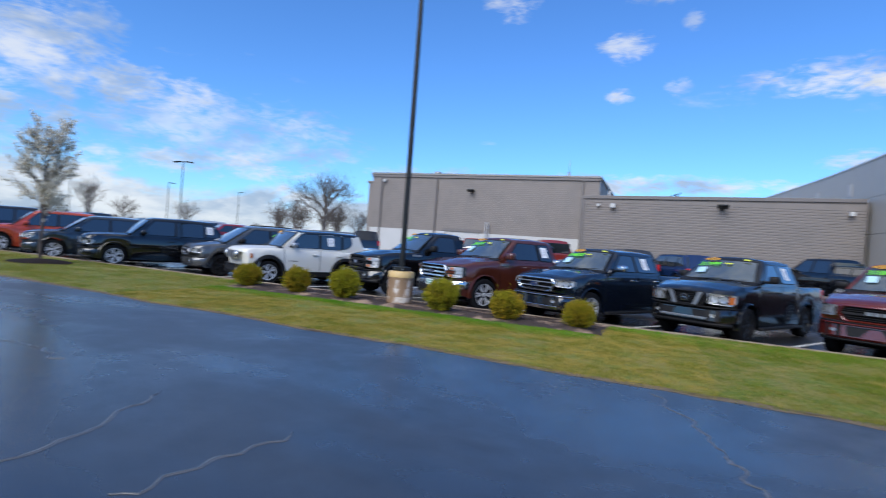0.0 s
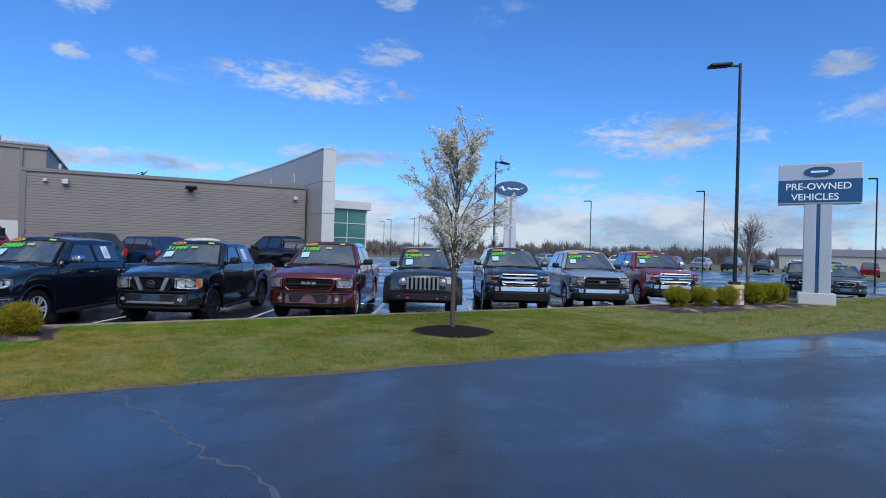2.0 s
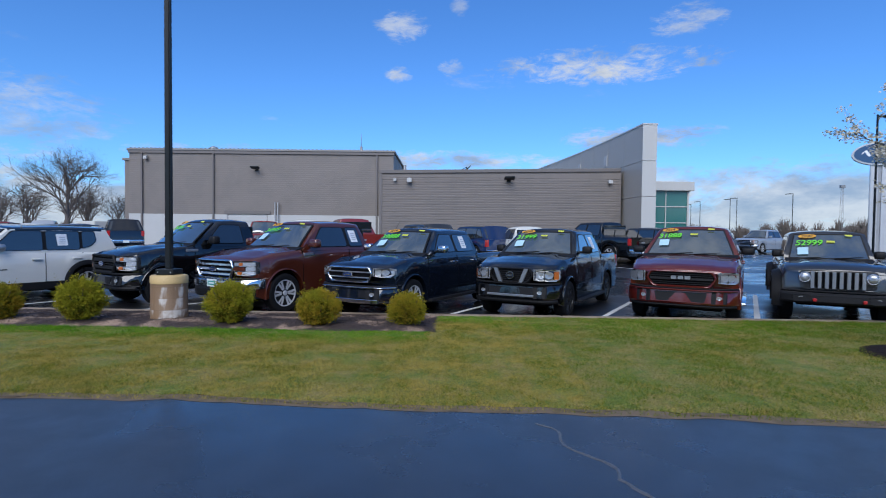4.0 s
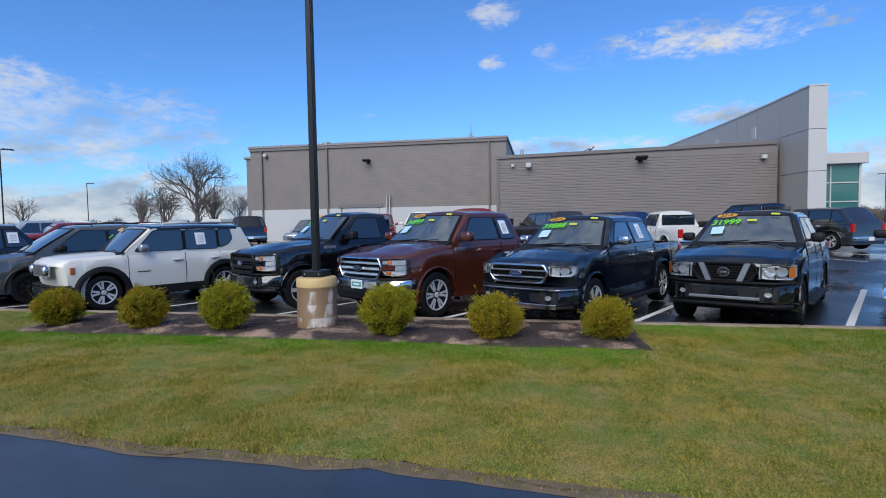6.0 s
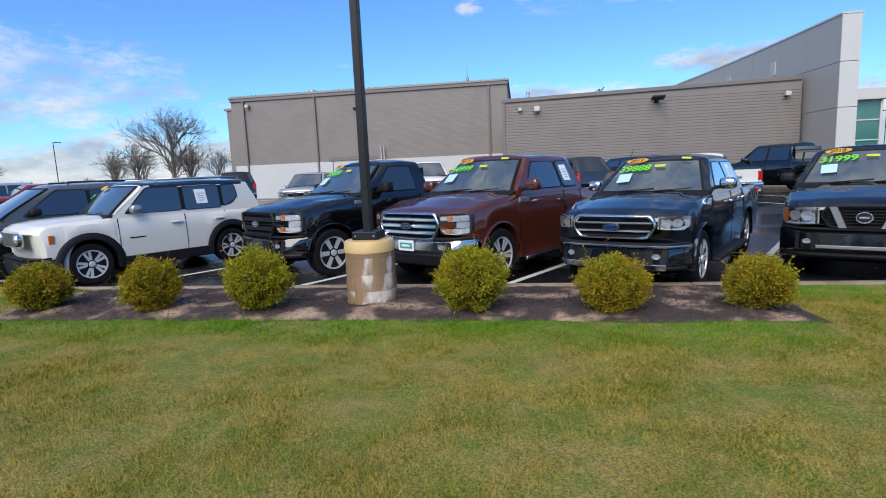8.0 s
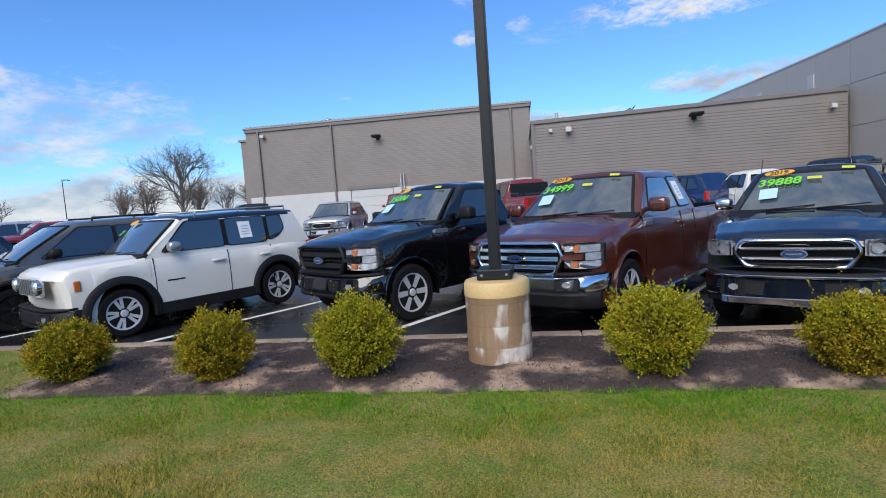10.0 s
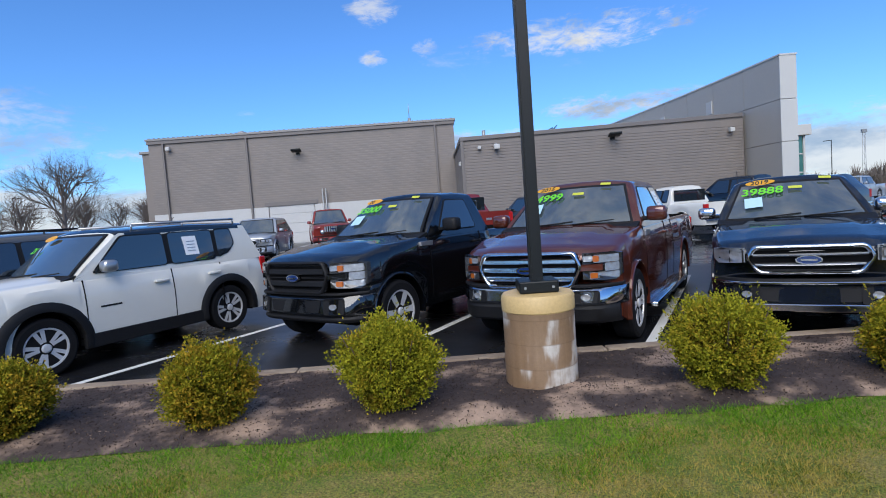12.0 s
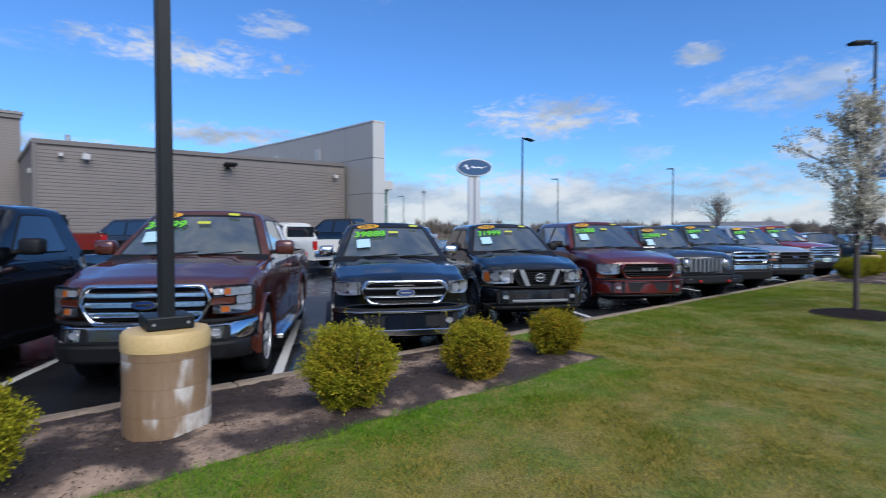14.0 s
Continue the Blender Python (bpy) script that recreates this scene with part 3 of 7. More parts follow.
TRIM = surface("black plastic trim", (0.009, 0.009, 0.010), 0.55, vary=0.25, scale=10, grain=0.15, grain_scale=220, spec=0.25)
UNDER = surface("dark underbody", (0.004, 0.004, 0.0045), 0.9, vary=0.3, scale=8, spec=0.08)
TINT = surface("dark tinted window glass", (0.012, 0.017, 0.021), 0.03, vary=0.1, scale=2, spec=0.8, coat=1.0)
TINT.node_tree.nodes["Principled BSDF"].inputs["Coat IOR"].default_value = 1.8
# Opaque pane: its raised base colour stands in for interior and hazy reflection.
SCREEN = surface("windscreen glass", (0.050, 0.066, 0.074), 0.02, vary=0.7, scale=1.6, spec=0.6, coat=1.0)
SCREEN.node_tree.nodes["Principled BSDF"].inputs["Coat IOR"].default_value = 2.25
LAMP = surface("clear headlamp lens", (0.46, 0.47, 0.48), 0.16, 0.6, vary=0.8, scale=22, coat=1.0, grain=0.8, grain_scale=26)
LAMP_DARK = surface("smoked headlamp housing", (0.030, 0.032, 0.036), 0.15, 0.2, vary=0.5, scale=14, coat=1.0)
AMBER = surface("amber lens", (0.42, 0.11, 0.02), 0.15, vary=0.15, scale=12, coat=1.0)
RED_LENS = surface("red tail lamp lens", (0.40, 0.012, 0.012), 0.15, vary=0.2, scale=10, coat=1.0)
BADGE_BLUE = surface("dark blue badge enamel", (0.012, 0.035, 0.13), 0.2, vary=0.1, scale=10, coat=1.0)
PLATE = surface("white number plate", (0.70, 0.74, 0.74), 0.4, vary=0.1, scale=8)
PLATE_TEAL = surface("teal dealer plate print", (0.04, 0.30, 0.26), 0.4, vary=0.1, scale=8)
PAPER = surface("white paper sticker", (0.78, 0.79, 0.80), 0.6, vary=0.08, scale=10)
PAPER_BLUE = surface("pale blue paper sticker", (0.40, 0.60, 0.68), 0.5, vary=0.1, scale=10)
NEON = surface("fluorescent green window paint", (0.12, 0.55, 0.02), 0.6, vary=0.1, scale=20)
YELLOW = surface("yellow window tag", (0.50, 0.52, 0.05), 0.55, vary=0.1, scale=20)
ORANGE = surface("orange year sticker", (0.62, 0.30, 0.02), 0.5, vary=0.08, scale=20)
INK = surface("black print", (0.02, 0.02, 0.02), 0.6, vary=0.1, scale=20)

PAINT_BLACK = paint("black car paint", (0.0025, 0.003, 0.004), 0.0, coat=0.95)
PAINT_NIGHT = paint("blue-black car paint", (0.004, 0.007, 0.014), 0.1, coat=0.95)
PAINT_MAROON = paint("bronze-maroon metallic car paint", (0.098, 0.024, 0.013), 0.35, coat=0.95)
PAINT_RED = paint("deep red car paint", (0.11, 0.012, 0.008), 0.3, coat=0.95)
PAINT_RUBY = paint("ruby red car paint", (0.28, 0.020, 0.020), 0.3)
PAINT_ORANGE = paint("orange-red car paint", (0.42, 0.055, 0.022), 0.15)
PAINT_GREY = paint("dark grey metallic car paint", (0.030, 0.032, 0.035), 0.35, coat=0.95)
PAINT_SLATE = paint("slate grey metallic car paint", (0.085, 0.088, 0.092), 0.35)
PAINT_STEEL = paint("blue-grey metallic car paint", (0.018, 0.026, 0.036), 0.35, coat=0.95)
PAINT_SILVER = paint("silver metallic car paint", (0.36, 0.385, 0.42), 0.4)
PAINT_WHITE = paint("white car paint", (0.63, 0.62, 0.57), 0.0, coat=0.7)
PAINT_BLUE = paint("bright blue car paint", (0.007, 0.024, 0.085), 0.2)
PAINT_BRICK = paint("brick red car paint", (0.20, 0.024, 0.018), 0.2)
PAINT_TEAL = paint("grey-teal car paint", (0.06, 0.10, 0.12), 0.3)


def curve_at(points, x):
    """Piecewise smooth value through (x, value) pairs."""
    if x <= points[0][0]:
        return points[0][1]
    for (x0, v0), (x1, v1) in zip(points, points[1:]):
        if x <= x1:
            t = (x - x0) / (x1 - x0)
            return v0 + (v1 - v0) * t
    return points[-1][1]


class Shape:
    """The measures of one vehicle and the surfaces that follow from them; s is the distance behind the nose."""

    def __init__(self, d):
        self.d = d
        self.L, self.W, self.H = d["size"]
        self.hw = self.W / 2
        self.R = d.get("wheel", 0.38)
        self.front, self.rear = d["axles"]
        self.clear = d.get("clear", 0.30)
        self.top = d["top"]               # (s, z): hood and belt line, bed rail or tail
        self.belt = d["belt"]
        self.cab = d["cab"]               # s of: screen foot, screen head, rear head, rear foot
        self.tumble = d.get("tumble", 0.42)
        self.inset = d.get("inset", 0.045)
        self.bed = d.get("bed")           # s where the bed begins, or None
        self.nose_round = d.get("nose", 0.30)

    def half(self, s):
        tail = max(0.0, (s - (self.L - 0.35)) / 0.35)
        return self.hw * (1.0 - 0.05 * tail ** 2 - 0.035 * max(0.0, 1 - s / 0.9))

    def bow(self, y):
        """How far the nose curves back at that distance from the middle."""
        k = min(1.0, abs(y) / self.hw)
        return 0.06 * k * k + self.nose_round * max(0.0, (k - 0.58) / 0.42) ** 2.2

    def roof(self, s):
        a, b, c, e = self.cab
        crown = 0.025 * math.sin(math.pi * min(1, max(0, (s - b) / (c - b))))
        if s < b:
            return self.belt + (self.H - self.belt) * ((s - a) / (b - a)) ** 0.92 if s > a else self.belt
        if s <= c:
            return self.H - 0.025 + crown
        return self.belt + (self.H - 0.025 - self.belt) * max(0.0, (e - s) / (e - c)) if e > c else self.belt

    def cab_half(self, z):
        k = max(0.0, z - self.belt)
        return self.hw - self.inset - self.tumble * k


def body_mesh(h):
    """The lower body: hood, wings, doors, wheel arches, and the open bed of a pickup."""
    arch = h.R + 0.075
    stations = {0.0, 0.015, 0.05, 0.10, 0.18, 0.28, h.L, h.L - 0.02, h.L - 0.07, h.L - 0.16}
    for c in (h.front, h.rear):
        stations |= {c + arch * math.cos(math.pi * i / 14) for i in range(15)} | {c - arch - 0.005, c + arch + 0.005}
    for s, _ in h.top:
        stations.add(s)
    if h.bed:
        stations |= {h.bed, h.bed + 0.01, h.L - 0.075}
    stations |= {h.L * i / 22 for i in range(23)}
    stations = sorted(x for x in stations if 0 <= x <= h.L)
    bm = bmesh.new()
    rings = []
    for s in stations:
        zt = curve_at(h.top, s)
        zb = h.clear
        if s < 0.25:
            zb = h.clear + 0.06 * (1 - s / 0.25)
        for c in (h.front, h.rear):
            if abs(s - c) <= arch:
                zb = max(zb, h.R + math.sqrt(max(0.0, arch ** 2 - (s - c) ** 2)))
        zt = max(zt, zb + 0.06)
        w = h.half(s)
        in_bed = h.bed and h.bed <= s - 0.005 and s < h.L - 0.06
        floor = h.R * 2 + 0.12 if in_bed else None
        zm = zb + (zt - zb) * 0.55
        crown = 0.0 if h.bed and s > h.bed else 0.035
        pts = [(0, zb), (w - 0.22, zb), (w - 0.02, zb)]
        for k in (0.06, 0.25, 0.45, 0.62, 0.80):
            z = zb + (zt - zb) * k
            y = w - 0.045 * ((z - zm) / (zt - zm)) ** 2 if z > zm else w - 0.022 * ((zm - z) / (zm - zb)) ** 2
            pts.append((y, z))
        pts += [(w - 0.040, zt - 0.045), (w - 0.058, zt - 0.014), (w - 0.085, zt), (w - 0.115, zt + crown * 0.15)]
        if in_bed:
            pts += [(w - 0.12, floor), (w * 0.62, floor), (w * 0.5, floor), (0, floor)]
        else:
            dome = min(1.0, s / 0.5) * (1.0 if s < h.cab[0] else 0.0)
            pts += [(w - 0.20, zt + crown * 0.35), (w * 0.62, zt + crown * 0.5), (w * 0.54, zt + crown * 0.6 + 0.020 * dome), (0, zt + crown + 0.018 * dome)]
        fade = max(0.0, 1 - s / 0.70)
        ring = []
        for sign in (1, -1):
            seq = pts if sign == 1 else pts[-2:0:-1]
            for y, z in seq:
                ring.append(bm.verts.new((-s - h.bow(y) * fade, sign * y, z)))
        rings.append(ring)
    m = len(rings[0])
    half = len(pts)
    for a, b in zip(rings, rings[1:]):
        for i in range(m):
            j = (i + 1) % m
            f = bm.faces.new((a[i], a[j], b[j], b[i]))
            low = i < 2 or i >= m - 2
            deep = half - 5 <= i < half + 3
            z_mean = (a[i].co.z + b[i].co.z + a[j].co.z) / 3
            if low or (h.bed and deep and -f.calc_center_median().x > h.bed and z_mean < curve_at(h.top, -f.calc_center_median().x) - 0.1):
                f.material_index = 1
    bm.faces.new(rings[0][::-1])
    bm.faces.new(rings[-1])
    bmesh.ops.recalc_face_normals(bm, faces=bm.faces)
    return bm


def cab_mesh(h):
    """The cabin from the belt line to the roof."""
    a, b, c, e = h.cab
    stations = sorted({a, a + (b - a) * 0.25, a + (b - a) * 0.5, a + (b - a) * 0.75, b - 0.05, b, b + 0.08, (b + c) / 2, c - 0.1, c, *([c + (e - c) * 0.33, c + (e - c) * 0.66, e] if e > c + 0.02 else [])})
    bm = bmesh.new()
    rings = []
    for s in stations:
        rise = min(1.0, max(0.0, (s - a) / (b - a)))
        zt = h.roof(s) + (0.002 if s >= b else -0.022 * (1 - rise ** 6))
        pts = [(h.cab_half(h.belt), h.belt - 0.03)]
        for k in (0.3, 0.6, 0.85):
            z = h.belt + (zt - h.belt) * k
            pts.append((h.cab_half(z), z))
        y = h.cab_half(zt)
        pts += [(y + 0.004, h.belt + (zt - h.belt) * 0.93), (y - 0.035, zt - 0.016), (y - 0.09, zt - 0.002), (y - 0.20, zt + 0.012 * rise ** 8), (y * 0.5, zt + 0.030 * rise ** 8), (0, zt + 0.038 * rise ** 8)]
        rings.append([bm.verts.new((-s, yy, z)) for yy, z in pts] + [bm.verts.new((-s, -yy, z)) for yy, z in pts[-2::-1]])
    for p, q in zip(rings, rings[1:]):
        for i in range(len(p) - 1):
            f = bm.faces.new((p[i], p[i + 1], q[i + 1], q[i]))
            f.material_index = 1 if f.calc_center_median().z > h.H - 0.075 else 0
    bm.faces.new(rings[0][::-1]), bm.faces.new(rings[-1])
    bmesh.ops.recalc_face_normals(bm, faces=bm.faces)
    return bm


def side_panel(h, outline, sign, lift, thick=0.012, on_cab=True):
    """A panel on the vehicle's flank, given by (s, z) corners."""
    bm = bmesh.new()
    outer, inner = [], []
    for s, z in outline:
        y = h.cab_half(z) if on_cab else h.half(s)
        outer.append(bm.verts.new((-s, sign * (y + lift), z)))
        inner.append(bm.verts.new((-s, sign * (y + lift - thick), z)))
    bm.faces.new(outer), bm.faces.new(inner)
    for i in range(len(outline)):
        j = (i + 1) % len(outline)
        bm.faces.new((outer[i], outer[j], inner[j], inner[i]))
    bmesh.ops.recalc_face_normals(bm, faces=bm.faces)
    return bm


def rounded(outline, r=0.05, k=3):
    """The outline with its corners cut round."""
    out = []
    m = len(outline)
    for i in range(m):
        p, a, b = Vector(outline[i]), Vector(outline[i - 1]), Vector(outline[(i + 1) % m])
        ra, rb = min(r, (a - p).length * 0.45), min(r, (b - p).length * 0.45)
        u, v = p + (a - p).normalized() * ra, p + (b - p).normalized() * rb
        for j in range(k + 1):
            t = j / k
            out.append(tuple(u * (1 - t) ** 2 + p * 2 * t * (1 - t) + v * t * t))
    return out


def grown(outline, by):
    c = sum((Vector(p) for p in outline), Vector((0, 0))) / len(outline)
    return [tuple(Vector(p) + (Vector(p) - c).normalized() * by) for p in outline]


def nose_bar(h, z0, z1, y0, y1, lift, thick=0.05, round_=0.012, lean=0.0, steps=22):
    """A bar across the nose from y0 to y1, following its curve, with rounded upper and lower edges."""
    prof = [(lift - round_, z0), (lift, z0 + round_), (lift, z1 - round_), (lift - round_, z1)]
    bm = bmesh.new()
    rings = []
    for i in range(steps + 1):
        y = y0 + (y1 - y0) * i / steps
        x = -h.bow(y)
        ring = [bm.verts.new((x + p - lean * (z - z0), y, z)) for p, z in prof]
        ring += [bm.verts.new((x + lift - thick - lean * (z1 - z0), y, z1)), bm.verts.new((x + lift - thick, y, z0))]
        rings.append(ring)
    for a, b in zip(rings, rings[1:]):
        for i in range(6):
            bm.faces.new((a[i], a[(i + 1) % 6], b[(i + 1) % 6], b[i]))
    bm.faces.new(rings[0]), bm.faces.new(rings[-1][::-1])
    bmesh.ops.recalc_face_normals(bm, faces=bm.faces)
    return bm


def nose_plate(h, outline, lift, thick=0.03, lean=0.0):
    """A plate on the nose with corners (y, z)."""
    bm = bmesh.new()
    zl = min(z for _, z in outline)
    outer = [bm.verts.new((-h.bow(y) + lift - lean * (z - zl), y, z)) for y, z in outline]
    inner = [bm.verts.new((-h.bow(y) + lift - thick - lean * (z - zl), y, z)) for y, z in outline]
    bm.faces.new(outer), bm.faces.new(inner)
    for i in range(len(outline)):
        j = (i + 1) % len(outline)
        bm.faces.new((outer[i], outer[j], inner[j], inner[i]))
    bmesh.ops.recalc_face_normals(bm, faces=bm.faces)
    return bm


def nose_ring(h, outline, rim, lift, thick):
    """A rounded frame that follows the nose, as wide as rim all round."""
    pts = []
    for (ya, za), (yb, zb) in zip(outline, outline[1:] + outline[:1]):
        k = max(1, int(abs(yb - ya) / 0.06))
        pts += [(ya + (yb - ya) * i / k, za + (zb - za) * i / k) for i in range(k)]
    hy, zs = max(p[0] for p in pts), [p[1] for p in pts]
    zc, hz = (min(zs) + max(zs)) / 2, (max(zs) - min(zs)) / 2
    bm = bmesh.new()
    loops = []
    for inset, out in ((0.0, lift - thick), (0.0, lift - 0.016), (0.3, lift - 0.002), (0.6, lift - 0.002), (1.0, lift - 0.022), (1.0, lift - thick)):
        q = [(y * (1 - inset * rim / hy), zc + (z - zc) * (1 - inset * rim / hz)) for y, z in pts]
        loops.append([bm.verts.new((-h.bow(y) + out, y, z)) for y, z in q])
    n = len(pts)
    for r, s in zip(loops, loops[1:]):
        for i in range(n):
            j = (i + 1) % n
            bm.faces.new((r[i], r[j], s[j], s[i]))
    bmesh.ops.recalc_face_normals(bm, faces=bm.faces)
    return bm


def ellipse(y, z, a, b, k=24):
    return [(y + a * math.cos(2 * math.pi * i / k), z + b * math.sin(2 * math.pi * i / k)) for i in range(k)]


WHEELS = {}


def wheel_meshes(r, spokes, style):
    """Tyre and rim, turned about y, the outer face towards +y; built once for each size and style."""
    key = (round(r, 3), spokes, style)
    if key in WHEELS:
        return WHEELS[key]
    rim, half = r * 0.66, 0.125
    bm = lathe(bmesh.new(), [(rim, -half), (r * 0.90, -half), (r * 0.975, -half * 0.86), (r, -half * 0.55), (r, half * 0.55), (r * 0.975, half * 0.86), (r * 0.90, half), (rim + 0.012, half * 0.98), (rim, half * 0.8)], 32, "y")
    tyre = bpy.data.meshes.new("tyre")
    bm.to_mesh(tyre), bm.free()
    tyre.materials.append(TYRE)
    bm = bmesh.new()
    lathe(bm, [(rim, -half * 0.6), (rim + 0.008, half * 0.80), (rim + 0.008, half * 0.92), (rim - 0.012, half * 0.90), (rim - 0.03, half * 0.25), (0.10, half * 0.18), (0.05, half * 0.2)], 32, "y")
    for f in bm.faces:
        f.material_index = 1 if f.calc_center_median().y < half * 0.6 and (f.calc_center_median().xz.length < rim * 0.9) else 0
    wide = 2.2 / spokes * rim * 0.32
    for i in range(spokes):
        a = 2 * math.pi * i / spokes
        for off in ((-0.12, 0.12) if style == "split" else (0.0,)):
            w = Matrix.Rotation(-(a + off * 5 / spokes * 1.6), 4, "Y")
            b2 = bmesh.new()
            box(b2, 0.03, rim - 0.008, half * 0.35, half * 0.78, -wide * (0.54 if style == "split" else 1.0), wide * (0.54 if style == "split" else 1.0))
            for v in b2.verts:
                if v.co.x > 0.1:
                    v.co.y += 0.012
                    v.co.z *= 1.35
            for f in b2.faces:
                g = bm.faces.new([bm.verts.new(w @ v.co) for v in f.verts])
                g.material_index = 0
            b2.free()
    lathe(bm, [(0.052, half * 0.3), (0.052, half * 0.92), (0.035, half * 0.99)], 16, "y")
    bmesh.ops.recalc_face_normals(bm, faces=bm.faces)
    hub = bpy.data.meshes.new("rim")
    bm.to_mesh(hub), bm.free()
    hub.materials.append(BLACK_ALLOY if style == "black" else ALLOY), hub.materials.append(UNDER)
    WHEELS[key] = tyre, hub
    return tyre, hub


def writing(text, size, m, material, parent, label=""):
    c = bpy.data.curves.new("writing", "FONT")
    c.body, c.size, c.align_x, c.extrude, c.shear = text, size, "LEFT", 0.0015, 0.12
    c.offset = 0.0025 * size / 0.14
    c.materials.append(material)
    ob = new("writing", c)
    ob.parent, ob.matrix_basis = parent, m
    if label:
        tagged(ob, label)
    return ob


def strip_on(m, x0, x1, y0, y1, material, name, parent, label="", oval=False):
    """A thin flat sticker in the plane of m."""
    bm = bmesh.new()
    if oval:
        pts = ellipse((x0 + x1) / 2, (y0 + y1) / 2, (x1 - x0) / 2, (y1 - y0) / 2)
    else:
        pts = [(x0, y0), (x1, y0), (x1, y1), (x0, y1)]
    lo, hi = [bm.verts.new((x, y, 0)) for x, y in pts], [bm.verts.new((x, y, 0.002)) for x, y in pts]
    bm.faces.new(hi), bm.faces.new(lo[::-1])
    for i in range(len(pts)):
        j = (i + 1) % len(pts)
        bm.faces.new((lo[i], lo[j], hi[j], hi[i]))
    ob = part(name, bm, material, parent, label)
    ob.matrix_basis = m
    return ob


def dress_nose(v, h, d):
    """Grille, lamps, bumper, badge and plate."""
    g = d["face"]
    hw = h.hw
    trim = {"chrome": CHROME, "black": TRIM, "satin": SATIN, "paint": d["paint"]}
    z0, z1, gw = g["grille"]
    lean = g.get("lean", 0.0)
    surround, bars = trim[g.get("surround", "chrome")], trim[g.get("bars", "chrome")]
    kind = g["kind"]
    grille = part("grille", nose_plate(h, rounded([(-gw + 0.06, z0), (gw - 0.06, z0), (gw, (z0 + z1) / 2), (gw - 0.03, z1), (-gw + 0.03, z1), (-gw, (z0 + z1) / 2)], 0.05), 0.012, 0.02, lean), UNDER, v, "black grille insert")
    if kind == "slots":
        part("grille_panel", nose_plate(h, rounded([(-gw - 0.2, z0 - 0.03), (gw + 0.2, z0 - 0.03), (gw + 0.22, z1 + 0.03), (-gw - 0.22, z1 + 0.03)], 0.08), 0.006, 0.03, lean), d["paint"], grille)
        k = 8
        for i in range(k):
            y = -gw + 2 * gw * i / (k - 1)
            part("grille_bar", nose_plate(h, [(y - 0.028, z0 - 0.005), (y + 0.028, z0 - 0.005), (y + 0.028, z1 + 0.005), (y - 0.028, z1 + 0.005)], 0.036, 0.03, lean), surround if g.get("surround") else d["paint"], grille)
    else:
        t = g.get("rim", 0.040)
        zw = z0 + (z1 - z0) * 0.58
        part("grille_surround", nose_ring(h, rounded([(-gw + 0.09, z0 - 0.01), (gw - 0.09, z0 - 0.01), (gw + 0.02, zw), (gw - 0.05, z1 + 0.012), (-gw + 0.05, z1 + 0.012), (-gw - 0.02, zw)], 0.05, 4), t, 0.050, 0.05), surround, grille, smooth=50)
        if kind == "bars":
            k = g.get("count", 3)
            th = g.get("thick", 0.035)
            for i in range(k):
                zc = z0 + t + (z1 - z0 - 2 * t) * (i + 0.5) / k
                part("grille_bar", nose_bar(h, zc - th / 2, zc + th / 2, -gw + 0.05, gw - 0.05, 0.036 - lean * (zc - z0), 0.03, lean=0.10), bars, grille)
        elif kind == "vee":
            for sgn in (-1, 1):
                part("grille_bar", nose_plate(h, [(sgn * 0.17, z0), (sgn * 0.25, z0), (sgn * 0.36, z1), (sgn * 0.28, z1)], 0.05, 0.05, lean), SATIN, grille)
        for i in range(g.get("mesh", 0)):
            zc = z0 + (z1 - z0) * (i + 0.5) / g["mesh"]
            part("mesh_bar", nose_bar(h, zc - 0.006, zc + 0.006, -gw + 0.05, gw - 0.05, 0.018 - lean * (zc - z0), 0.02), TRIM, grille)
    if g.get("badge"):
        by, bz, ba, bb, blue = 0.0, g.get("badge_z", (z0 + z1) / 2), *g["badge"]
        b = part("badge", nose_plate(h, ellipse(by, bz, ba, bb), 0.062 - lean * (bz - z0), 0.04), CHROME, v, "oval badge")
        part("badge_face", nose_plate(h, ellipse(by, bz, ba * 0.88, bb * 0.82), 0.066 - lean * (bz - z0), 0.02), BADGE_BLUE if blue else TRIM, b)
        part("badge_mark", nose_plate(h, [(by - ba * 0.6, bz - bb * 0.18), (by + ba * 0.6, bz - bb * 0.18), (by + ba * 0.6, bz + bb * 0.2), (by - ba * 0.6, bz + bb * 0.2)], 0.069 - lean * (bz - z0), 0.02), CHROME, b)
    elif g.get("letters"):
        for i in range(3):
            y = (i - 1) * 0.12
            part("badge_mark", nose_plate(h, [(y - 0.045, g["letters"] - 0.03), (y + 0.045, g["letters"] - 0.03), (y + 0.045, g["letters"] + 0.03), (y - 0.045, g["letters"] + 0.03)], 0.06, 0.03), SATIN, grille)
    # headlamps, wrapped round the corners
    la, lb, li = g["lamp"]
    lo_ = hw - 0.035
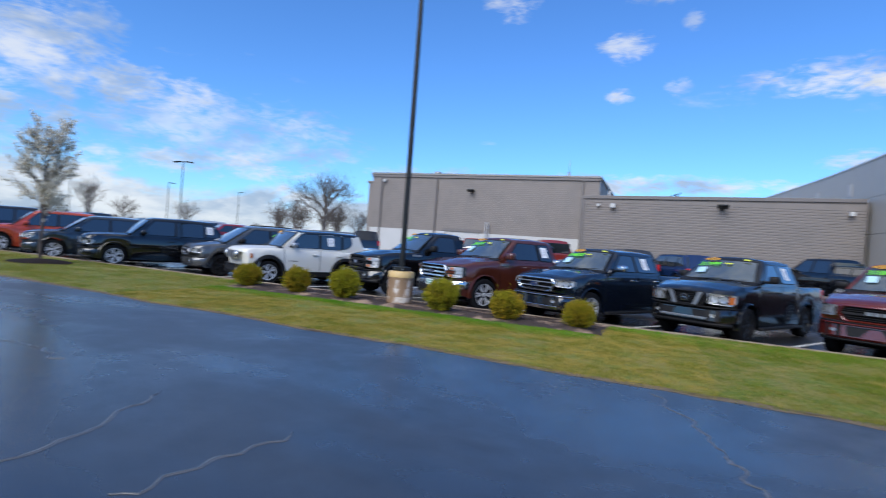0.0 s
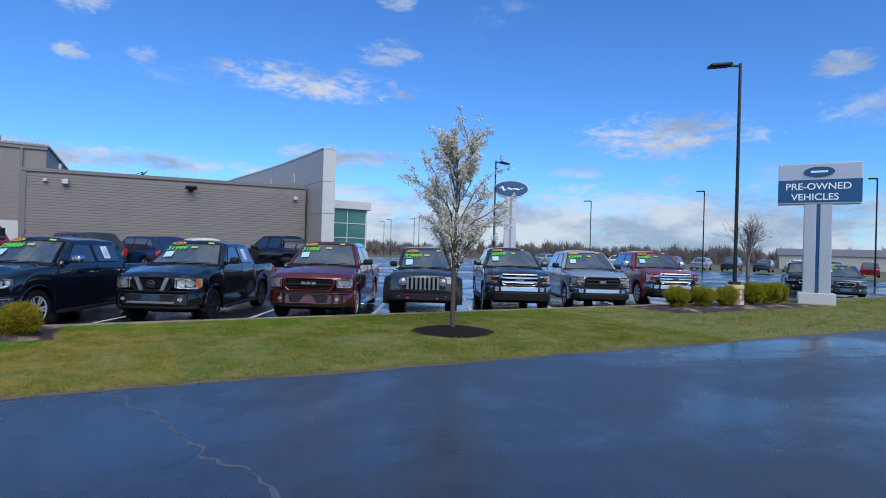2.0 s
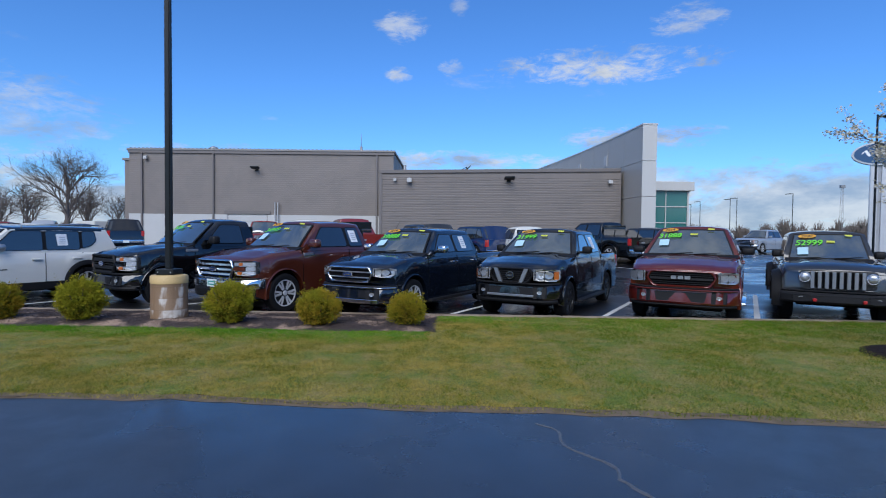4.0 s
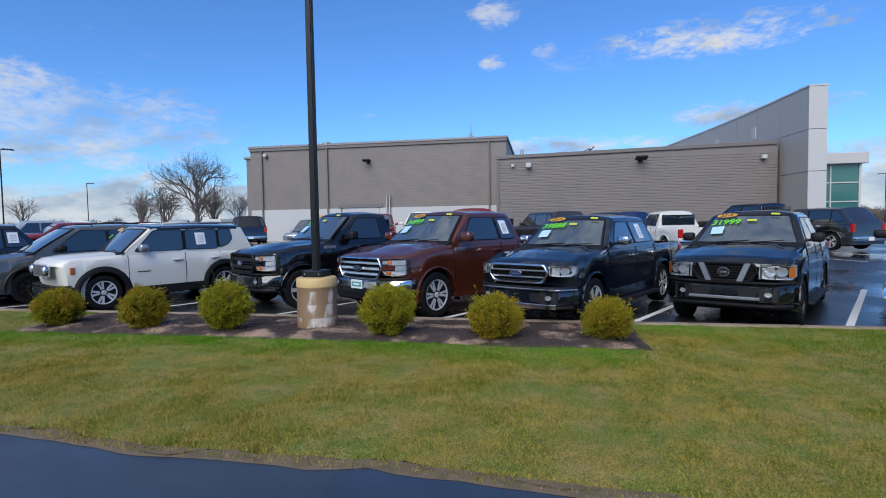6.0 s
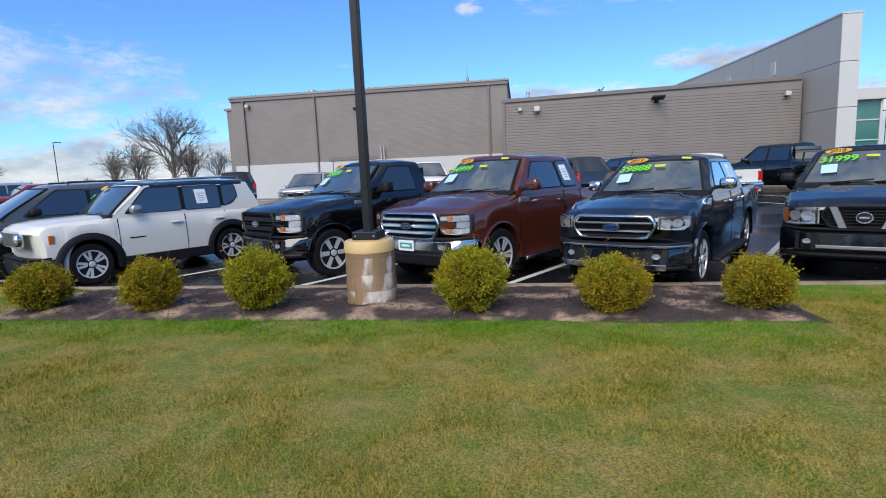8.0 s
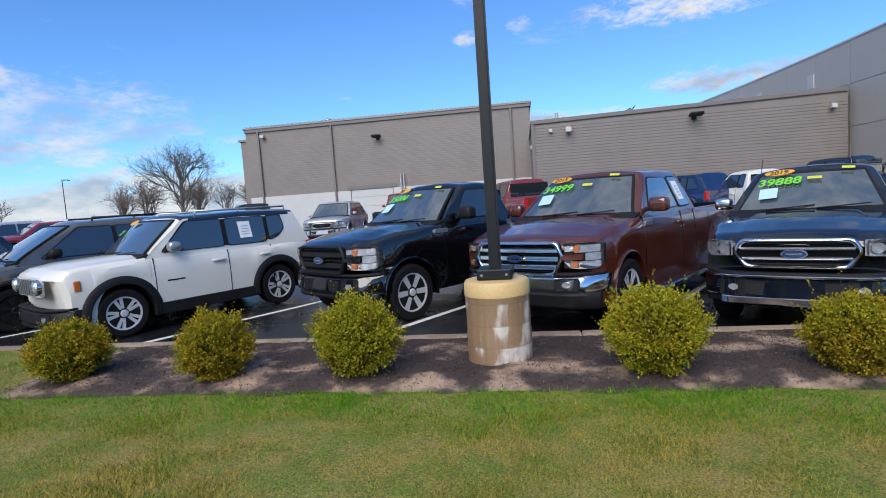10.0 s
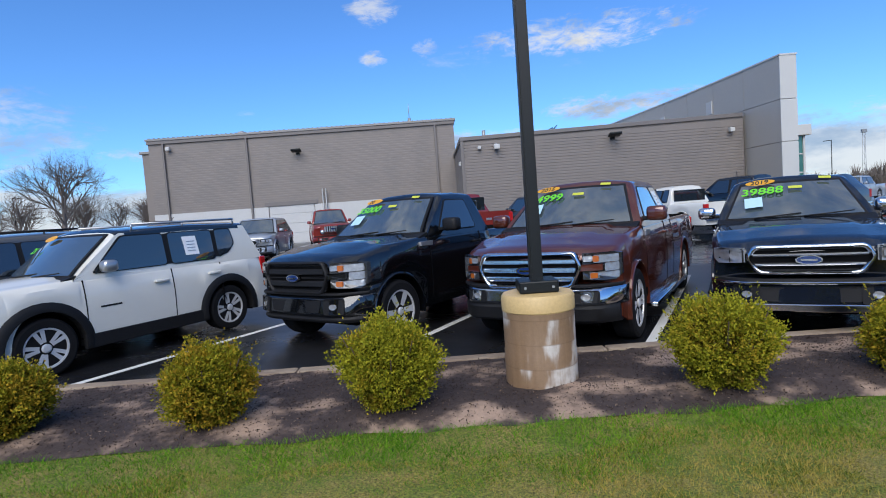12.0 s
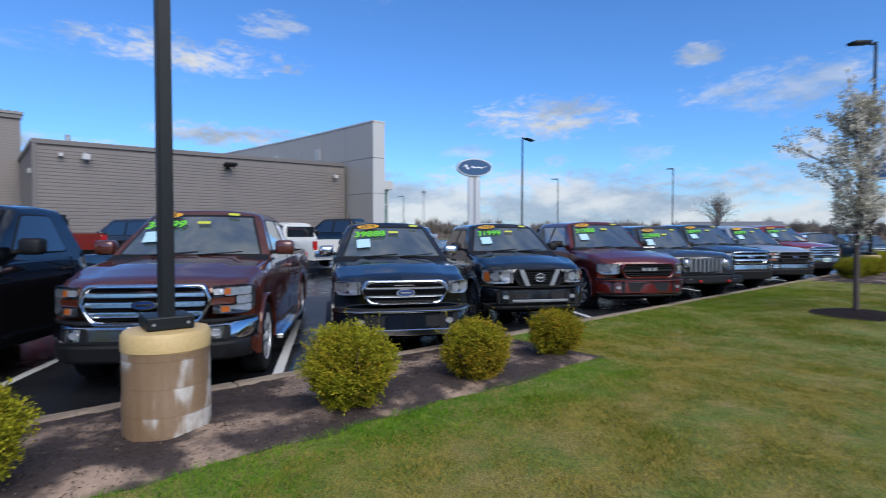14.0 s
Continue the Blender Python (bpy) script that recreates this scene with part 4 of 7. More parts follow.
    for sgn in (-1, 1):
        if g.get("round"):
            cy = sgn * (gw + 0.13)
            lamp = empty_part("headlamp", v)
            bm = lathe(bmesh.new(), [(0.105, 0.0), (0.105, 0.05), (0.095, 0.06)], 24)
            for p in bm.verts:
                p.co = Vector((p.co.z - h.bow(cy), p.co.x + cy, p.co.y + (la + lb) / 2))
            part("lamp_ring", bm, LAMP_DARK if g.get("dark_lamp") else CHROME, lamp, smooth=40)
            bm = lathe(bmesh.new(), [(0.085, 0.055), (0.07, 0.075), (0.03, 0.085)], 24)
            for p in bm.verts:
                p.co = Vector((p.co.z - h.bow(cy), p.co.x + cy, p.co.y + (la + lb) / 2))
            part("lamp_lens", bm, LAMP, lamp, smooth=60)
        else:
            inner = sgn * li
            outline = [(inner, la + 0.02), (sgn * (lo_ - 0.05), la), (sgn * lo_, la + 0.05), (sgn * lo_, lb - 0.02), (sgn * (lo_ - 0.06), lb), (inner, lb - g.get("lamp_slope", 0.0))]
            fine = []
            for (ya, za), (yb, zb) in zip(outline, outline[1:] + outline[:1]):
                fine += [(ya + (yb - ya) * t / 4, za + (zb - za) * t / 4) for t in range(4)]
            lamp = part("headlamp", nose_plate(h, fine, 0.022, 0.06), LAMP_DARK if g.get("dark_lamp") or g.get("notch") else LAMP, v, "clear headlamp")
            wd, ht = abs(lo_ - li), lb - la
            def block(name, k0, k1, z0_, z1_, lift, material, tilt=0.0, label=""):
                ya, yb = sgn * (li + wd * k0), sgn * (li + wd * k1)
                pts = rounded([(ya, la + ht * z0_), (yb, la + ht * z0_), (yb, la + ht * z1_), (ya, la + ht * z1_)], 0.012, 2)
                return part(name, nose_plate(h, pts, lift, 0.02, tilt), material, lamp, label)
            def bulb(k, zk, r, lift):
                cy, cz = sgn * (li + wd * k), la + ht * zk
                eye = part("reflector", nose_plate(h, ellipse(cy, cz, r, r, 16), lift, 0.02), LAMP, lamp)
                return eye
            if g.get("notch"):
                block("reflector", 0.02, 0.30, 0.70, 0.90, 0.027, LAMP, 0.05)
                block("reflector", 0.32, 0.94, 0.64, 0.92, 0.029, LAMP, 0.03)
                block("reflector", 0.60, 0.94, 0.33, 0.62, 0.028, LAMP, 0.06)
                block("reflector", 0.20, 0.94, 0.07, 0.31, 0.029, LAMP, 0.04)
                block("lamp_notch", -0.10, 0.56, 0.37, 0.60, 0.036, d["paint"])
                block("turn_signal", 0.30, 0.46, 0.68, 0.89, 0.031, AMBER, 0.0, "amber turn signal")
                block("turn_signal", 0.22, 0.42, 0.10, 0.29, 0.031, AMBER, 0.0, "amber turn signal")
            elif g.get("dark_lamp"):
                for k in (0.26, 0.60):
                    bulb(k, 0.52, ht * 0.24, 0.027)
                block("light_bar", 0.04, 0.88, 0.10, 0.20, 0.029, LAMP)
                block("reflector", 0.74, 0.94, 0.30, 0.72, 0.028, LAMP, 0.04)
                if g.get("amber", True):
                    block("turn_signal", 0.80, 0.92, 0.20, 0.50, 0.031, AMBER, 0.0, "amber turn signal")
            else:
                block("lamp_bezel", 0.04, 0.10, 0.10, 0.88, 0.026, LAMP_DARK)
                for k in (0.32, 0.64):
                    bulb(k, 0.52, ht * 0.30, 0.027)
                block("lamp_bezel", 0.46, 0.49, 0.10, 0.88, 0.026, LAMP_DARK)
                if g.get("amber", True):
                    block("turn_signal", 0.82, 0.97, 0.16, 0.80, 0.031, AMBER, 0.0, "amber turn signal")
            part("lamp_brow", nose_plate(h, [(inner + sgn * 0.02, la + ht * 0.90), (sgn * (lo_ - 0.06), la + ht * 0.92), (sgn * (lo_ - 0.06), lb - 0.004), (inner + sgn * 0.02, lb - 0.006 - g.get("lamp_slope", 0.0))], 0.030, 0.02), TRIM, lamp)
    # bumper
    b0, b1 = g["bumper"]
    bump = part("front_bumper", nose_bar(h, b0, b1, -hw + 0.01, hw - 0.01, g.get("bumper_out", 0.07), 0.16, 0.035, lean=g.get("bumper_lean", 0.10)), trim[g.get("bumper_in", "chrome")], v, smooth=35)
    part("valance", nose_bar(h, h.clear + 0.02, b0 - 0.004, -hw + 0.06, hw - 0.06, 0.035, 0.14, 0.03, lean=-0.15), TRIM, v, "black lower valance", smooth=35)
    part("bumper_top", nose_bar(h, b1 + 0.003, b1 + 0.035, -hw + 0.03, hw - 0.03, 0.04, 0.10, 0.01), TRIM, bump)
    out = g.get("bumper_out", 0.07)
    if g.get("bumper_in", "chrome") != "chrome":
        part("bumper_vent", nose_plate(h, rounded([(-0.42, b0 + 0.05), (0.42, b0 + 0.05), (0.46, b1 - 0.05), (-0.46, b1 - 0.05)], 0.03, 2), out + 0.002, 0.02, 0.07), TRIM, bump)
    for sgn in (-1, 1):
        cy = sgn * (hw - 0.34)
        pocket = part("fog_pocket", nose_plate(h, rounded([(cy - 0.13, b0 + 0.03), (cy + 0.13, b0 + 0.03), (cy + 0.13, b1 - 0.025), (cy - 0.13, b1 - 0.025)], 0.03, 2), out + 0.008, 0.03, 0.07), TRIM, bump)
        part("fog_lamp", nose_plate(h, ellipse(cy, (b0 + b1) / 2, 0.048, 0.034, 16), out - 0.005, 0.02), LAMP, pocket)
        if g.get("hooks"):
            part("tow_hook", boxed(out + 0.0 - h.bow(0.38), out + 0.06 - h.bow(0.38), sgn * 0.38 - 0.03, sgn * 0.38 + 0.03, b0 + 0.04, b0 + 0.10, bevel=0.015), surface_red(), bump)
    for z0_, z1_, wy, key in g.get("strips", ()):
        part("bumper_strip", nose_bar(h, z0_, z1_, -wy, wy, out + 0.022, 0.06, 0.008), trim[key], bump, smooth=35)
    if g.get("plate"):
        pl = part("number_plate", boxed(out + 0.008, out + 0.018, -0.15 + g["plate"], 0.15 + g["plate"], b0 + 0.02, b0 + 0.17, bevel=0.003), PLATE, v, "white dealer plate with teal print")
        part("plate_print", boxed(out + 0.018, out + 0.021, -0.12 + g["plate"], 0.12 + g["plate"], b0 + 0.055, b0 + 0.135), PLATE_TEAL, pl)
        part("plate_mark", boxed(out + 0.021, out + 0.023, -0.08 + g["plate"], 0.08 + g["plate"], b0 + 0.08, b0 + 0.11), PLATE, pl)


def surface_red():
    return bpy.data.materials.get("red tow hook") or surface("red tow hook", (0.5, 0.02, 0.02), 0.4, vary=0.1)


def empty_part(name, parent):
    ob = new(name)
    ob.parent = parent
    return ob


def vehicle(name, d, m, label, category):
    """Builds one vehicle from its measures d and stands it at m."""
    h = Shape(d)
    v = empty(name, m, label, category)
    pt = d["paint"]
    body = part("body", body_mesh(h), (pt, UNDER), v, smooth=38)
    cab = part("cab", cab_mesh(h), (pt, d.get("roof_paint", pt)), v, smooth=40)
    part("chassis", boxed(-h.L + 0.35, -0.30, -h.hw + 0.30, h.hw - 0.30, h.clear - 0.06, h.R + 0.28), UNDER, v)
    a, b, c, e = h.cab
    # windscreen
    zb_, zt_ = h.belt + 0.02, h.H - 0.075

    def screen(lift, edge, z0, z1):
        bm = bmesh.new()
        rows = []
        for lf in (lift, lift - 0.02):
            grid = []
            for i in range(7):
                t = i / 6
                z = z0 + (z1 - z0) * t
                s = a + (b - a) * max(0.0, (z - h.belt) / (h.H - h.belt)) ** (1 / 0.92)
                w = h.cab_half(z) - edge
                grid.append([bm.verts.new((-s + lf * 0.75 + 0.075 * (1 - (k / 4) ** 2), w * k / 4, z + lf * 0.6 + 0.010 * (1 - (k / 4) ** 2) * t)) for k in range(-4, 5)])
            rows.append(grid)
        for g_ in rows:
            for p, q in zip(g_, g_[1:]):
                for k in range(8):
                    bm.faces.new((p[k], p[k + 1], q[k + 1], q[k]))
        o, n_ = rows
        rim_o = o[0] + [r[-1] for r in o[1:]] + o[-1][-2::-1] + [r[0] for r in o[-2:0:-1]]
        rim_n = n_[0] + [r[-1] for r in n_[1:]] + n_[-1][-2::-1] + [r[0] for r in n_[-2:0:-1]]
        for i in range(len(rim_o)):
            j = (i + 1) % len(rim_o)
            bm.faces.new((rim_o[i], rim_o[j], rim_n[j], rim_n[i]))
        bmesh.ops.recalc_face_normals(bm, faces=bm.faces)
        return bm

    part("windscreen_seal", screen(0.012, 0.085, zb_ - 0.015, zt_ + 0.012), TRIM, v, "black windscreen surround", smooth=30)
    part("windscreen", screen(0.020, 0.115, zb_ + 0.02, zt_ - 0.02), SCREEN, v, "raked windscreen", smooth=30)
    for y in (-0.42, 0.10):
        p0 = Vector((-a + 0.09, y, h.belt + 0.045))
        p1 = Vector((-a + 0.02, y + 0.50, h.belt + 0.085))
        part("wiper", tube(bmesh.new(), p0, p1, 0.012, 0.007, 6), TRIM, v)
    part("cowl", nose_strip(h, a), TRIM, v)
    # side windows
    for sgn in (-1, 1):
        for o, q in zip(d["windows"], d["windows"][1:]):
            s0, s1, za, zb = max(p[0] for p in o) - 0.02, min(p[0] for p in q) + 0.02, max(min(p[1] for p in o), min(p[1] for p in q)), min(max(p[1] for p in o), max(p[1] for p in q))
            if 0.02 < s1 - s0 < 0.30:
                part("door_pillar", side_panel(h, [(s0, za), (s1, za), (s1, (za + zb) / 2), (s1, zb), (s0, zb), (s0, (za + zb) / 2)], sgn, 0.004), TRIM, v)
        for i, o in enumerate(d["windows"]):
            seal = part("window_seal", side_panel(h, rounded(grown(o, 0.025), 0.06), sgn, 0.006), TRIM, v)
            part("side_window", side_panel(h, rounded(o, 0.05), sgn, 0.011), TINT, seal)
            if d.get("paper") and i == d.get("paper_at", len(d["windows"]) - 1) and sgn == 1:
                mid = sum(p[0] for p in o) / len(o) - 0.02
                zc = sum(p[1] for p in o) / len(o) + 0.02
                sh = part("window_sheet", side_panel(h, [(mid - 0.10, zc - 0.14), (mid + 0.12, zc - 0.14), (mid + 0.10, zc + 0.13), (mid - 0.12, zc + 0.13)], 1, 0.015, 0.003), PAPER, v, "white printed window sheet")
                for r_ in range(4):
                    part("print_bar", side_panel(h, [(mid - 0.06, zc - 0.09 + r_ * 0.045), (mid + 0.07, zc - 0.09 + r_ * 0.045), (mid + 0.07, zc - 0.075 + r_ * 0.045), (mid - 0.06, zc - 0.075 + r_ * 0.045)], 1, 0.0165, 0.002), SATIN, sh)
        # door seams and handles
        for s in d["seams"]:
            zl, zh = h.clear + 0.10, curve_at(h.top, s) - 0.02
            part("door_seam", flank_strip(h, s, zl, zh, sgn), UNDER, body)
        for s in d["handles"]:
            y = h.half(s)
            hz = h.belt - 0.16
            bm = boxed(-s - 0.10, -s + 0.10, sgn * (y - 0.02), sgn * (y + 0.035), hz - 0.018, hz + 0.018, bevel=0.012)
            part("door_handle", bm, d.get("handle", pt), v, smooth=40)
        # mirrors
        ms = a + 0.42 * (b - a) + d.get("mirror_s", 0.10)
        my, mz = h.cab_half(h.belt) - 0.04, h.belt + 0.10
        w, t_ = (0.82 * q for q in d.get("mirror", (0.24, 0.20)))
        bm = boxed(-ms - 0.10, -ms + 0.08, sgn * (my + 0.06), sgn * (my + 0.06 + w), mz - t_ * 0.35, mz + t_ * 0.65, bevel=0.045)
        mi = part("mirror", bm, d.get("mirror_paint", pt), v, smooth=50)
        part("mirror_arm", boxed(-ms - 0.05, -ms + 0.03, sgn * (my - 0.02), sgn * (my + 0.10), mz - t_ * 0.3, mz - t_ * 0.02, bevel=0.015), TRIM, mi)
        # arches
        for c_ in (h.front, h.rear):
            part("wheel_arch", arch_mesh(h, c_, sgn, d.get("flare", 0.002), d.get("flare_wide", 0.028)), d.get("arch_paint", pt), v, smooth=40)
        if d.get("step"):
            bm = boxed(-h.rear + h.R + 0.12, -h.front - h.R - 0.12, sgn * (h.hw - 0.10), sgn * (h.hw + 0.09), h.clear - 0.06, h.clear + 0.0, bevel=0.02)
            part("side_step", bm, CHROME if d["step"] == "chrome" else TRIM, v, smooth=40)
        if d.get("skirt"):
            bm = boxed(-h.rear + h.R + 0.06, -h.front - h.R - 0.06, sgn * (h.hw - 0.05), sgn * (h.hw + 0.012), h.clear - 0.01, h.clear + d["skirt"], bevel=0.01)
            part("side_skirt", bm, TRIM, v)
        # tail lamps
        tz = h.belt - 0.05 if h.bed else h.belt + 0.02
        part("tail_lamp", boxed(-h.L - 0.012, -h.L + 0.10, sgn * (h.hw - 0.20), sgn * (h.hw - 0.030), tz - 0.36, tz - 0.03, bevel=0.02), RED_LENS, v, "red tail lamp")
    # rear
    if not h.bed:
        zr0, zr1 = h.belt + 0.05, h.H - 0.12
        wr = h.cab_half(zr0) - 0.10

        def back(z):
            return c + (e - c) * (h.H - 0.025 - z) / (h.H - 0.025 - h.belt)
        bm = bmesh.new()
        o = [bm.verts.new((-back(z) - 0.012, y, z)) for y, z in ((-wr, zr0), (wr, zr0), (wr - 0.12, zr1), (-wr + 0.12, zr1))]
        i_ = [bm.verts.new(p.co + Vector((0.02, 0, 0))) for p in o]
        bm.faces.new(o), bm.faces.new(i_)
        for k in range(4):
            bm.faces.new((o[k], o[(k + 1) % 4], i_[(k + 1) % 4], i_[k]))
        bmesh.ops.recalc_face_normals(bm, faces=bm.faces)
        part("rear_window", bm, TINT, v)
    else:
        wr = h.cab_half(h.belt + 0.1) - 0.14
        part("rear_window", boxed(-e - 0.014, -e + 0.01, -wr, wr, h.belt + 0.06, h.H - 0.14, bevel=0.004), TINT, v)
        part("tailgate_seam", boxed(-h.L - 0.006, -h.L + 0.01, -h.hw + 0.22, h.hw - 0.22, h.belt - 0.62, h.belt - 0.60), UNDER, v)
        part("tailgate_badge", boxed(-h.L - 0.010, -h.L + 0.01, -0.11, 0.11, h.belt - 0.32, h.belt - 0.24, bevel=0.01), SATIN, v)
    rb = part("rear_bumper", boxed(-h.L - 0.10, -h.L + 0.12, -h.hw + 0.05, h.hw - 0.05, h.clear + 0.12, h.clear + 0.34, bevel=0.03), {"chrome": CHROME, "black": TRIM, "paint": pt}[d.get("rear_bumper", "chrome")], v, smooth=40)
    part("rear_plate", boxed(-h.L - 0.112, -h.L - 0.101, -0.15, 0.15, h.clear + 0.16, h.clear + 0.30), PLATE, rb)
    # wheels
    tyre, rim = wheel_meshes(h.R, *d.get("rims", (6, "plain")))
    for s in (h.front, h.rear):
        for sgn in (-1, 1):
            mm = pose(-s, sgn * (h.hw - 0.135), h.R, 0, 0, 0 if sgn == 1 else 180)
            wh = empty_part("wheel", v)
            wh.matrix_basis = mm
            share("tyre", tyre, wh), share("rim", rim, wh)
    dress_nose(v, h, d)
    if d.get("rails"):
        for sgn in (-1, 1):
            y = h.cab_half(h.H) - 0.10
            bm = tube(bmesh.new(), (-b - 0.25, sgn * y, h.H + 0.05), (-c + 0.1, sgn * y, h.H + 0.05), 0.016, 0.016)
            for s in (b + 0.25, (b + c) / 2, c - 0.1):
                tube(bm, (-s, sgn * y, h.H - 0.02), (-s, sgn * y, h.H + 0.05), 0.014, 0.014, 6)
            part("roof_rail", bm, d["rails"], v)
    if d.get("aerial"):
        part("aerial", tube(bmesh.new(), (-d["aerial"], -h.hw + 0.3, h.H - 0.05 if d["aerial"] > b else h.belt), (-d["aerial"] - 0.18, -h.hw + 0.3, h.H + 0.16 if d["aerial"] > b else h.belt + 0.75), 0.006, 0.004, 6), TRIM, v)
    if d.get("fender_badge"):
        for sgn in (-1, 1):
            s, z = h.front + h.R + 0.22, h.belt - 0.10
            y = h.half(s) - 0.02
            part("fender_badge", boxed(-s - 0.13, -s + 0.13, sgn * (y - 0.02), sgn * (y + 0.014), z - 0.03, z + 0.03, bevel=0.005), SATIN, v)
    # what is written on the windscreen
    rake = math.atan2((b - a), (h.H - h.belt))
    up = Vector((-math.sin(rake), 0, math.cos(rake)))
    nrm = Vector((math.cos(rake), 0, math.sin(rake)))
    base = Matrix(((0, up.x, nrm.x, -a), (1, up.y, nrm.y, 0), (0, up.z, nrm.z, h.belt), (0, 0, 0, 1)))
    length = (Vector((b - a, h.H - h.belt))).length - 0.07
    wd = h.cab_half(h.belt + 0.3)
    lay = Matrix.Translation(nrm * 0.046) @ base

    def at(x, y, wide=0.3):
        """A place on the bowed screen, turned to lie flat on it."""
        q = (x + wide / 2) / (wd + 0.02)
        turn = math.atan(-2 * 0.062 * q / wd)
        return lay @ Matrix.Translation((x, y, 0.062 * (1 - q * q) - 0.5 * wide * math.tan(turn) + 0.006)) @ Matrix.Rotation(-turn, 4, "Y")
    if d.get("price"):
        size = d.get("price_size", 0.19)
        writing(d["price"], size, at(-wd + 0.16, length - 0.40, 0.55), NEON, v, "bright green price figures")
        sticker = strip_on(at(-wd + 0.22, length - 0.20), 0.0, 0.34, 0.0, 0.11, ORANGE, "year_sticker", v, "orange oval year sticker", oval=True)
        if d.get("year"):
            w_ = writing(d["year"], 0.105, Matrix.Translation((0.055, 0.020, 0.003)), INK, sticker)
    if d.get("tag", d.get("price")):
        strip_on(at(-0.02, length - 0.33, 0.15), 0, 0.15, 0, 0.05, YELLOW, "yellow_tag", v)
        strip_on(at(0.32, length - 0.14, 0.16), 0, 0.13, 0, 0.045, YELLOW, "yellow_tag", v)
    if d.get("card", d.get("price")):
        strip_on(at(-wd + 0.20, length - 0.66, 0.2), 0, 0.20, 0, 0.20, PAPER_BLUE, "window_card", v, "pale blue window card")
    return v


def nose_strip(h, a):
    """The dark panel between hood and windscreen."""
    bm = bmesh.new()
    w = h.cab_half(h.belt) - 0.03
    top = [bm.verts.new(p) for p in ((-a + 0.12, -w, h.belt - 0.005), (-a + 0.12, w, h.belt - 0.005), (-a - 0.06, w, h.belt + 0.045), (-a - 0.06, -w, h.belt + 0.045))]
    low = [bm.verts.new(p.co - Vector((0, 0, 0.06))) for p in top]
    bm.faces.new(top), bm.faces.new(low[::-1])
    for i in range(4):
        j = (i + 1) % 4
        bm.faces.new((low[i], low[j], top[j], top[i]))
    bmesh.ops.recalc_face_normals(bm, faces=bm.faces)
    return bm


def flank_strip(h, s, z0, z1, sgn):
    """A thin upright line let into the flank."""
    bm = bmesh.new()
    rows = []
    for i in range(7):
        z = z0 + (z1 - z0) * i / 6
        zt, zb = curve_at(h.top, s), h.clear
        zm = zb + (zt - zb) * 0.55
        y = h.half(s) - 0.045 * ((z - zm) / (zt - zm)) ** 2 if z > zm else h.half(s) - 0.022 * ((zm - z) / (zm - zb)) ** 2
        rows.append([bm.verts.new((-s + dx, sgn * (y + dy), z)) for dx, dy in ((-0.006, 0.003), (0.006, 0.003), (0.006, -0.02), (-0.006, -0.02))])
    for p, q in zip(rows, rows[1:]):
        for k in range(4):
            bm.faces.new((p[k], p[(k + 1) % 4], q[(k + 1) % 4], q[k]))
    bm.faces.new(rows[0]), bm.faces.new(rows[-1])
    bmesh.ops.recalc_face_normals(bm, faces=bm.faces)
    return bm


def arch_mesh(h, c, sgn, proud, wide):
    """The lip or flare round a wheel arch."""
    bm = bmesh.new()
    r0 = h.R + 0.070
    rows = []
    for i in range(19):
        a = math.pi * (-0.06 + 1.12 * i / 18)
        y = h.half(c) - 0.02
        ring = []
        for r, dy in ((r0, -0.10), (r0, 0.02 + proud), (r0 + wide * 0.6, 0.024 + proud), (r0 + wide, 0.018), (r0 + wide, -0.04)):
            ring.append(bm.verts.new((-c + r * math.cos(a), sgn * (y + dy), h.R + r * math.sin(a))))
        rows.append(ring)
    for p, q in zip(rows, rows[1:]):
        for k in range(4):
            bm.faces.new((p[k], p[k + 1], q[k + 1], q[k]))
    bmesh.ops.recalc_face_normals(bm, faces=bm.faces)
    return bm


def pickup(size, hood, belt, cab, wheel=0.39, axles=None, clear=0.32, rail=None, **more):
    """Measures of a pickup: hood height at the front, belt line, cab stations."""
    L, W, H = size
    a, b, c, e = cab
    rail = rail or belt - 0.02
    front = axles[0] if axles else 0.92
    rear = axles[1] if axles else L - 1.25
    top = [(0, hood - 0.12), (0.03, hood - 0.065), (0.12, hood - 0.018), (0.22, hood + 0.012), (0.38, hood + 0.040), (0.70, hood + (belt - hood) * 0.62), (a - 0.1, belt - 0.015), (a, belt), (e, belt), (e + 0.01, rail), (L, rail)]
    doors = more.pop("doors", 2)
    zw0, zw1 = belt + 0.055, H - 0.12
    k = (b - a) / (H - belt)
    f0 = a + 0.32
    if doors == 1:
        wins = [[(f0, zw0), (e - 0.34, zw0), (e - 0.36, zw1), (a + k * (zw1 - belt) + 0.16, zw1)]]
        seams, handles = [a + 0.02, e - 0.28], [e - 0.42]
    else:
        mid = f0 + (e - f0) * (0.47 if doors == 2 else 0.62)
        wins = [[(f0, zw0), (mid - 0.05, zw0), (mid - 0.06, zw1), (a + k * (zw1 - belt) + 0.16, zw1)],
                [(mid + 0.05, zw0), (e - 0.20, zw0), (e - 0.26, zw1), (mid + 0.04, zw1)]]
        seams = [a + 0.02, mid, e - 0.10]
        handles = [mid - 0.16, e - 0.26] if doors == 2 else [mid - 0.16]
    return dict(size=size, top=top, belt=belt, cab=cab, wheel=wheel, axles=(front, rear), clear=clear, bed=e + 0.02, windows=wins, seams=seams, handles=handles, **more)


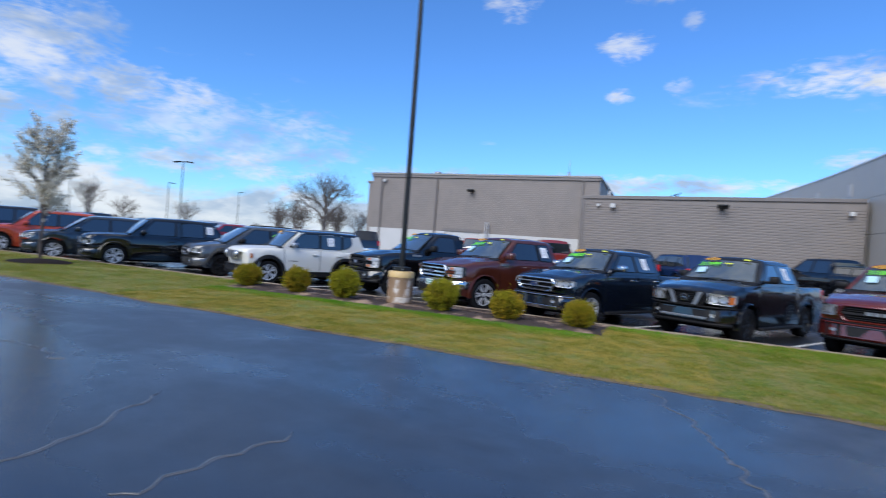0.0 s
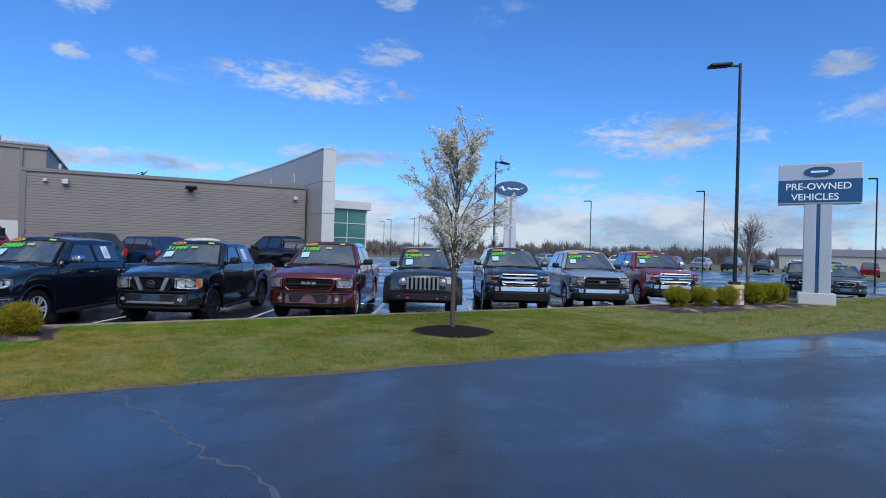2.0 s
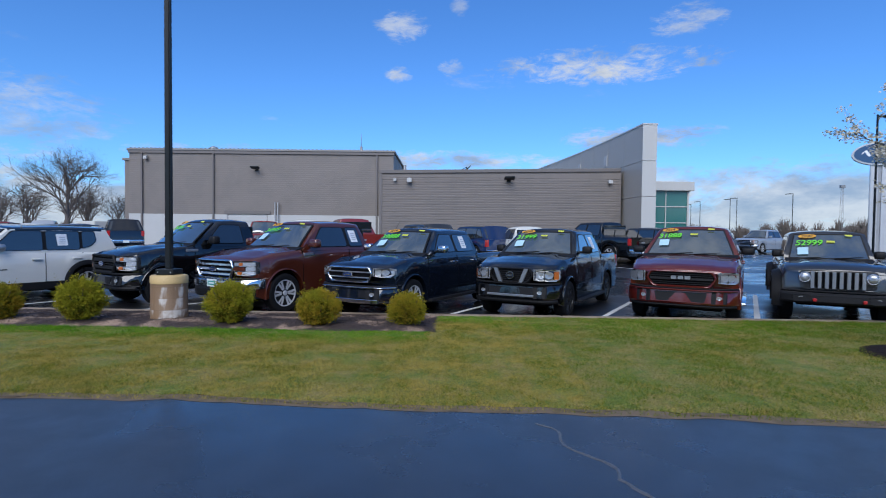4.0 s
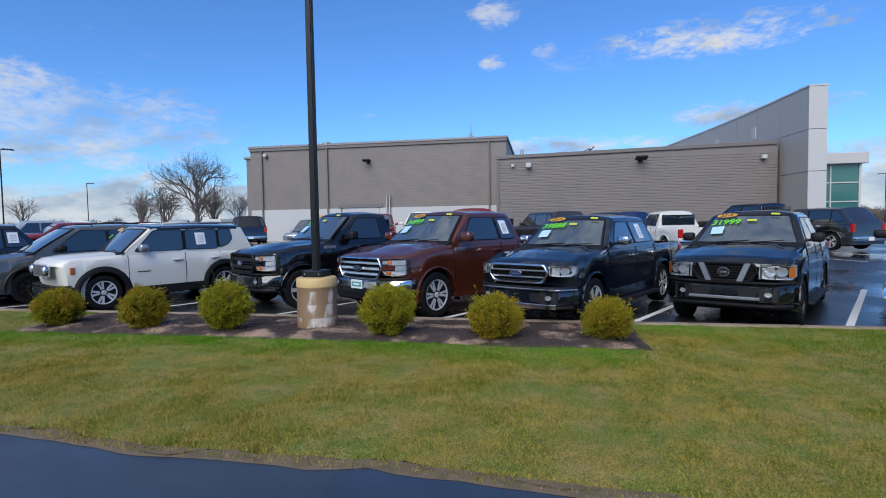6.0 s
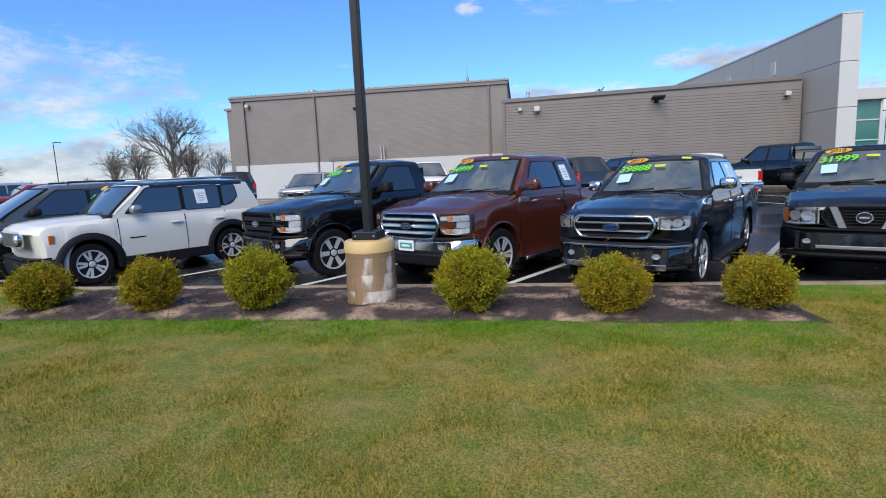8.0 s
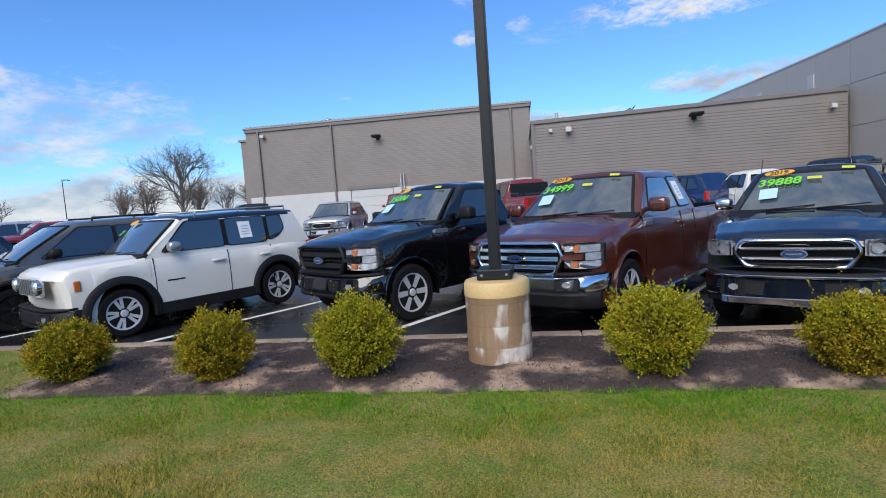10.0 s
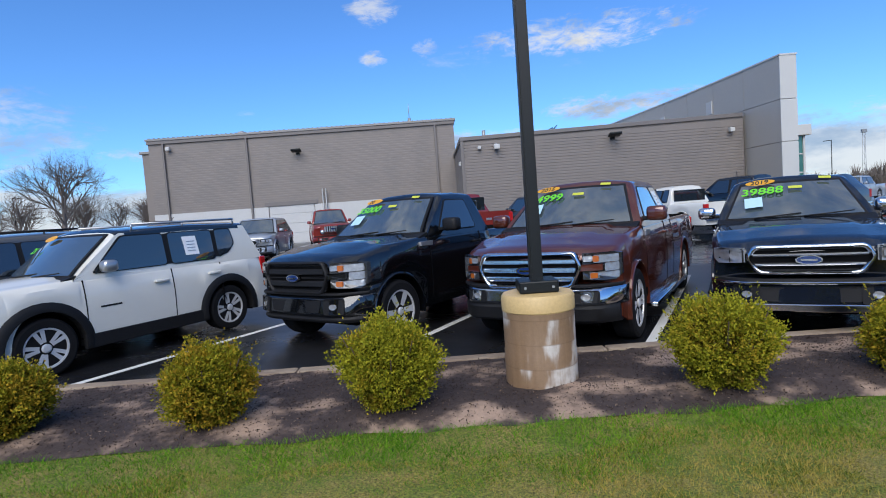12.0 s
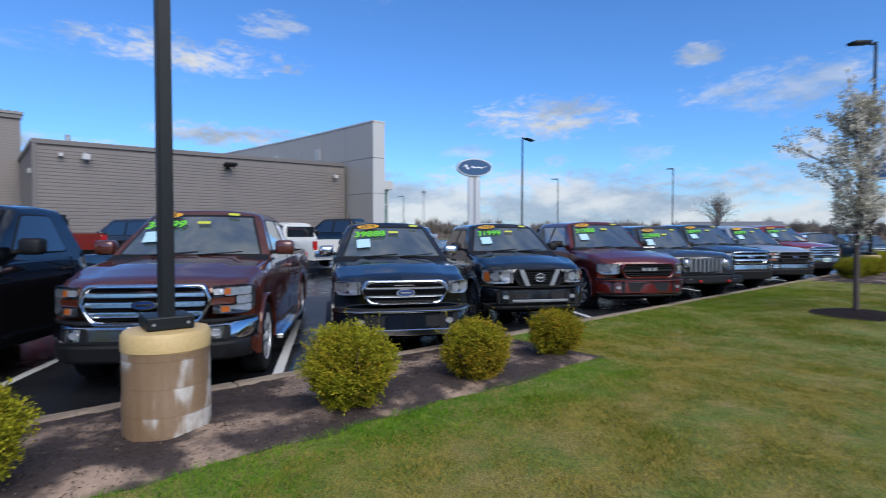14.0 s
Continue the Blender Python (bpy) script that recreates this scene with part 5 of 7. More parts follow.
def estate(size, hood, belt, cab, wheel=0.34, axles=None, clear=0.24, **more):
    """Measures of an SUV, van or car with a closed tail."""
    L, W, H = size
    a, b, c, e = cab
    front, rear = axles or (0.86, L - 0.85)
    top = [(0, hood - 0.12), (0.03, hood - 0.06), (0.14, hood), (0.40, hood + 0.03), (a, belt), (e, belt), (L - 0.02, belt - 0.02), (L, belt - 0.06)]
    zw0, zw1 = belt + 0.045, H - 0.115
    k = (b - a) / (H - belt)
    f0 = a + 0.34
    m1 = f0 + (e - f0) * 0.38
    m2 = f0 + (e - f0) * 0.72
    kr = (e - c) / (H - belt)
    wins = [[(f0, zw0), (m1 - 0.04, zw0), (m1 - 0.04, zw1), (a + k * (zw1 - belt) + 0.16, zw1)],
            [(m1 + 0.04, zw0), (m2 - 0.03, zw0), (m2 - 0.05, zw1), (m1 + 0.03, zw1)],
            [(m2 + 0.03, zw0 + 0.03), (e - 0.26, zw0 + 0.05), (e - 0.20 - kr * (zw1 - belt) * 0.9, zw1 - 0.02), (m2 + 0.01, zw1)]]
    return dict(size=size, top=top, belt=belt, cab=cab, wheel=wheel, axles=(front, rear), clear=clear, bed=None, windows=wins,
                seams=[a + 0.04, m1, m2 + 0.02], handles=[m1 - 0.14, m2 - 0.12], tumble=more.pop("tumble", 0.28), **more)


def stalled(u, y, turn=0.0):
    """The pose of a vehicle in the front row: u along the kerb, y of its nose."""
    x = u + (y - 10.8) * SLANT
    return pose(x, y, fall(x + 1.2) - LOT_DROP, 0, 0, -120 + turn)


FACE_F = dict(kind="bars", grille=(0.74, 1.08, 0.56), count=2, thick=0.06, surround="chrome", bars="chrome", badge=(0.115, 0.046, True), lamp=(0.78, 1.07, 0.60), bumper=(0.53, 0.71), bumper_in="chrome", mesh=4, notch=True)

# ---------------------------------------------------------------- the front row
vehicle("pickup_truck", pickup((5.32, 1.94, 1.88), 1.14, 1.29, (1.46, 2.18, 2.95, 3.05), wheel=0.395, axles=(0.80, 4.02), clear=0.36, doors=1, paint=PAINT_BLACK, rims=(6, "plain"),
        face=dict(kind="bars", grille=(0.73, 1.10, 0.56), count=2, thick=0.07, notch=True, surround="black", bars="black", badge=(0.115, 0.046, True), lamp=(0.78, 1.09, 0.60), bumper=(0.46, 0.70), bumper_in="paint", mesh=5),
        price="35000", year="20", mirror_paint=TRIM, mirror=(0.28, 0.22), fender_badge=True, rear_bumper="black", handle=TRIM),
        stalled(-8.49, 12.2, -7), "black regular-cab pickup with black grille and silver wheels", "pickup truck")
vehicle("pickup_truck", pickup((5.89, 1.93, 1.86), 1.10, 1.27, (1.38, 2.10, 3.36, 3.50), mirror_s=-0.05, wheel=0.40, axles=(0.94, 4.60), doors=3, paint=PAINT_MAROON, rims=(6, "split"),
        face=dict(FACE_F, grille=(0.72, 1.08, 0.58), count=3, thick=0.050, mesh=0, plate=0.01), price="34999", year="2015", paper=True, mirror=(0.28, 0.22), step="chrome", fender_badge=True, rear_bumper="chrome"),
        stalled(-5.33, 11.40, -3), "bronze-maroon extended-cab pickup with chrome grille", "pickup truck")
vehicle("pickup_truck", pickup((5.35, 1.77, 1.74), 1.04, 1.20, (1.42, 2.14, 3.55, 3.72), wheel=0.38, axles=(0.90, 4.12), doors=2, paint=PAINT_NIGHT, rims=(6, "split"),
        face=dict(kind="bars", grille=(0.73, 1.01, 0.53), count=2, thick=0.022, surround="chrome", bars="satin", badge=(0.115, 0.046, True), lamp=(0.83, 1.00, 0.55), amber=False, lamp_slope=0.0, bumper=(0.40, 0.64), bumper_in="paint", mesh=4, rim=0.040, strips=((0.625, 0.652, 0.88, "chrome"), (0.35, 0.425, 0.66, "chrome"))),
        price="39888", year="2019", paper=True, mirror_paint=CHROME, mirror=(0.26, 0.19), step="black", handle=CHROME, aerial=2.3, rear_bumper="chrome"),
        stalled(-2.32, 10.92), "blue-black mid-size crew-cab pickup with chrome grille", "pickup truck")
vehicle("pickup_truck", pickup((5.22, 1.85, 1.78), 1.06, 1.22, (1.38, 2.10, 3.40, 3.55), wheel=0.37, axles=(0.88, 4.08), doors=2, paint=PAINT_BLACK, rims=(6, "black"),
        face=dict(kind="vee", grille=(0.74, 1.01, 0.44), surround="black", badge=(0.085, 0.072, False), lamp=(0.77, 1.00, 0.46), bumper=(0.42, 0.70), bumper_in="paint", mesh=7, lamp_slope=0.0, rim=0.03, strips=((0.47, 0.515, 0.48, "satin"),)),
        price="31999", year="2018", paper=True, mirror_paint=TRIM, mirror=(0.24, 0.19), step="black", rear_bumper="chrome"),
        stalled(0.56, 11.28), "black mid-size crew-cab pickup with black wheels", "pickup truck")
vehicle("pickup_truck", pickup((5.92, 2.00, 1.88), 1.09, 1.25, (1.55, 2.28, 3.85, 4.02), wheel=0.40, axles=(0.95, 4.62), doors=2, paint=PAINT_RED, rims=(8, "plain"),
        face=dict(kind="bars", grille=(0.72, 1.02, 0.60), count=1, thick=0.05, surround="paint", bars="black", letters=0.90, lamp=(0.79, 1.01, 0.64), bumper=(0.40, 0.68), bumper_in="paint", mesh=8, amber=False, strips=((0.655, 0.685, 0.95, "paint"),)),
        price="31888", year="2014", mirror_paint=TRIM, mirror=(0.30, 0.18), step="chrome", rear_bumper="paint"),
        stalled(3.9, 11.0), "deep red crew-cab pickup with black grille", "pickup truck")
vehicle("offroad_truck", pickup((5.40, 1.87, 1.82), 1.12, 1.20, (1.56, 2.08, 3.65, 3.85), wheel=0.42, axles=(0.80, 4.28), clear=0.40, doors=2, paint=PAINT_GREY, rims=(8, "black"), tumble=0.20,
        face=dict(kind="slots", grille=(0.72, 1.03, 0.40), surround="satin", lamp=(0.82, 1.02, 0.5), round=True, bumper=(0.44, 0.63), bumper_in="black", bumper_out=0.30, hooks=True),
        price="52999", year="2020", price_size=0.20, mirror_paint=TRIM, flare=0.13, flare_wide=0.13, arch_paint=TRIM, step="black", nose=0.10, rear_bumper="black", inset=0.12),
        stalled(6.9, 11.1), "dark grey off-road truck with slotted grille and flared arches", "pickup truck")
vehicle("pickup_truck", pickup((5.89, 2.03, 1.91), 1.15, 1.28, (1.50, 2.22, 3.80, 3.97), wheel=0.41, axles=(0.94, 4.62), doors=2, paint=PAINT_STEEL, rims=(6, "split"),
        face=dict(FACE_F, grille=(0.80, 1.13, 0.58), lamp=(0.84, 1.12, 0.60), bumper=(0.60, 0.78), amber=True, dark_lamp=True), price="38999", year="2021", mirror=(0.30, 0.22), step="black", fender_badge=True),
        stalled(10.15, 11.2), "blue-grey crew-cab pickup with chrome bar grille", "pickup truck")
vehicle("pickup_truck", pickup((5.89, 2.03, 1.90), 1.10, 1.25, (1.48, 2.20, 3.80, 3.97), wheel=0.40, axles=(0.94, 4.62), doors=2, paint=PAINT_SILVER, rims=(6, "plain"),
        face=dict(FACE_F, surround="black", bars="black", grille=(0.76, 1.06, 0.58), dark_lamp=True, amber=False), price="42999", year="19", mirror=(0.28, 0.22), mirror_paint=TRIM, step="black"),
        stalled(13.5, 10.95), "silver crew-cab pickup with black grille", "pickup truck")
vehicle("pickup_truck", pickup((6.35, 2.03, 1.98), 1.20, 1.34, (1.55, 2.25, 3.85, 4.02), wheel=0.43, axles=(0.98, 5.00), clear=0.38, doors=2, paint=PAINT_RUBY, rims=(8, "plain"),
        face=dict(FACE_F, grille=(0.84, 1.20, 0.62), count=3, bumper=(0.63, 0.82), lamp=(0.86, 1.18, 0.66), plate=0.02), price="51888", year="2020", mirror_paint=CHROME, mirror=(0.26, 0.34), step="chrome"),
        stalled(17.2, 10.95), "ruby red heavy-duty crew-cab pickup with chrome grille", "pickup truck")

FACE_SUV = dict(kind="bars", grille=(0.62, 0.82, 0.42), count=2, thick=0.03, surround="satin", bars="black", badge=(0.09, 0.04, True), lamp=(0.70, 0.86, 0.50), bumper=(0.34, 0.56), bumper_in="paint", bumper_out=0.05, mesh=4, amber=False)
BOXY = estate((4.14, 1.80, 1.66), 1.02, 1.08, (1.20, 1.84, 3.84, 4.08), wheel=0.345, axles=(0.84, 3.36), clear=0.24, paint=PAINT_WHITE, roof_paint=PAINT_BLACK, rims=(5, "split"),
              face=dict(kind="slots", grille=(0.72, 0.92, 0.33), surround="satin", lamp=(0.72, 0.94, 0.5), round=True, bumper=(0.30, 0.50), bumper_in="black", bumper_out=0.05), flare=0.022, flare_wide=0.11, arch_paint=TRIM,
              skirt=0.16, mirror_paint=SATIN, mirror=(0.20, 0.18), paper=True, paper_at=1, rails=SATIN, price="21", price_size=0.15, tag=False, card=False, rear_bumper="black", inset=0.05, tumble=0.17, aerial=3.4, nose=0.22)
BOXY["windows"] = [[(1.44, 1.13), (2.42, 1.13), (2.42, 1.555), (1.86, 1.555)], [(2.50, 1.13), (3.20, 1.13), (3.20, 1.555), (2.50, 1.555)],
                   [(3.27, 1.15), (3.46, 1.22), (3.58, 1.33), (3.55, 1.555), (3.27, 1.555)]]
BOXY["seams"], BOXY["handles"] = [1.30, 2.46, 3.26], [2.28, 3.12]
boxy_suv = vehicle("compact_suv", BOXY, stalled(-12.03, 11.48), "white compact suv with black roof and black wheel arches", "suv")
for sgn in (-1, 1):
    part("side_marker", boxed(-0.36, -0.28, sgn * 0.835, sgn * 0.885, 0.74, 0.88, bevel=0.012), AMBER, boxy_suv, "amber side marker lamp")
    part("door_lettering", boxed(-1.72, -1.46, sgn * 0.88, sgn * 0.903, 0.70, 0.722), TRIM, boxy_suv, "black lettering drawn as a bar")
vehicle("compact_suv", estate((4.45, 1.84, 1.68), 0.96, 1.06, (0.98, 1.95, 3.85, 4.36), wheel=0.35, axles=(0.90, 3.58), paint=PAINT_SLATE, rims=(7, "black"), face=FACE_SUV, mirror_paint=TRIM, mirror=(0.20, 0.17), paper=True, rails=TRIM, flare=0.02, flare_wide=0.06, arch_paint=TRIM, rear_bumper="paint"),
        stalled(-14.75, 12.0), "slate grey crossover suv with black wheels", "suv")
vehicle("suv", estate((4.62, 1.88, 1.72), 1.02, 1.08, (1.35, 2.05, 4.00, 4.52), wheel=0.36, axles=(0.92, 3.70), paint=PAINT_BLACK, rims=(5, "split"), face=dict(FACE_SUV, kind="slots", grille=(0.74, 0.92, 0.36)), mirror=(0.20, 0.17), paper=True, flare=0.015, flare_wide=0.05, rear_bumper="paint"),
        stalled(-17.9, 11.0), "black suv with a white sheet in its window", "suv")
vehicle("crossover_car", estate((4.60, 1.85, 1.62), 0.92, 1.00, (1.12, 2.02, 3.75, 4.45), wheel=0.34, axles=(0.90, 3.62), paint=PAINT_STEEL, rims=(5, "split"), face=FACE_SUV, mirror=(0.20, 0.16), paper=True, rear_bumper="paint"),
        stalled(-21.0, 11.0), "dark blue-grey crossover with silver wheels", "suv")
vehicle("suv", estate((4.58, 1.90, 1.70), 0.98, 1.06, (1.25, 2.02, 3.85, 4.48), wheel=0.36, axles=(0.90, 3.58), paint=PAINT_ORANGE, rims=(5, "split"), face=FACE_SUV, mirror=(0.20, 0.17), rear_bumper="paint"),
        stalled(-24.2, 11.0), "orange-red suv parked in the front row", "suv")
vehicle("suv", estate((4.8, 1.93, 1.78), 1.05, 1.12, (1.4, 2.1, 4.2, 4.7), wheel=0.37, axles=(0.92, 3.80), paint=PAINT_BLACK, rims=(6, "plain"), face=FACE_SUV, mirror=(0.20, 0.17), rear_bumper="paint"),
        stalled(-27.4, 11.0), "black suv parked at the row's far end", "suv")
vehicle("suv", estate((4.7, 1.88, 1.75), 1.02, 1.10, (1.35, 2.05, 4.1, 4.6), wheel=0.36, axles=(0.92, 3.75), paint=PAINT_GREY, rims=(6, "plain"), face=FACE_SUV, mirror=(0.20, 0.17), rear_bumper="paint"),
        stalled(-30.6, 11.0), "dark grey suv in the front row", "suv")

# ---------------------------------------------------------------- kerb, posts, signs
kerb = empty("kerb", Matrix(), "weathered tan concrete kerb between lawn and parking lot", "kerb", kind="structure")
x = -44.0
while x < 44.0:
    L = 3.05
    bm = boxed(-L / 2 + 0.004, L / 2 - 0.004, KERB_Y - 0.01, KERB_Y + 0.145, -LOT_DROP - 0.15, 0.022, bevel=0.022)
    for v in bm.verts:
        v.co.z += 0.004 * noise.noise((v.co.x * 3 + x, v.co.y * 9, 0)) + fall(x + L / 2 + v.co.x)
        v.co.y += 0.006 * noise.noise((x * 0.7 + v.co.x, 2, 2))
        v.co.x += x + L / 2
    part("kerb_stone", bm, KERB, kerb)
    x += L


def worn_base():
    """Concrete with flaking brown paint over white, and a pale yellow cap band."""
    m = bpy.data.materials.new("flaking painted concrete")
    m.use_nodes = True
    n = Nodes(m.node_tree)
    p = n.add("ShaderNodeTexCoord").outputs["Object"]
    z = n.add("ShaderNodeSeparateXYZ", i0=p).outputs[2]
    mp = n.add("ShaderNodeMapping", i0=p, Scale=(1.0, 1.0, 0.65)).outputs[0]
    big = n.noise(mp, 3.1, 3.0, 0.5, 0.4)
    fine = n.noise(p, 40.0, 4.0, 0.65)
    streak = n.noise(n.add("ShaderNodeMapping", i0=p, Scale=(9.0, 9.0, 0.8)).outputs[0], 2.0, 4.0, 0.6)
    brown = n.mix(streak, (0.16, 0.095, 0.048), (0.27, 0.175, 0.10))
    white = n.mix(fine, (0.50, 0.47, 0.42), (0.58, 0.56, 0.52))
    rings = n.math("FRACT", n.math("MULTIPLY", z, 5.2))
    flake = n.math("ADD", n.math("MULTIPLY", big, 0.8), n.math("ADD", n.math("MULTIPLY", streak, 0.18), n.math("MULTIPLY", rings, 0.07)))
    low = n.mix(n.math("MULTIPLY", n.smooth(flake, 0.535, 0.65), 0.85), brown, white)
    low = n.mix(n.math("MULTIPLY", n.smooth(rings, 0.94, 0.98), 0.6), low, (0.15, 0.09, 0.045))
    tan = n.mix(fine, (0.51, 0.35, 0.145), (0.56, 0.40, 0.175))
    col = n.mix(n.smooth(n.math("ADD", z, n.math("MULTIPLY", big, 0.02)), 0.628, 0.636), low, tan)
    col = n.mix(1.0, col, n.ramp(fine, (0.25, 0.90), (0.7, 1.06)), "MULTIPLY")
    b = n.add("ShaderNodeBsdfPrincipled", Base_Color=col, Roughness=0.5)
    n.put(b.inputs["Normal"], n.add("ShaderNodeBump", Strength=0.18, Distance=0.01, Height=n.math("ADD", fine, n.smooth(big, 0.54, 0.6))).outputs[0])
    n.add("ShaderNodeOutputMaterial", Surface=b.outputs[0])
    return m


BASE = worn_base()


def lamp_head(bm, reach, z, s=1.0):
    """A flat shoebox lamp head on a short arm, pointing along -x."""
    box(bm, -reach - 0.75 * s, -reach + 0.02, -0.20 * s, 0.20 * s, z - 0.05, z + 0.06, bevel=0.03)


def lamp_post(x, y, z, height, base_h, heads=1, turn=0.0, base_r=0.305, label="black square lamp post on a round painted concrete base"):
    """A square steel lamp post."""
    ob = empty("lamp_post", pose(x, y, z, 0, 0, turn), label, "lamp post", "lamp posts")
    if base_h > 0:
        r = base_r
        bm = lathe(bmesh.new(), [(r + 0.004, -0.15), (r + 0.004, 0.30), (r, 0.31), (r, base_h - 0.14), (r + 0.006, base_h - 0.135), (r + 0.006, base_h - 0.03), (r - 0.012, base_h - 0.006), (r - 0.05, base_h), (0.08, base_h + 0.004)], 48)
        part("concrete_base", bm, BASE, ob, "round concrete base with flaking brown and white paint", smooth=40)
    w = 0.052
    bm = bmesh.new()
    r = bmesh.ops.create_cube(bm, size=1.0, matrix=Matrix.Translation((0, 0, (base_h + height) / 2)) @ Matrix.Diagonal((2 * w, 2 * w, height - base_h, 1)))
    bmesh.ops.bevel(bm, geom=[e for e in bm.edges if abs(e.verts[0].co.z - e.verts[1].co.z) > 1], offset=0.014, segments=2, affect="EDGES")
    for v in bm.verts:
        k = 1.0 - 0.22 * (v.co.z - base_h) / (height - base_h)
        v.co.x *= k
        v.co.y *= k
    part("pole", bm, BLACK_METAL, ob, smooth=40)
    if base_h > 0:
        part("base_cover", boxed(-0.155, 0.155, -0.155, 0.155, base_h + 0.005, base_h + 0.10, bevel=0.012), BLACK_METAL, ob)
        for sx in (-1, 1):
            for sy in (-1, 1):
                part("cover_screw", lathe_at((sx * 0.11, sy * 0.157, base_h + 0.05)), GREY_METAL, ob)
    for i in range(heads):
        bm = bmesh.new()
        box(bm, -0.42, -0.03, -0.03, 0.03, height - 0.13, height - 0.05, bevel=0.01)
        lamp_head(bm, 0.38, height - 0.06)
        for v in bm.verts:
            v.co.z -= 0.10 * max(0.0, -v.co.x - 0.3)
        if i == 1:
            for v in bm.verts:
                v.co.x *= -1
            bmesh.ops.reverse_faces(bm, faces=bm.faces)
        part("lamp_head", bm, BLACK_METAL, ob, smooth=40)
    return ob


def lathe_at(c):
    bm = lathe(bmesh.new(), [(0.011, -0.004), (0.011, 0.003), (0.006, 0.006)], 8, "y")
    for v in bm.verts:
        v.co += Vector(c)
    return bm


lamp_post(-5.165, 10.0, 0.0, 8.9, 0.765, heads=2, turn=-3, base_r=0.29)
lamp_post(19.25, 9.95, fall(19.25), 8.75, 0.76, turn=-30)
for x, y, h, heads, turn in ((23.3, 30.3, 8.6, 1, 180), (52.9, 115.6, 8.6, 1, 0), (52.4, 99, 8.6, 1, 0), (50.0, 46.6, 8.7, 1, 0), (51.8, 32.6, 8.9, 1, 0), (51.1, 17.5, 8.6, 1, 0),
                             (50.4, 106.3, 8.6, 1, 0), (51.7, 95.5, 8.6, 1, 0), (54.4, 84.5, 8.6, 1, 0), (-65.6, 83.4, 8.6, 1, 180), (-67.5, 70.5, 8.6, 1, 180), (-47.0, 40.6, 8.8, 2, 10), (-73.1, 45.8, 8.6, 1, 180), (-70.8, 59.1, 8.6, 1, 180)):
    lamp_post(x, y, -0.35, h, 0.0, heads, turn, label="tall black lamp post standing in the far lot")

# lattice mast far off
mast = empty("radio_mast", pose(88, 119, -0.5), "thin grey lattice radio mast far beyond the lot", "mast")
bm = bmesh.new()
for k in range(3):
    a = 2 * math.pi * k / 3
    tube(bm, (0.45 * math.cos(a), 0.45 * math.sin(a), 0), (0.25 * math.cos(a), 0.25 * math.sin(a), 13.0), 0.05, 0.04, 5)
part("mast_leg", bm, GREY_METAL, mast)
bm = bmesh.new()
for i in range(20):
    a = 2 * math.pi * (i % 3) / 3
    b = a + 2 * math.pi / 3
    r = 0.45 - 0.2 * i / 20
    tube(bm, (r * math.cos(a), r * math.sin(a), i * 0.65), (r * math.cos(b), r * math.sin(b), i * 0.65 + 0.65), 0.02, 0.02, 4)
part("mast_lattice", bm, GREY_METAL, mast)
part("mast_head", boxed(-0.5, 0.5, -0.3, 0.3, 12.8, 13.5, bevel=0.05), GREY_METAL, mast)

SIGN_BLUE = surface("deep blue sign face", (0.008, 0.062, 0.16), 0.35, vary=0.12, scale=1.5, coat=0.5)
SIGN_SILVER = surface("silver sign metal", (0.50, 0.51, 0.52), 0.35, 0.4, vary=0.1, scale=2)
SIGN_WHITE = surface("white sign lettering", (0.80, 0.80, 0.80), 0.5, vary=0.05, scale=3)


def oval(bm, a, b, y0, y1, k=40):
    pts = [(a * math.cos(2 * math.pi * i / k), b * math.sin(2 * math.pi * i / k)) for i in range(k)]
    f, g = [bm.verts.new((x, y0, z)) for x, z in pts], [bm.verts.new((x, y1, z)) for x, z in pts]
    bm.faces.new(f), bm.faces.new(g[::-1])
    for i in range(k):
        j = (i + 1) % k
        bm.faces.new((f[i], g[i], g[j], f[j]))
    bmesh.ops.recalc_face_normals(bm, faces=bm.faces)
    return bm


def raised(ob, bm, m):
    bm.transform(m)
    return bm


# the tall oval sign
big = empty("oval_pylon_sign", pose(45.7, 57.4, -0.4, 0, 0, -32), "blue oval dealership sign on a silver twin-column pylon", "sign")
for s in (-1, 1):
    part("column", boxed(s * 0.48 - 0.34, s * 0.48 + 0.34, -0.25, 0.25, 0, 9.8, bevel=0.05), SIGN_SILVER, big)
part("core", boxed(-0.2, 0.2, -0.15, 0.15, 0, 9.8), GREY_METAL, big)
up = Matrix.Translation((0, 0, 10.75))
part("oval_rim", raised(big, oval(bmesh.new(), 2.45, 1.22, -0.42, 0.30), up), SIGN_SILVER, big, "silver oval rim")
part("oval_face", raised(big, oval(bmesh.new(), 2.28, 1.06, -0.46, -0.41), up), SIGN_BLUE, big, "deep blue oval face")
bm = bmesh.new()
prev = None
for i in range(61):     # one flowing ribbon across the oval
    u = i / 60
    x, z = -1.55 + 3.1 * u, 10.75 + (0.34 - 0.16 * u) * math.sin(u * 21.0) * (0.55 + 0.45 * math.cos(u * 5))
    row = [bm.verts.new((x + 0.10 * k, y, z + 0.075 * k)) for k in (-1, 1) for y in (-0.475, -0.455)]
    if prev:
        for p, q in ((0, 1), (1, 3), (3, 2), (2, 0)):
            bm.faces.new((prev[p], prev[q], row[q], row[p]))
    prev = row
bmesh.ops.recalc_face_normals(bm, faces=bm.faces)
part("oval_mark", bm, SIGN_WHITE, big, "white script mark drawn as plain shapes")

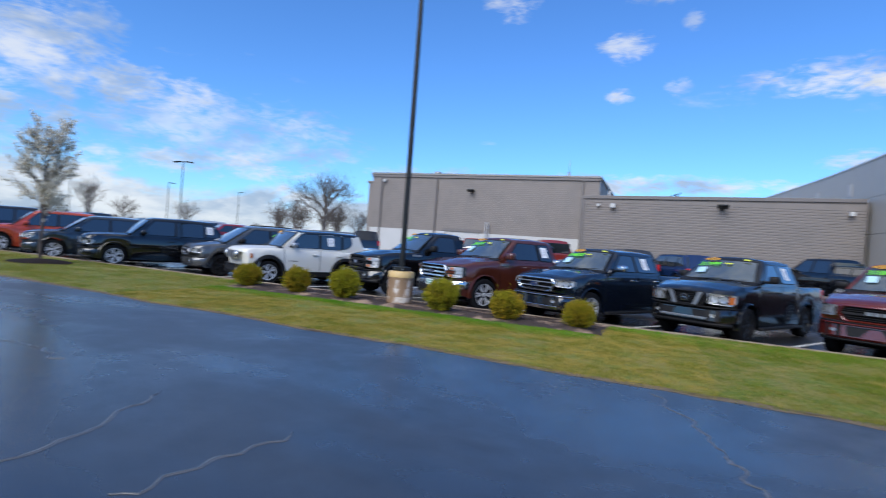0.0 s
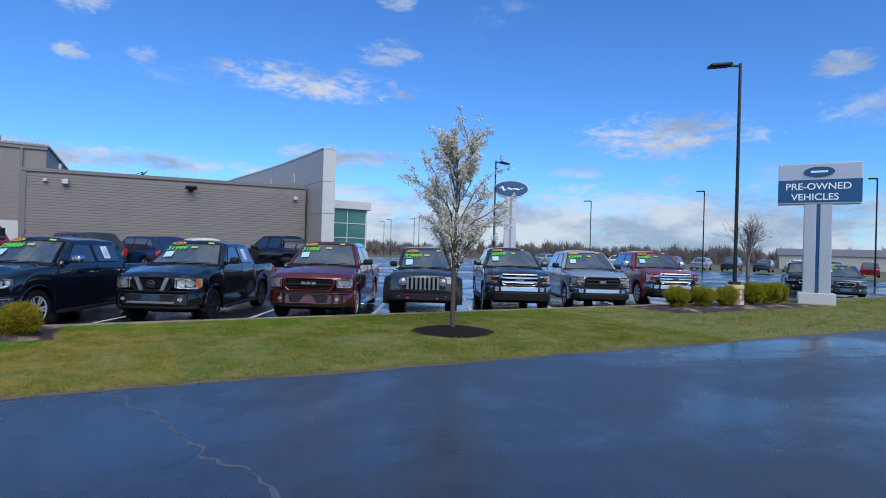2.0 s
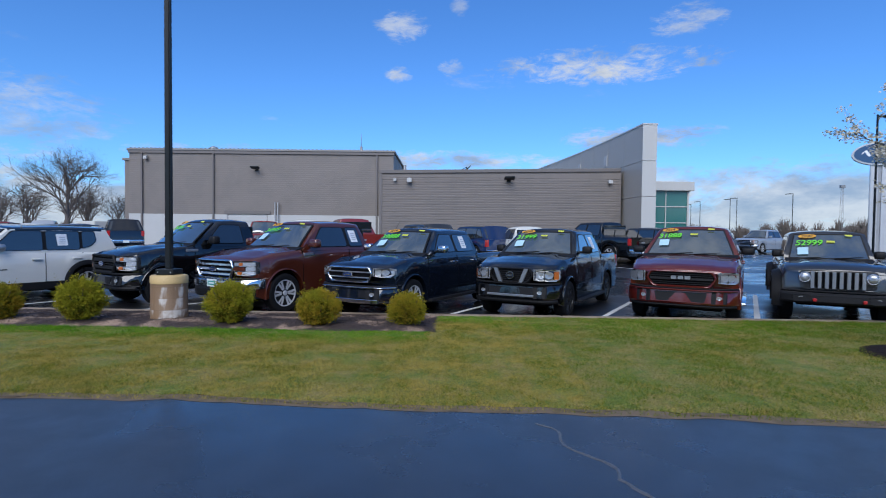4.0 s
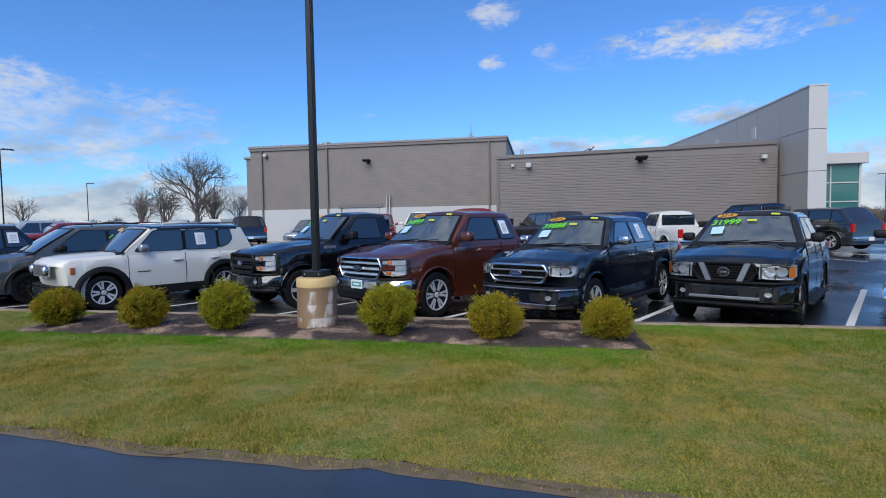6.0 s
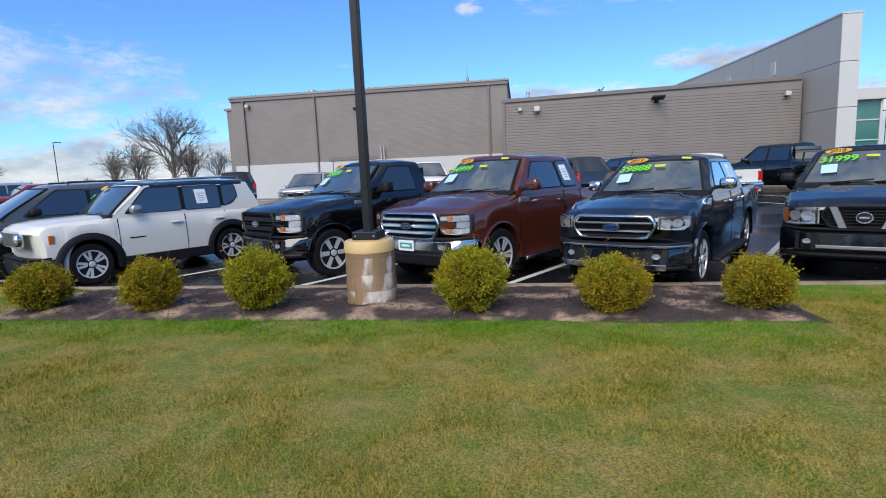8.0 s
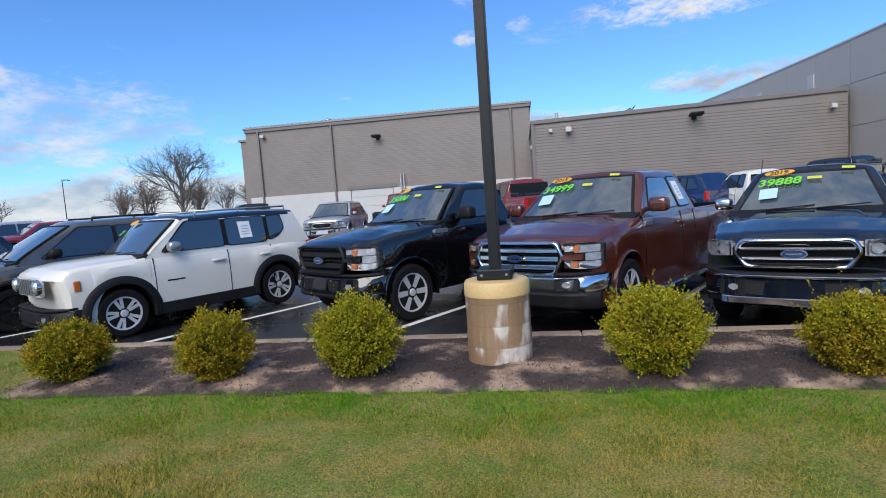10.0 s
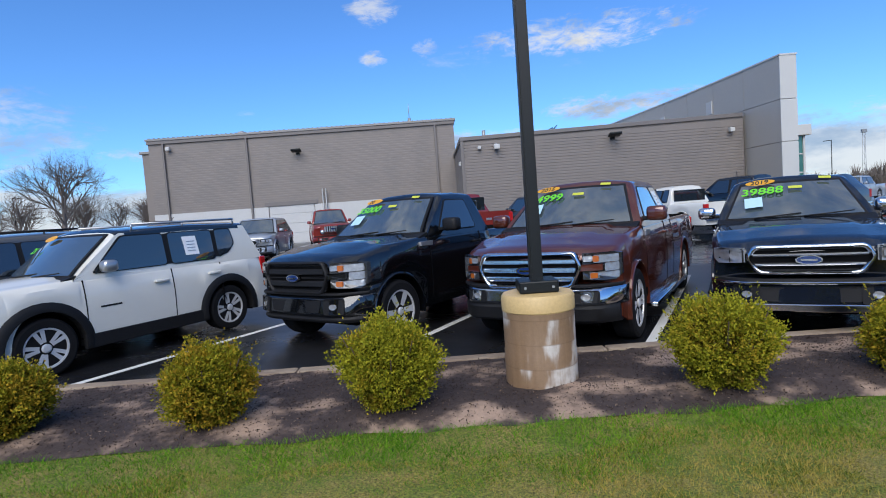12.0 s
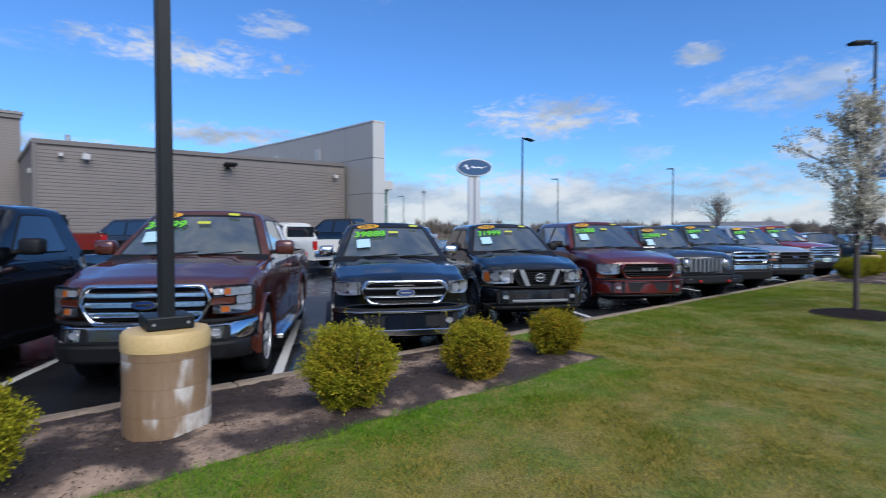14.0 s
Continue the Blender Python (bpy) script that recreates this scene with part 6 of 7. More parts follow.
# the pre-owned sign by the entrance
pre = empty("pylon_sign", pose(24.1, 9.5, fall(24.1), 0, 0, -62), "silver and blue pylon sign for pre-owned vehicles", "sign")
part("plinth", boxed(-0.62, 0.62, -0.45, 0.45, -0.1, 0.45, bevel=0.03), PANEL_EDGE, pre)
for s in (-1, 1):
    part("column", boxed(s * 0.26 - 0.20, s * 0.26 + 0.20, -0.22, 0.22, 0.45, 4.0, bevel=0.02), SIGN_SILVER, pre)
part("blue_stripe", boxed(-0.065, 0.065, -0.20, 0.20, 0.45, 4.0), SIGN_BLUE, pre)
part("cabinet", boxed(-1.36, 1.36, -0.24, 0.24, 3.98, 5.60, bevel=0.02), SIGN_SILVER, pre)
part("blue_panel", boxed(-1.37, 1.37, -0.26, -0.235, 4.05, 4.95), SIGN_BLUE, pre, "deep blue panel")
part("small_oval", raised(pre, oval(bmesh.new(), 0.50, 0.20, -0.29, -0.23), Matrix.Translation((0, 0, 5.26))), SIGN_BLUE, pre)
part("oval_mark", boxed(-0.28, 0.28, -0.30, -0.289, 5.22, 5.30, bevel=0.004), SIGN_WHITE, pre)
for text, z, x in (("PRE-OWNED", 4.56, -1.12), ("VEHICLES", 4.14, -0.92)):
    c = bpy.data.curves.new("lettering", "FONT")
    c.body, c.size, c.extrude, c.offset = text, 0.37, 0.006, 0.004
    c.materials.append(SIGN_WHITE)
    ob = new("lettering", c)
    ob.parent, ob.matrix_basis = pre, Matrix.Translation((x, -0.27, z)) @ pose(0, 0, 0, 90, 0, 0)

# sealed cracks in the drive
cracks = empty("sealed_cracks", Matrix(), "crooked sealed cracks across the wet asphalt drive", "crack", kind="structure")


def crack(p, q, width, bend, seed):
    bm = bmesh.new()
    k = 26
    prev = None
    d = (Vector(q) - Vector(p))
    nrm = Vector((-d.y, d.x)).normalized()
    for i in range(k + 1):
        t = i / k
        c = Vector(p) + d * t + nrm * (bend * math.sin(math.pi * t) + 0.14 * noise.noise((t * 5, seed, 0)) + 0.03 * noise.noise((t * 19, seed, 5)))
        w = width * (0.35 + 0.5 * abs(noise.noise((t * 9, seed, 3)))) * min(1, 6 * min(t, 1 - t) + 0.25)
        z = fall(c.x) - 0.018 + 0.004
        row = [bm.verts.new((*(c + nrm * w), z - 0.003)), bm.verts.new((*c, z + 0.003)), bm.verts.new((*(c - nrm * w), z - 0.003))]
        if prev:
            bm.faces.new((prev[1], row[1], row[0], prev[0])), bm.faces.new((prev[2], row[2], row[1], prev[1]))
        prev = row
    bmesh.ops.recalc_face_normals(bm, faces=bm.faces)
    part("crack", bm, SEALED, cracks)


for p, q, w, b, s in (((0.28, 5.3), (0.85, 3.7), 0.035, 0.05, 1), ((0.85, 3.7), (1.18, 2.75), 0.045, -0.06, 2), ((1.18, 2.75), (1.25, 0.2), 0.04, 0.12, 3), ((-3.6, 2.4), (-3.1, 0.6), 0.05, 0.12, 4),
                      ((-2.1, 2.25), (-2.3, 1.0), 0.05, 0.05, 5), ((-6.5, 2.75), (-5.2, 2.6), 0.035, 0.05, 6), ((6.5, 4.3), (13.0, 2.6), 0.03, 0.2, 7)):
    crack(p, q, w, b, s)


# ---------------------------------------------------------------- plants
LEAF = blades("yellow-green shrub leaves", (0.14, 0.155, 0.011), (0.40, 0.375, 0.027), (0.38, 0.27, 0.025), patch=3.0, lo=0.50, hi=0.72)
BRONZE_LEAF = blades("bronze-tinged shrub leaves", (0.14, 0.145, 0.011), (0.37, 0.33, 0.024), (0.40, 0.25, 0.024), patch=3.0, lo=0.44, hi=0.66)
# Darker leaf colour: the shade inside the shrubs is painted in here.
INNER_LEAF = blades("inner shrub leaves with painted shade", (0.05, 0.06, 0.006), (0.13, 0.135, 0.012), (0.14, 0.10, 0.012), patch=3.0)
TWIG = surface("brown twigs", (0.09, 0.06, 0.04), 0.85, vary=0.3, scale=30)
BARK = surface("grey-brown bark", (0.065, 0.05, 0.042), 0.85, vary=0.4, scale=10, grain=0.6, grain_scale=40)
BARE = surface("bare winter branches", (0.135, 0.112, 0.098), 0.9, vary=0.3, scale=3)
BLOSSOM = blades("white blossom", (0.50, 0.45, 0.36), (0.80, 0.76, 0.66), (0.34, 0.30, 0.12), patch=7.0, lo=0.52, hi=0.72)


def leaf_cloud(pts, normals, size, rng, aspect=0.55):
    """Vertices and faces of many small folded leaves."""
    n = len(pts)
    d = rng.normal(size=(n, 3)) * 0.75 + normals
    d /= np.linalg.norm(d, axis=1)[:, None]
    s = np.cross(d, rng.normal(size=(n, 3)))
    s /= np.linalg.norm(s, axis=1)[:, None]
    ln = size * rng.uniform(0.6, 1.3, n)[:, None]
    v = np.empty((n, 4, 3))
    v[:, 0], v[:, 2] = pts, pts + d * ln
    up = np.cross(s, d) * ln * 0.12
    v[:, 1], v[:, 3] = pts + d * ln * 0.5 + s * ln * aspect * 0.5 + up, pts + d * ln * 0.5 - s * ln * aspect * 0.5 + up
    return v.reshape(-1, 3), np.arange(4 * n).reshape(-1, 4)


def quads(name, verts, faces, material, parent=None, kind="", label=""):
    me = bpy.data.meshes.new(name)
    me.vertices.add(len(verts))
    me.vertices.foreach_set("co", np.asarray(verts, dtype=np.float32).ravel())
    k = faces.shape[1]
    me.loops.add(faces.size)
    me.loops.foreach_set("vertex_index", faces.astype(np.int32).ravel())
    me.polygons.add(len(faces))
    me.polygons.foreach_set("loop_start", np.arange(0, faces.size, k, dtype=np.int32))
    me.update(calc_edges=True)
    me.materials.append(material)
    ob = new(name, me)
    if parent is not None:
        ob.parent = parent
    if kind or label:
        tagged(ob, label, kind=kind)
    return ob


def shrub(x, y, wide, tall, seed, label, leaf=None):
    """A clipped globe shrub: short stems, thousands of small leaves in uneven tufts, stray shoots."""
    rng = np.random.default_rng(seed)
    ob = empty("shrub", pose(x, y, fall(x) + 0.05), label, "shrub", "shrubs in the mulch bed")
    bm = bmesh.new()
    for _ in range(26):
        a, r = rng.uniform(0, 2 * math.pi), rng.uniform(0.2, 0.42) * wide
        tube(bm, (0.05 * math.cos(a), 0.05 * math.sin(a), -0.02), (r * math.cos(a), r * math.sin(a), tall * rng.uniform(0.35, 0.85)), 0.011, 0.004, 5, cap=False)
    tagged(part("stem", bm, TWIG, ob), kind="stuff")
    wide, tall = wide * 0.77, tall * 0.84
    tufts = 640
    u = rng.normal(size=(tufts, 3))
    u /= np.linalg.norm(u, axis=1)[:, None]
    lump = np.array([0.40 * noise.noise(Vector(q * 1.7) + Vector((seed, 0, 0))) + 0.22 * noise.noise(Vector(q * 5.5) + Vector((0, seed, 0))) for q in u])
    rad = (1.0 + lump) * (1.0 - 0.22 * rng.uniform(0, 1, tufts) ** 2)
    low = np.clip(-u[:, 2], 0, 1)
    c = np.stack([u[:, 0] * rad * wide / 2 * (1 - 0.25 * low), u[:, 1] * rad * wide / 2 * (1 - 0.25 * low), tall * 0.50 + u[:, 2] * rad * tall * 0.50], axis=1)
    per = 42
    grow = u * 0.75 + np.array([0, 0, 0.6]) + rng.normal(size=(tufts, 3)) * 0.25
    t = rng.uniform(-0.9, 1.0, (tufts, per, 1))
    p = (c[:, None, :] + grow[:, None, :] * t * 0.055 + rng.normal(size=(tufts, per, 3)) * (0.022 * (1.15 - 0.5 * t))).reshape(-1, 3)
    nrm = np.repeat(grow, per, axis=0)
    keep = p[:, 2] > 0.02
    v, f = leaf_cloud(p[keep], nrm[keep], 0.0215, rng, 0.6)
    # Inner leaves, coloured dark to imitate shade between the tufts.
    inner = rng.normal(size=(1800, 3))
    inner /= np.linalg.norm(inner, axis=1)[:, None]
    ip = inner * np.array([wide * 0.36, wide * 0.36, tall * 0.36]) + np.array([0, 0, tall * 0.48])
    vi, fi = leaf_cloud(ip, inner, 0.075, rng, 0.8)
    quads("inner_leaves", vi, fi, INNER_LEAF, ob, kind="stuff", label="inner leaves coloured dark for the shade inside the shrub")
    shoots_v, shoots_n = [], []
    for _ in range(240):
        d = rng.normal(size=3)
        d[2] = abs(d[2]) * 1.0 + 0.05
        d /= np.linalg.norm(d)
        root = np.array([d[0] * wide * 0.46, d[1] * wide * 0.46, tall * 0.5 + d[2] * tall * 0.46])
        ln = rng.uniform(0.03, 0.10) if rng.uniform() < 0.96 else rng.uniform(0.14, 0.26)
        for t in np.linspace(0, 1, 16):
            shoots_v.append(root + (d * 0.7 + np.array([0, 0, 0.5])) * ln * t + rng.normal(size=3) * 0.008)
            shoots_n.append(d)
    v2, f2 = leaf_cloud(np.array(shoots_v), np.array(shoots_n), 0.022, rng)
    quads("leaves", np.vstack([v, v2]), np.vstack([f, f2 + len(v)]), leaf or LEAF, ob, kind="stuff", label="yellow-green leaves tinged with bronze")
    return ob


BUSH = "round clipped yellow-green shrub growing in the mulch bed"
for i, (x, y, w, t, bronze) in enumerate(((-9.20, 9.55, 0.76, 0.57, True), (-7.68, 9.52, 0.72, 0.60, True), (-6.38, 9.55, 0.80, 0.71, False), (-3.92, 9.5, 0.86, 0.71, False), (-2.5, 9.45, 0.79, 0.58, True), (-1.07, 9.55, 0.66, 0.54, True))):
    shrub(x, y, w, t, 11 + i, "small bronze-tinged round shrub growing in the mulch bed" if bronze else BUSH, BRONZE_LEAF if bronze else LEAF)
for i, (x, y, w, t) in enumerate(((16.0, 9.95, 0.95, 0.72), (17.3, 9.9, 0.95, 0.72), (18.4, 9.75, 0.95, 0.70), (20.3, 9.9, 1.0, 0.85), (21.4, 9.9, 1.0, 0.85), (22.4, 10.1, 1.0, 0.85))):
    shrub(x, y, w, t, 31 + i, "dull green round shrub beside the lamp post")


def limbs(bm, p, d, length, r, level, rng, tips, split, spread_, droop=0.0, sides=6, segs=3):
    """A limb that bends and divides; collects the points near its ends."""
    pts = [Vector(p)]
    d = Vector(d).normalized()
    for i in range(segs):
        d = (d + Vector(rng.normal(size=3)) * 0.13 + Vector((0, 0, 0.06 - droop))).normalized()
        q = pts[-1] + d * length / segs
        tube(bm, pts[-1], q, r * (1 - 0.45 * i / segs), r * (1 - 0.45 * (i + 1) / segs), sides if level < 2 else 4 if level < 3 else 3, cap=False)
        pts.append(q)
        if level >= split[1] - 2:
            tips.append((q.copy(), d.copy()))
    if level >= split[1]:
        return
    for k in range(split[0] + (1 if level == 0 else 0)):
        t = rng.uniform(0.35, 1.0)
        i = min(segs - 1, int(t * segs))
        base = pts[i].lerp(pts[i + 1], t * segs - i)
        side = d.cross(Vector(rng.normal(size=3))).normalized()
        nd = (d + side * spread_ * rng.uniform(0.6, 1.2)).normalized()
        limbs(bm, base, nd, length * rng.uniform(0.55, 0.80), r * 0.50, level + 1, rng, tips, split, spread_, droop, sides, segs)


def pear_tree(x, y, height, width, seed, label):
    """A young street pear in blossom: slim trunk, upswept limbs, small clusters of white flowers with gaps between."""
    rng = np.random.default_rng(seed)
    ob = empty("flowering_tree", pose(x, y, fall(x)), label, "tree", "flowering trees")
    bm = bmesh.new()
    tube(bm, (0, 0, -0.1), (0.0, 0.02, height * 0.30), 0.055, 0.045, 10, cap=False)
    tube(bm, (0, 0.02, height * 0.30), (0.03, 0.0, height * 0.66), 0.045, 0.026, 8, cap=False)
    tube(bm, (0.03, 0, height * 0.66), (0.0, 0.0, height * 0.97), 0.026, 0.006, 6, cap=False)
    part("trunk", bm, BARK, ob)
    tips = []
    bm = bmesh.new()
    for i in range(30):
        z = height * (0.26 + 0.62 * i / 30)
        a = i * 2.4 + rng.uniform(-0.3, 0.3)
        k = 1 - 0.50 * max(0.0, (z / height - 0.46) / 0.54) if z > height * 0.46 else 0.80
        lean = 0.54
        ln = width * 0.40 * k * rng.uniform(0.75, 1.15)
        limbs(bm, (0.01, 0.01, z), (math.cos(a) * lean, math.sin(a) * lean, 0.75), ln, 0.016, 1, rng, tips, (3, 3), 0.55, sides=5)
    part("branchwork", bm, BARK, ob)
    pts, nrm = [], []
    for q, d in tips:
        if rng.uniform() < 0.68:
            for _ in range(int(rng.integers(14, 30))):
                o = Vector(rng.normal(size=3)) * 0.030
                pts.append(q + o), nrm.append(o.normalized() + d * 0.3)
    v, f = leaf_cloud(np.array(pts), np.array(nrm), 0.038, rng, aspect=0.95)
    quads("blossom", v, f, BLOSSOM, ob, kind="stuff", label="clusters of white blossom")
    return ob


pear_tree(6.09, 7.98, 3.98, 2.15, 5, "young pear tree in white blossom in a mulch ring")
pear_tree(-16.8, 9.2, 3.95, 2.3, 8, "slender blossoming tree standing on the lawn strip")
for x, y, r in ((6.06, 7.93, 0.78), (-16.8, 9.2, 0.85)):
    bm = bmesh.new()
    rings = []
    for i in range(9):
        k = i / 8
        ring = []
        for j in range(36):
            a = 2 * math.pi * j / 36
            rr = r * k * (1 + 0.10 * noise.noise((math.cos(a) * 1.5, math.sin(a) * 1.5, x)))
            ring.append(bm.verts.new((x + rr * math.cos(a) * 1.12, y + rr * math.sin(a), fall(x) + 0.006 + 0.085 * (1 - k ** 2) + 0.02 * noise.noise((rr * 14 * math.cos(a), rr * 14 * math.sin(a), 1)) * (1 - k))))
        rings.append(ring)
    for p, q in zip(rings, rings[1:]):
        for j in range(36):
            bm.faces.new((p[j], q[j], q[(j + 1) % 36], p[(j + 1) % 36]))
    bmesh.ops.remove_doubles(bm, verts=bm.verts, dist=1e-5)
    tagged(part("mulch_ring", bm, DARK_MULCH, smooth=80), "dark wet mulch ring round a young tree", "mulch", kind="structure")


def bare_tree(x, y, height, seed, spread_=0.75, width=1.0, label="tall bare winter tree beyond the lot", deep=5):
    """A leafless broad-crowned tree of fine branching."""
    rng = np.random.default_rng(seed)
    ob = empty("bare_tree", pose(x, y, -0.6), label, "tree", "bare trees")
    bm, tips = bmesh.new(), []
    tube(bm, (0, 0, 0), (0, 0, height * 0.22), height * 0.030, height * 0.024, 8, cap=False)
    part("trunk", bm, BARE, ob)
    bm = bmesh.new()
    tube(bm, (0, 0, height * 0.2), (0.1, 0.05, height * 0.62), height * 0.020, height * 0.007, 6, cap=False)
    for i in range(12):
        a = i * 2.4
        limbs(bm, (0.02 * i, 0, height * (0.20 + 0.035 * i)), (math.cos(a) * spread_ * width, math.sin(a) * spread_ * width, 1.05), height * (0.34 - 0.014 * i), height * 0.0085, 0, rng, tips, (3, deep - 1), 0.75, sides=5)
    part("branchwork", bm, BARE, ob)
    return ob


bare_tree(-55.0, 78.0, 15.2, 3, 0.72, 1.0, deep=6)
for i, (x, y, h) in enumerate(((-64, 82, 10.5), (-70, 84, 9.5), (-60, 90, 10.0), (-51, 92, 9.5), (-47, 96, 11.0), (-45, 91, 7.5), (-53, 100, 9), (-86, 57, 10.0), (-95, 70, 8.0), (-99, 88, 9.0), (-52, 85, 8.5), (-50, 89, 9.0), (-57, 85, 9.0), (-61, 87, 9.5), (-67, 87, 9.0), (-48, 87, 8.0), (-46, 85, 7.5), (-73, 88, 8.0))):
    bare_tree(x, y, h, 40 + i, 0.6, deep=4, label="bare winter tree among others beyond the lot")
bare_tree(52.0, 28.0, 7.0, 77, 0.35, 0.6, deep=4, label="slender bare young tree beyond the lot")


def far_wood(name, az0, az1, dist, height, count, seed, label):
    """A far belt of bare trees: thin tapering stems and twigs without number."""
    rng = np.random.default_rng(seed)
    V, F = [], []
    for _ in range(count):
        a = radians(rng.uniform(az0, az1))
        dd = dist * rng.uniform(0.92, 1.2)
        cx, cy = dd * math.sin(a), dd * math.cos(a)
        h = height * rng.uniform(0.5, 1.12) * (0.8 + 0.35 * noise.noise((cx * 0.03, cy * 0.03, seed)))
        k = 60
        r, th = np.sqrt(rng.uniform(0, 1, k)), rng.uniform(0, 2 * math.pi, k)
        tip = np.stack([cx + r * np.cos(th) * h * 0.36, cy + r * np.sin(th) * h * 0.36, -0.6 + h * (0.42 + 0.58 * np.sqrt(1 - r * r * 0.9) * rng.uniform(0.55, 1.0, k))], axis=1)
        root = np.stack([np.full(k, cx) + (tip[:, 0] - cx) * 0.35, np.full(k, cy) + (tip[:, 1] - cy) * 0.35, tip[:, 2] * rng.uniform(0.25, 0.75, k)], axis=1)
        wv = np.stack([np.full(k, math.cos(a)), np.full(k, -math.sin(a)), np.zeros(k)], axis=1) * rng.uniform(0.05, 0.14, k)[:, None] * dist / 160
        root[0], tip[0], wv[0] = (cx, cy, -0.6), (cx, cy, h * 0.8), wv[0] * 2.2
        out = tip - root
        tri = np.stack([root - wv, root + wv, root + out], axis=1).reshape(-1, 3)
        F.append(np.arange(3 * k).reshape(-1, 3) + sum(len(q) for q in V))
        V.append(tri)
    ob = quads(name, np.vstack(V), np.vstack(F), BARE)
    return tagged(ob, label, "trees", kind="stuff")


far_wood("far_wood", 15, 95, 190, 8.2, 800, 1, "belt of bare brown trees on the horizon")
# Never in view: added to cut low sky out of the cars' reflections.
far_wood("far_wood", 100, 260, 62, 10.5, 900, 3, "unseen belt of bare trees behind the view, added to darken car reflections")
far_wood("far_wood", -95, -22, 210, 7.0, 420, 2, "thin belt of bare trees on the horizon")
SCRUB = surface("brown scrub", (0.085, 0.065, 0.048), 0.95, vary=0.6, scale=0.3, grain=0.8, grain_scale=3)
bm = bmesh.new()
prev = None
# The arc behind the view is unseen, added as a dark band for reflections.
for i in range(900):
    a = radians(14 + 255 * i / 899)
    hh = 2.6 + 2.4 * abs(noise.noise((i * 0.11, 0, 0))) + 1.3 * noise.noise((i * 0.7, 2, 0))
    c = [bm.verts.new((dd * math.sin(a), dd * math.cos(a), z)) for dd, z in ((200, -0.6), (206, hh), (214, hh * 0.9), (222, -0.6))]
    if prev:
        for k in range(3):
            bm.faces.new((prev[k], c[k], c[k + 1], prev[k + 1]))
    prev = c
bmesh.ops.recalc_face_normals(bm, faces=bm.faces)
tagged(part("far_scrub", bm, SCRUB), "low brown scrub below the far trees, carried on unseen behind the view", "scrub", kind="stuff")

# grass
def grass(name, x0, x1, y0f, y1f, per_m2, height, material, seed, label):
    """Blades of grass, thinner and shorter where the ground is bare."""
    rng = np.random.default_rng(seed)
    ymin, ymax = min(y0f(t) for t in np.linspace(x0, x1, 60)) - 0.1, max(y1f(t) for t in np.linspace(x0, x1, 60)) + 0.05
    n = int((x1 - x0) * (ymax - ymin) * per_m2)
    xs, ys = rng.uniform(x0, x1, n), rng.uniform(ymin, ymax, n)
    e0, e1 = np.interp(xs, np.linspace(x0, x1, 160), [y0f(t) for t in np.linspace(x0, x1, 160)]), np.interp(xs, np.linspace(x0, x1, 60), [y1f(t) for t in np.linspace(x0, x1, 60)])
    gx, gy = np.linspace(x0, x1, 140), np.linspace(ymin, ymax, 70)
    table = np.array([[0.62 * noise.noise((a * 0.9, b * 0.9, 9)) + 0.45 * noise.noise((a * 3.7, b * 3.7, 4)) for b in gy] for a in gx])
    patch = table[np.clip(((xs - x0) / (x1 - x0) * 139).astype(int), 0, 139), np.clip(((ys - ymin) / (ymax - ymin) * 69).astype(int), 0, 69)]
    edge = np.clip((ys - e0) / 0.22, 0, 1)
    ok = (ys > e0 - 0.02) & (ys < e1) & (rng.uniform(0, 1, n) < np.clip(0.80 + 0.6 * patch, 0.40, 1) * (0.35 + 0.65 * edge))
    for cx, cy, r in ((6.06, 7.93, 0.72), (-16.8, 9.2, 0.8)):
        ok &= (xs - cx) ** 2 + (ys - cy) ** 2 > r * r
    xs, ys, patch, edge = xs[ok], ys[ok], patch[ok], edge[ok]
    n = len(xs)
    h = height * rng.uniform(0.45, 1.25, n) * np.clip(0.85 + 0.8 * patch, 0.4, 1.7) * (0.5 + 0.5 * edge)
    a, lean = rng.uniform(0, 2 * math.pi, n), rng.uniform(0.4, 2.0, n)
    zs = -0.005 * (np.clip(xs, -40, 40) + 5.0)
    wdt = rng.uniform(0.0018, 0.0042, n) * (1 if height < 0.08 else 1.1) * (1 + 0.9 * (per_m2 < 900))
    b = rng.uniform(0, 2 * math.pi, n)
    v = np.empty((n, 3, 3))
    v[:, 0] = np.stack([xs - wdt * np.cos(b), ys - wdt * np.sin(b), zs - 0.012], 1)
    v[:, 1] = np.stack([xs + wdt * np.cos(b), ys + wdt * np.sin(b), zs - 0.012], 1)
    v[:, 2] = np.stack([xs + h * lean * np.cos(a), ys + h * lean * np.sin(a), zs + h], 1)
    ob = quads(name, v.reshape(-1, 3), np.arange(3 * n).reshape(-1, 3), material)
    return tagged(ob, label, "grass", kind="stuff")


def bed_edge(x):
    inside = BED_X0 + 0.1 < x < BED_X1 - 0.1
    return (BED_Y + 0.04 if inside else KERB_Y - 0.02) + 0.05 * noise.noise((x * 4, 1, 1))


def lush_edge(x):
    return bed_edge(x) - 0.42 + 0.35 * noise.noise((x * 0.8, 5, 1)) + 0.22 * noise.noise((x * 3.1, 8, 1))


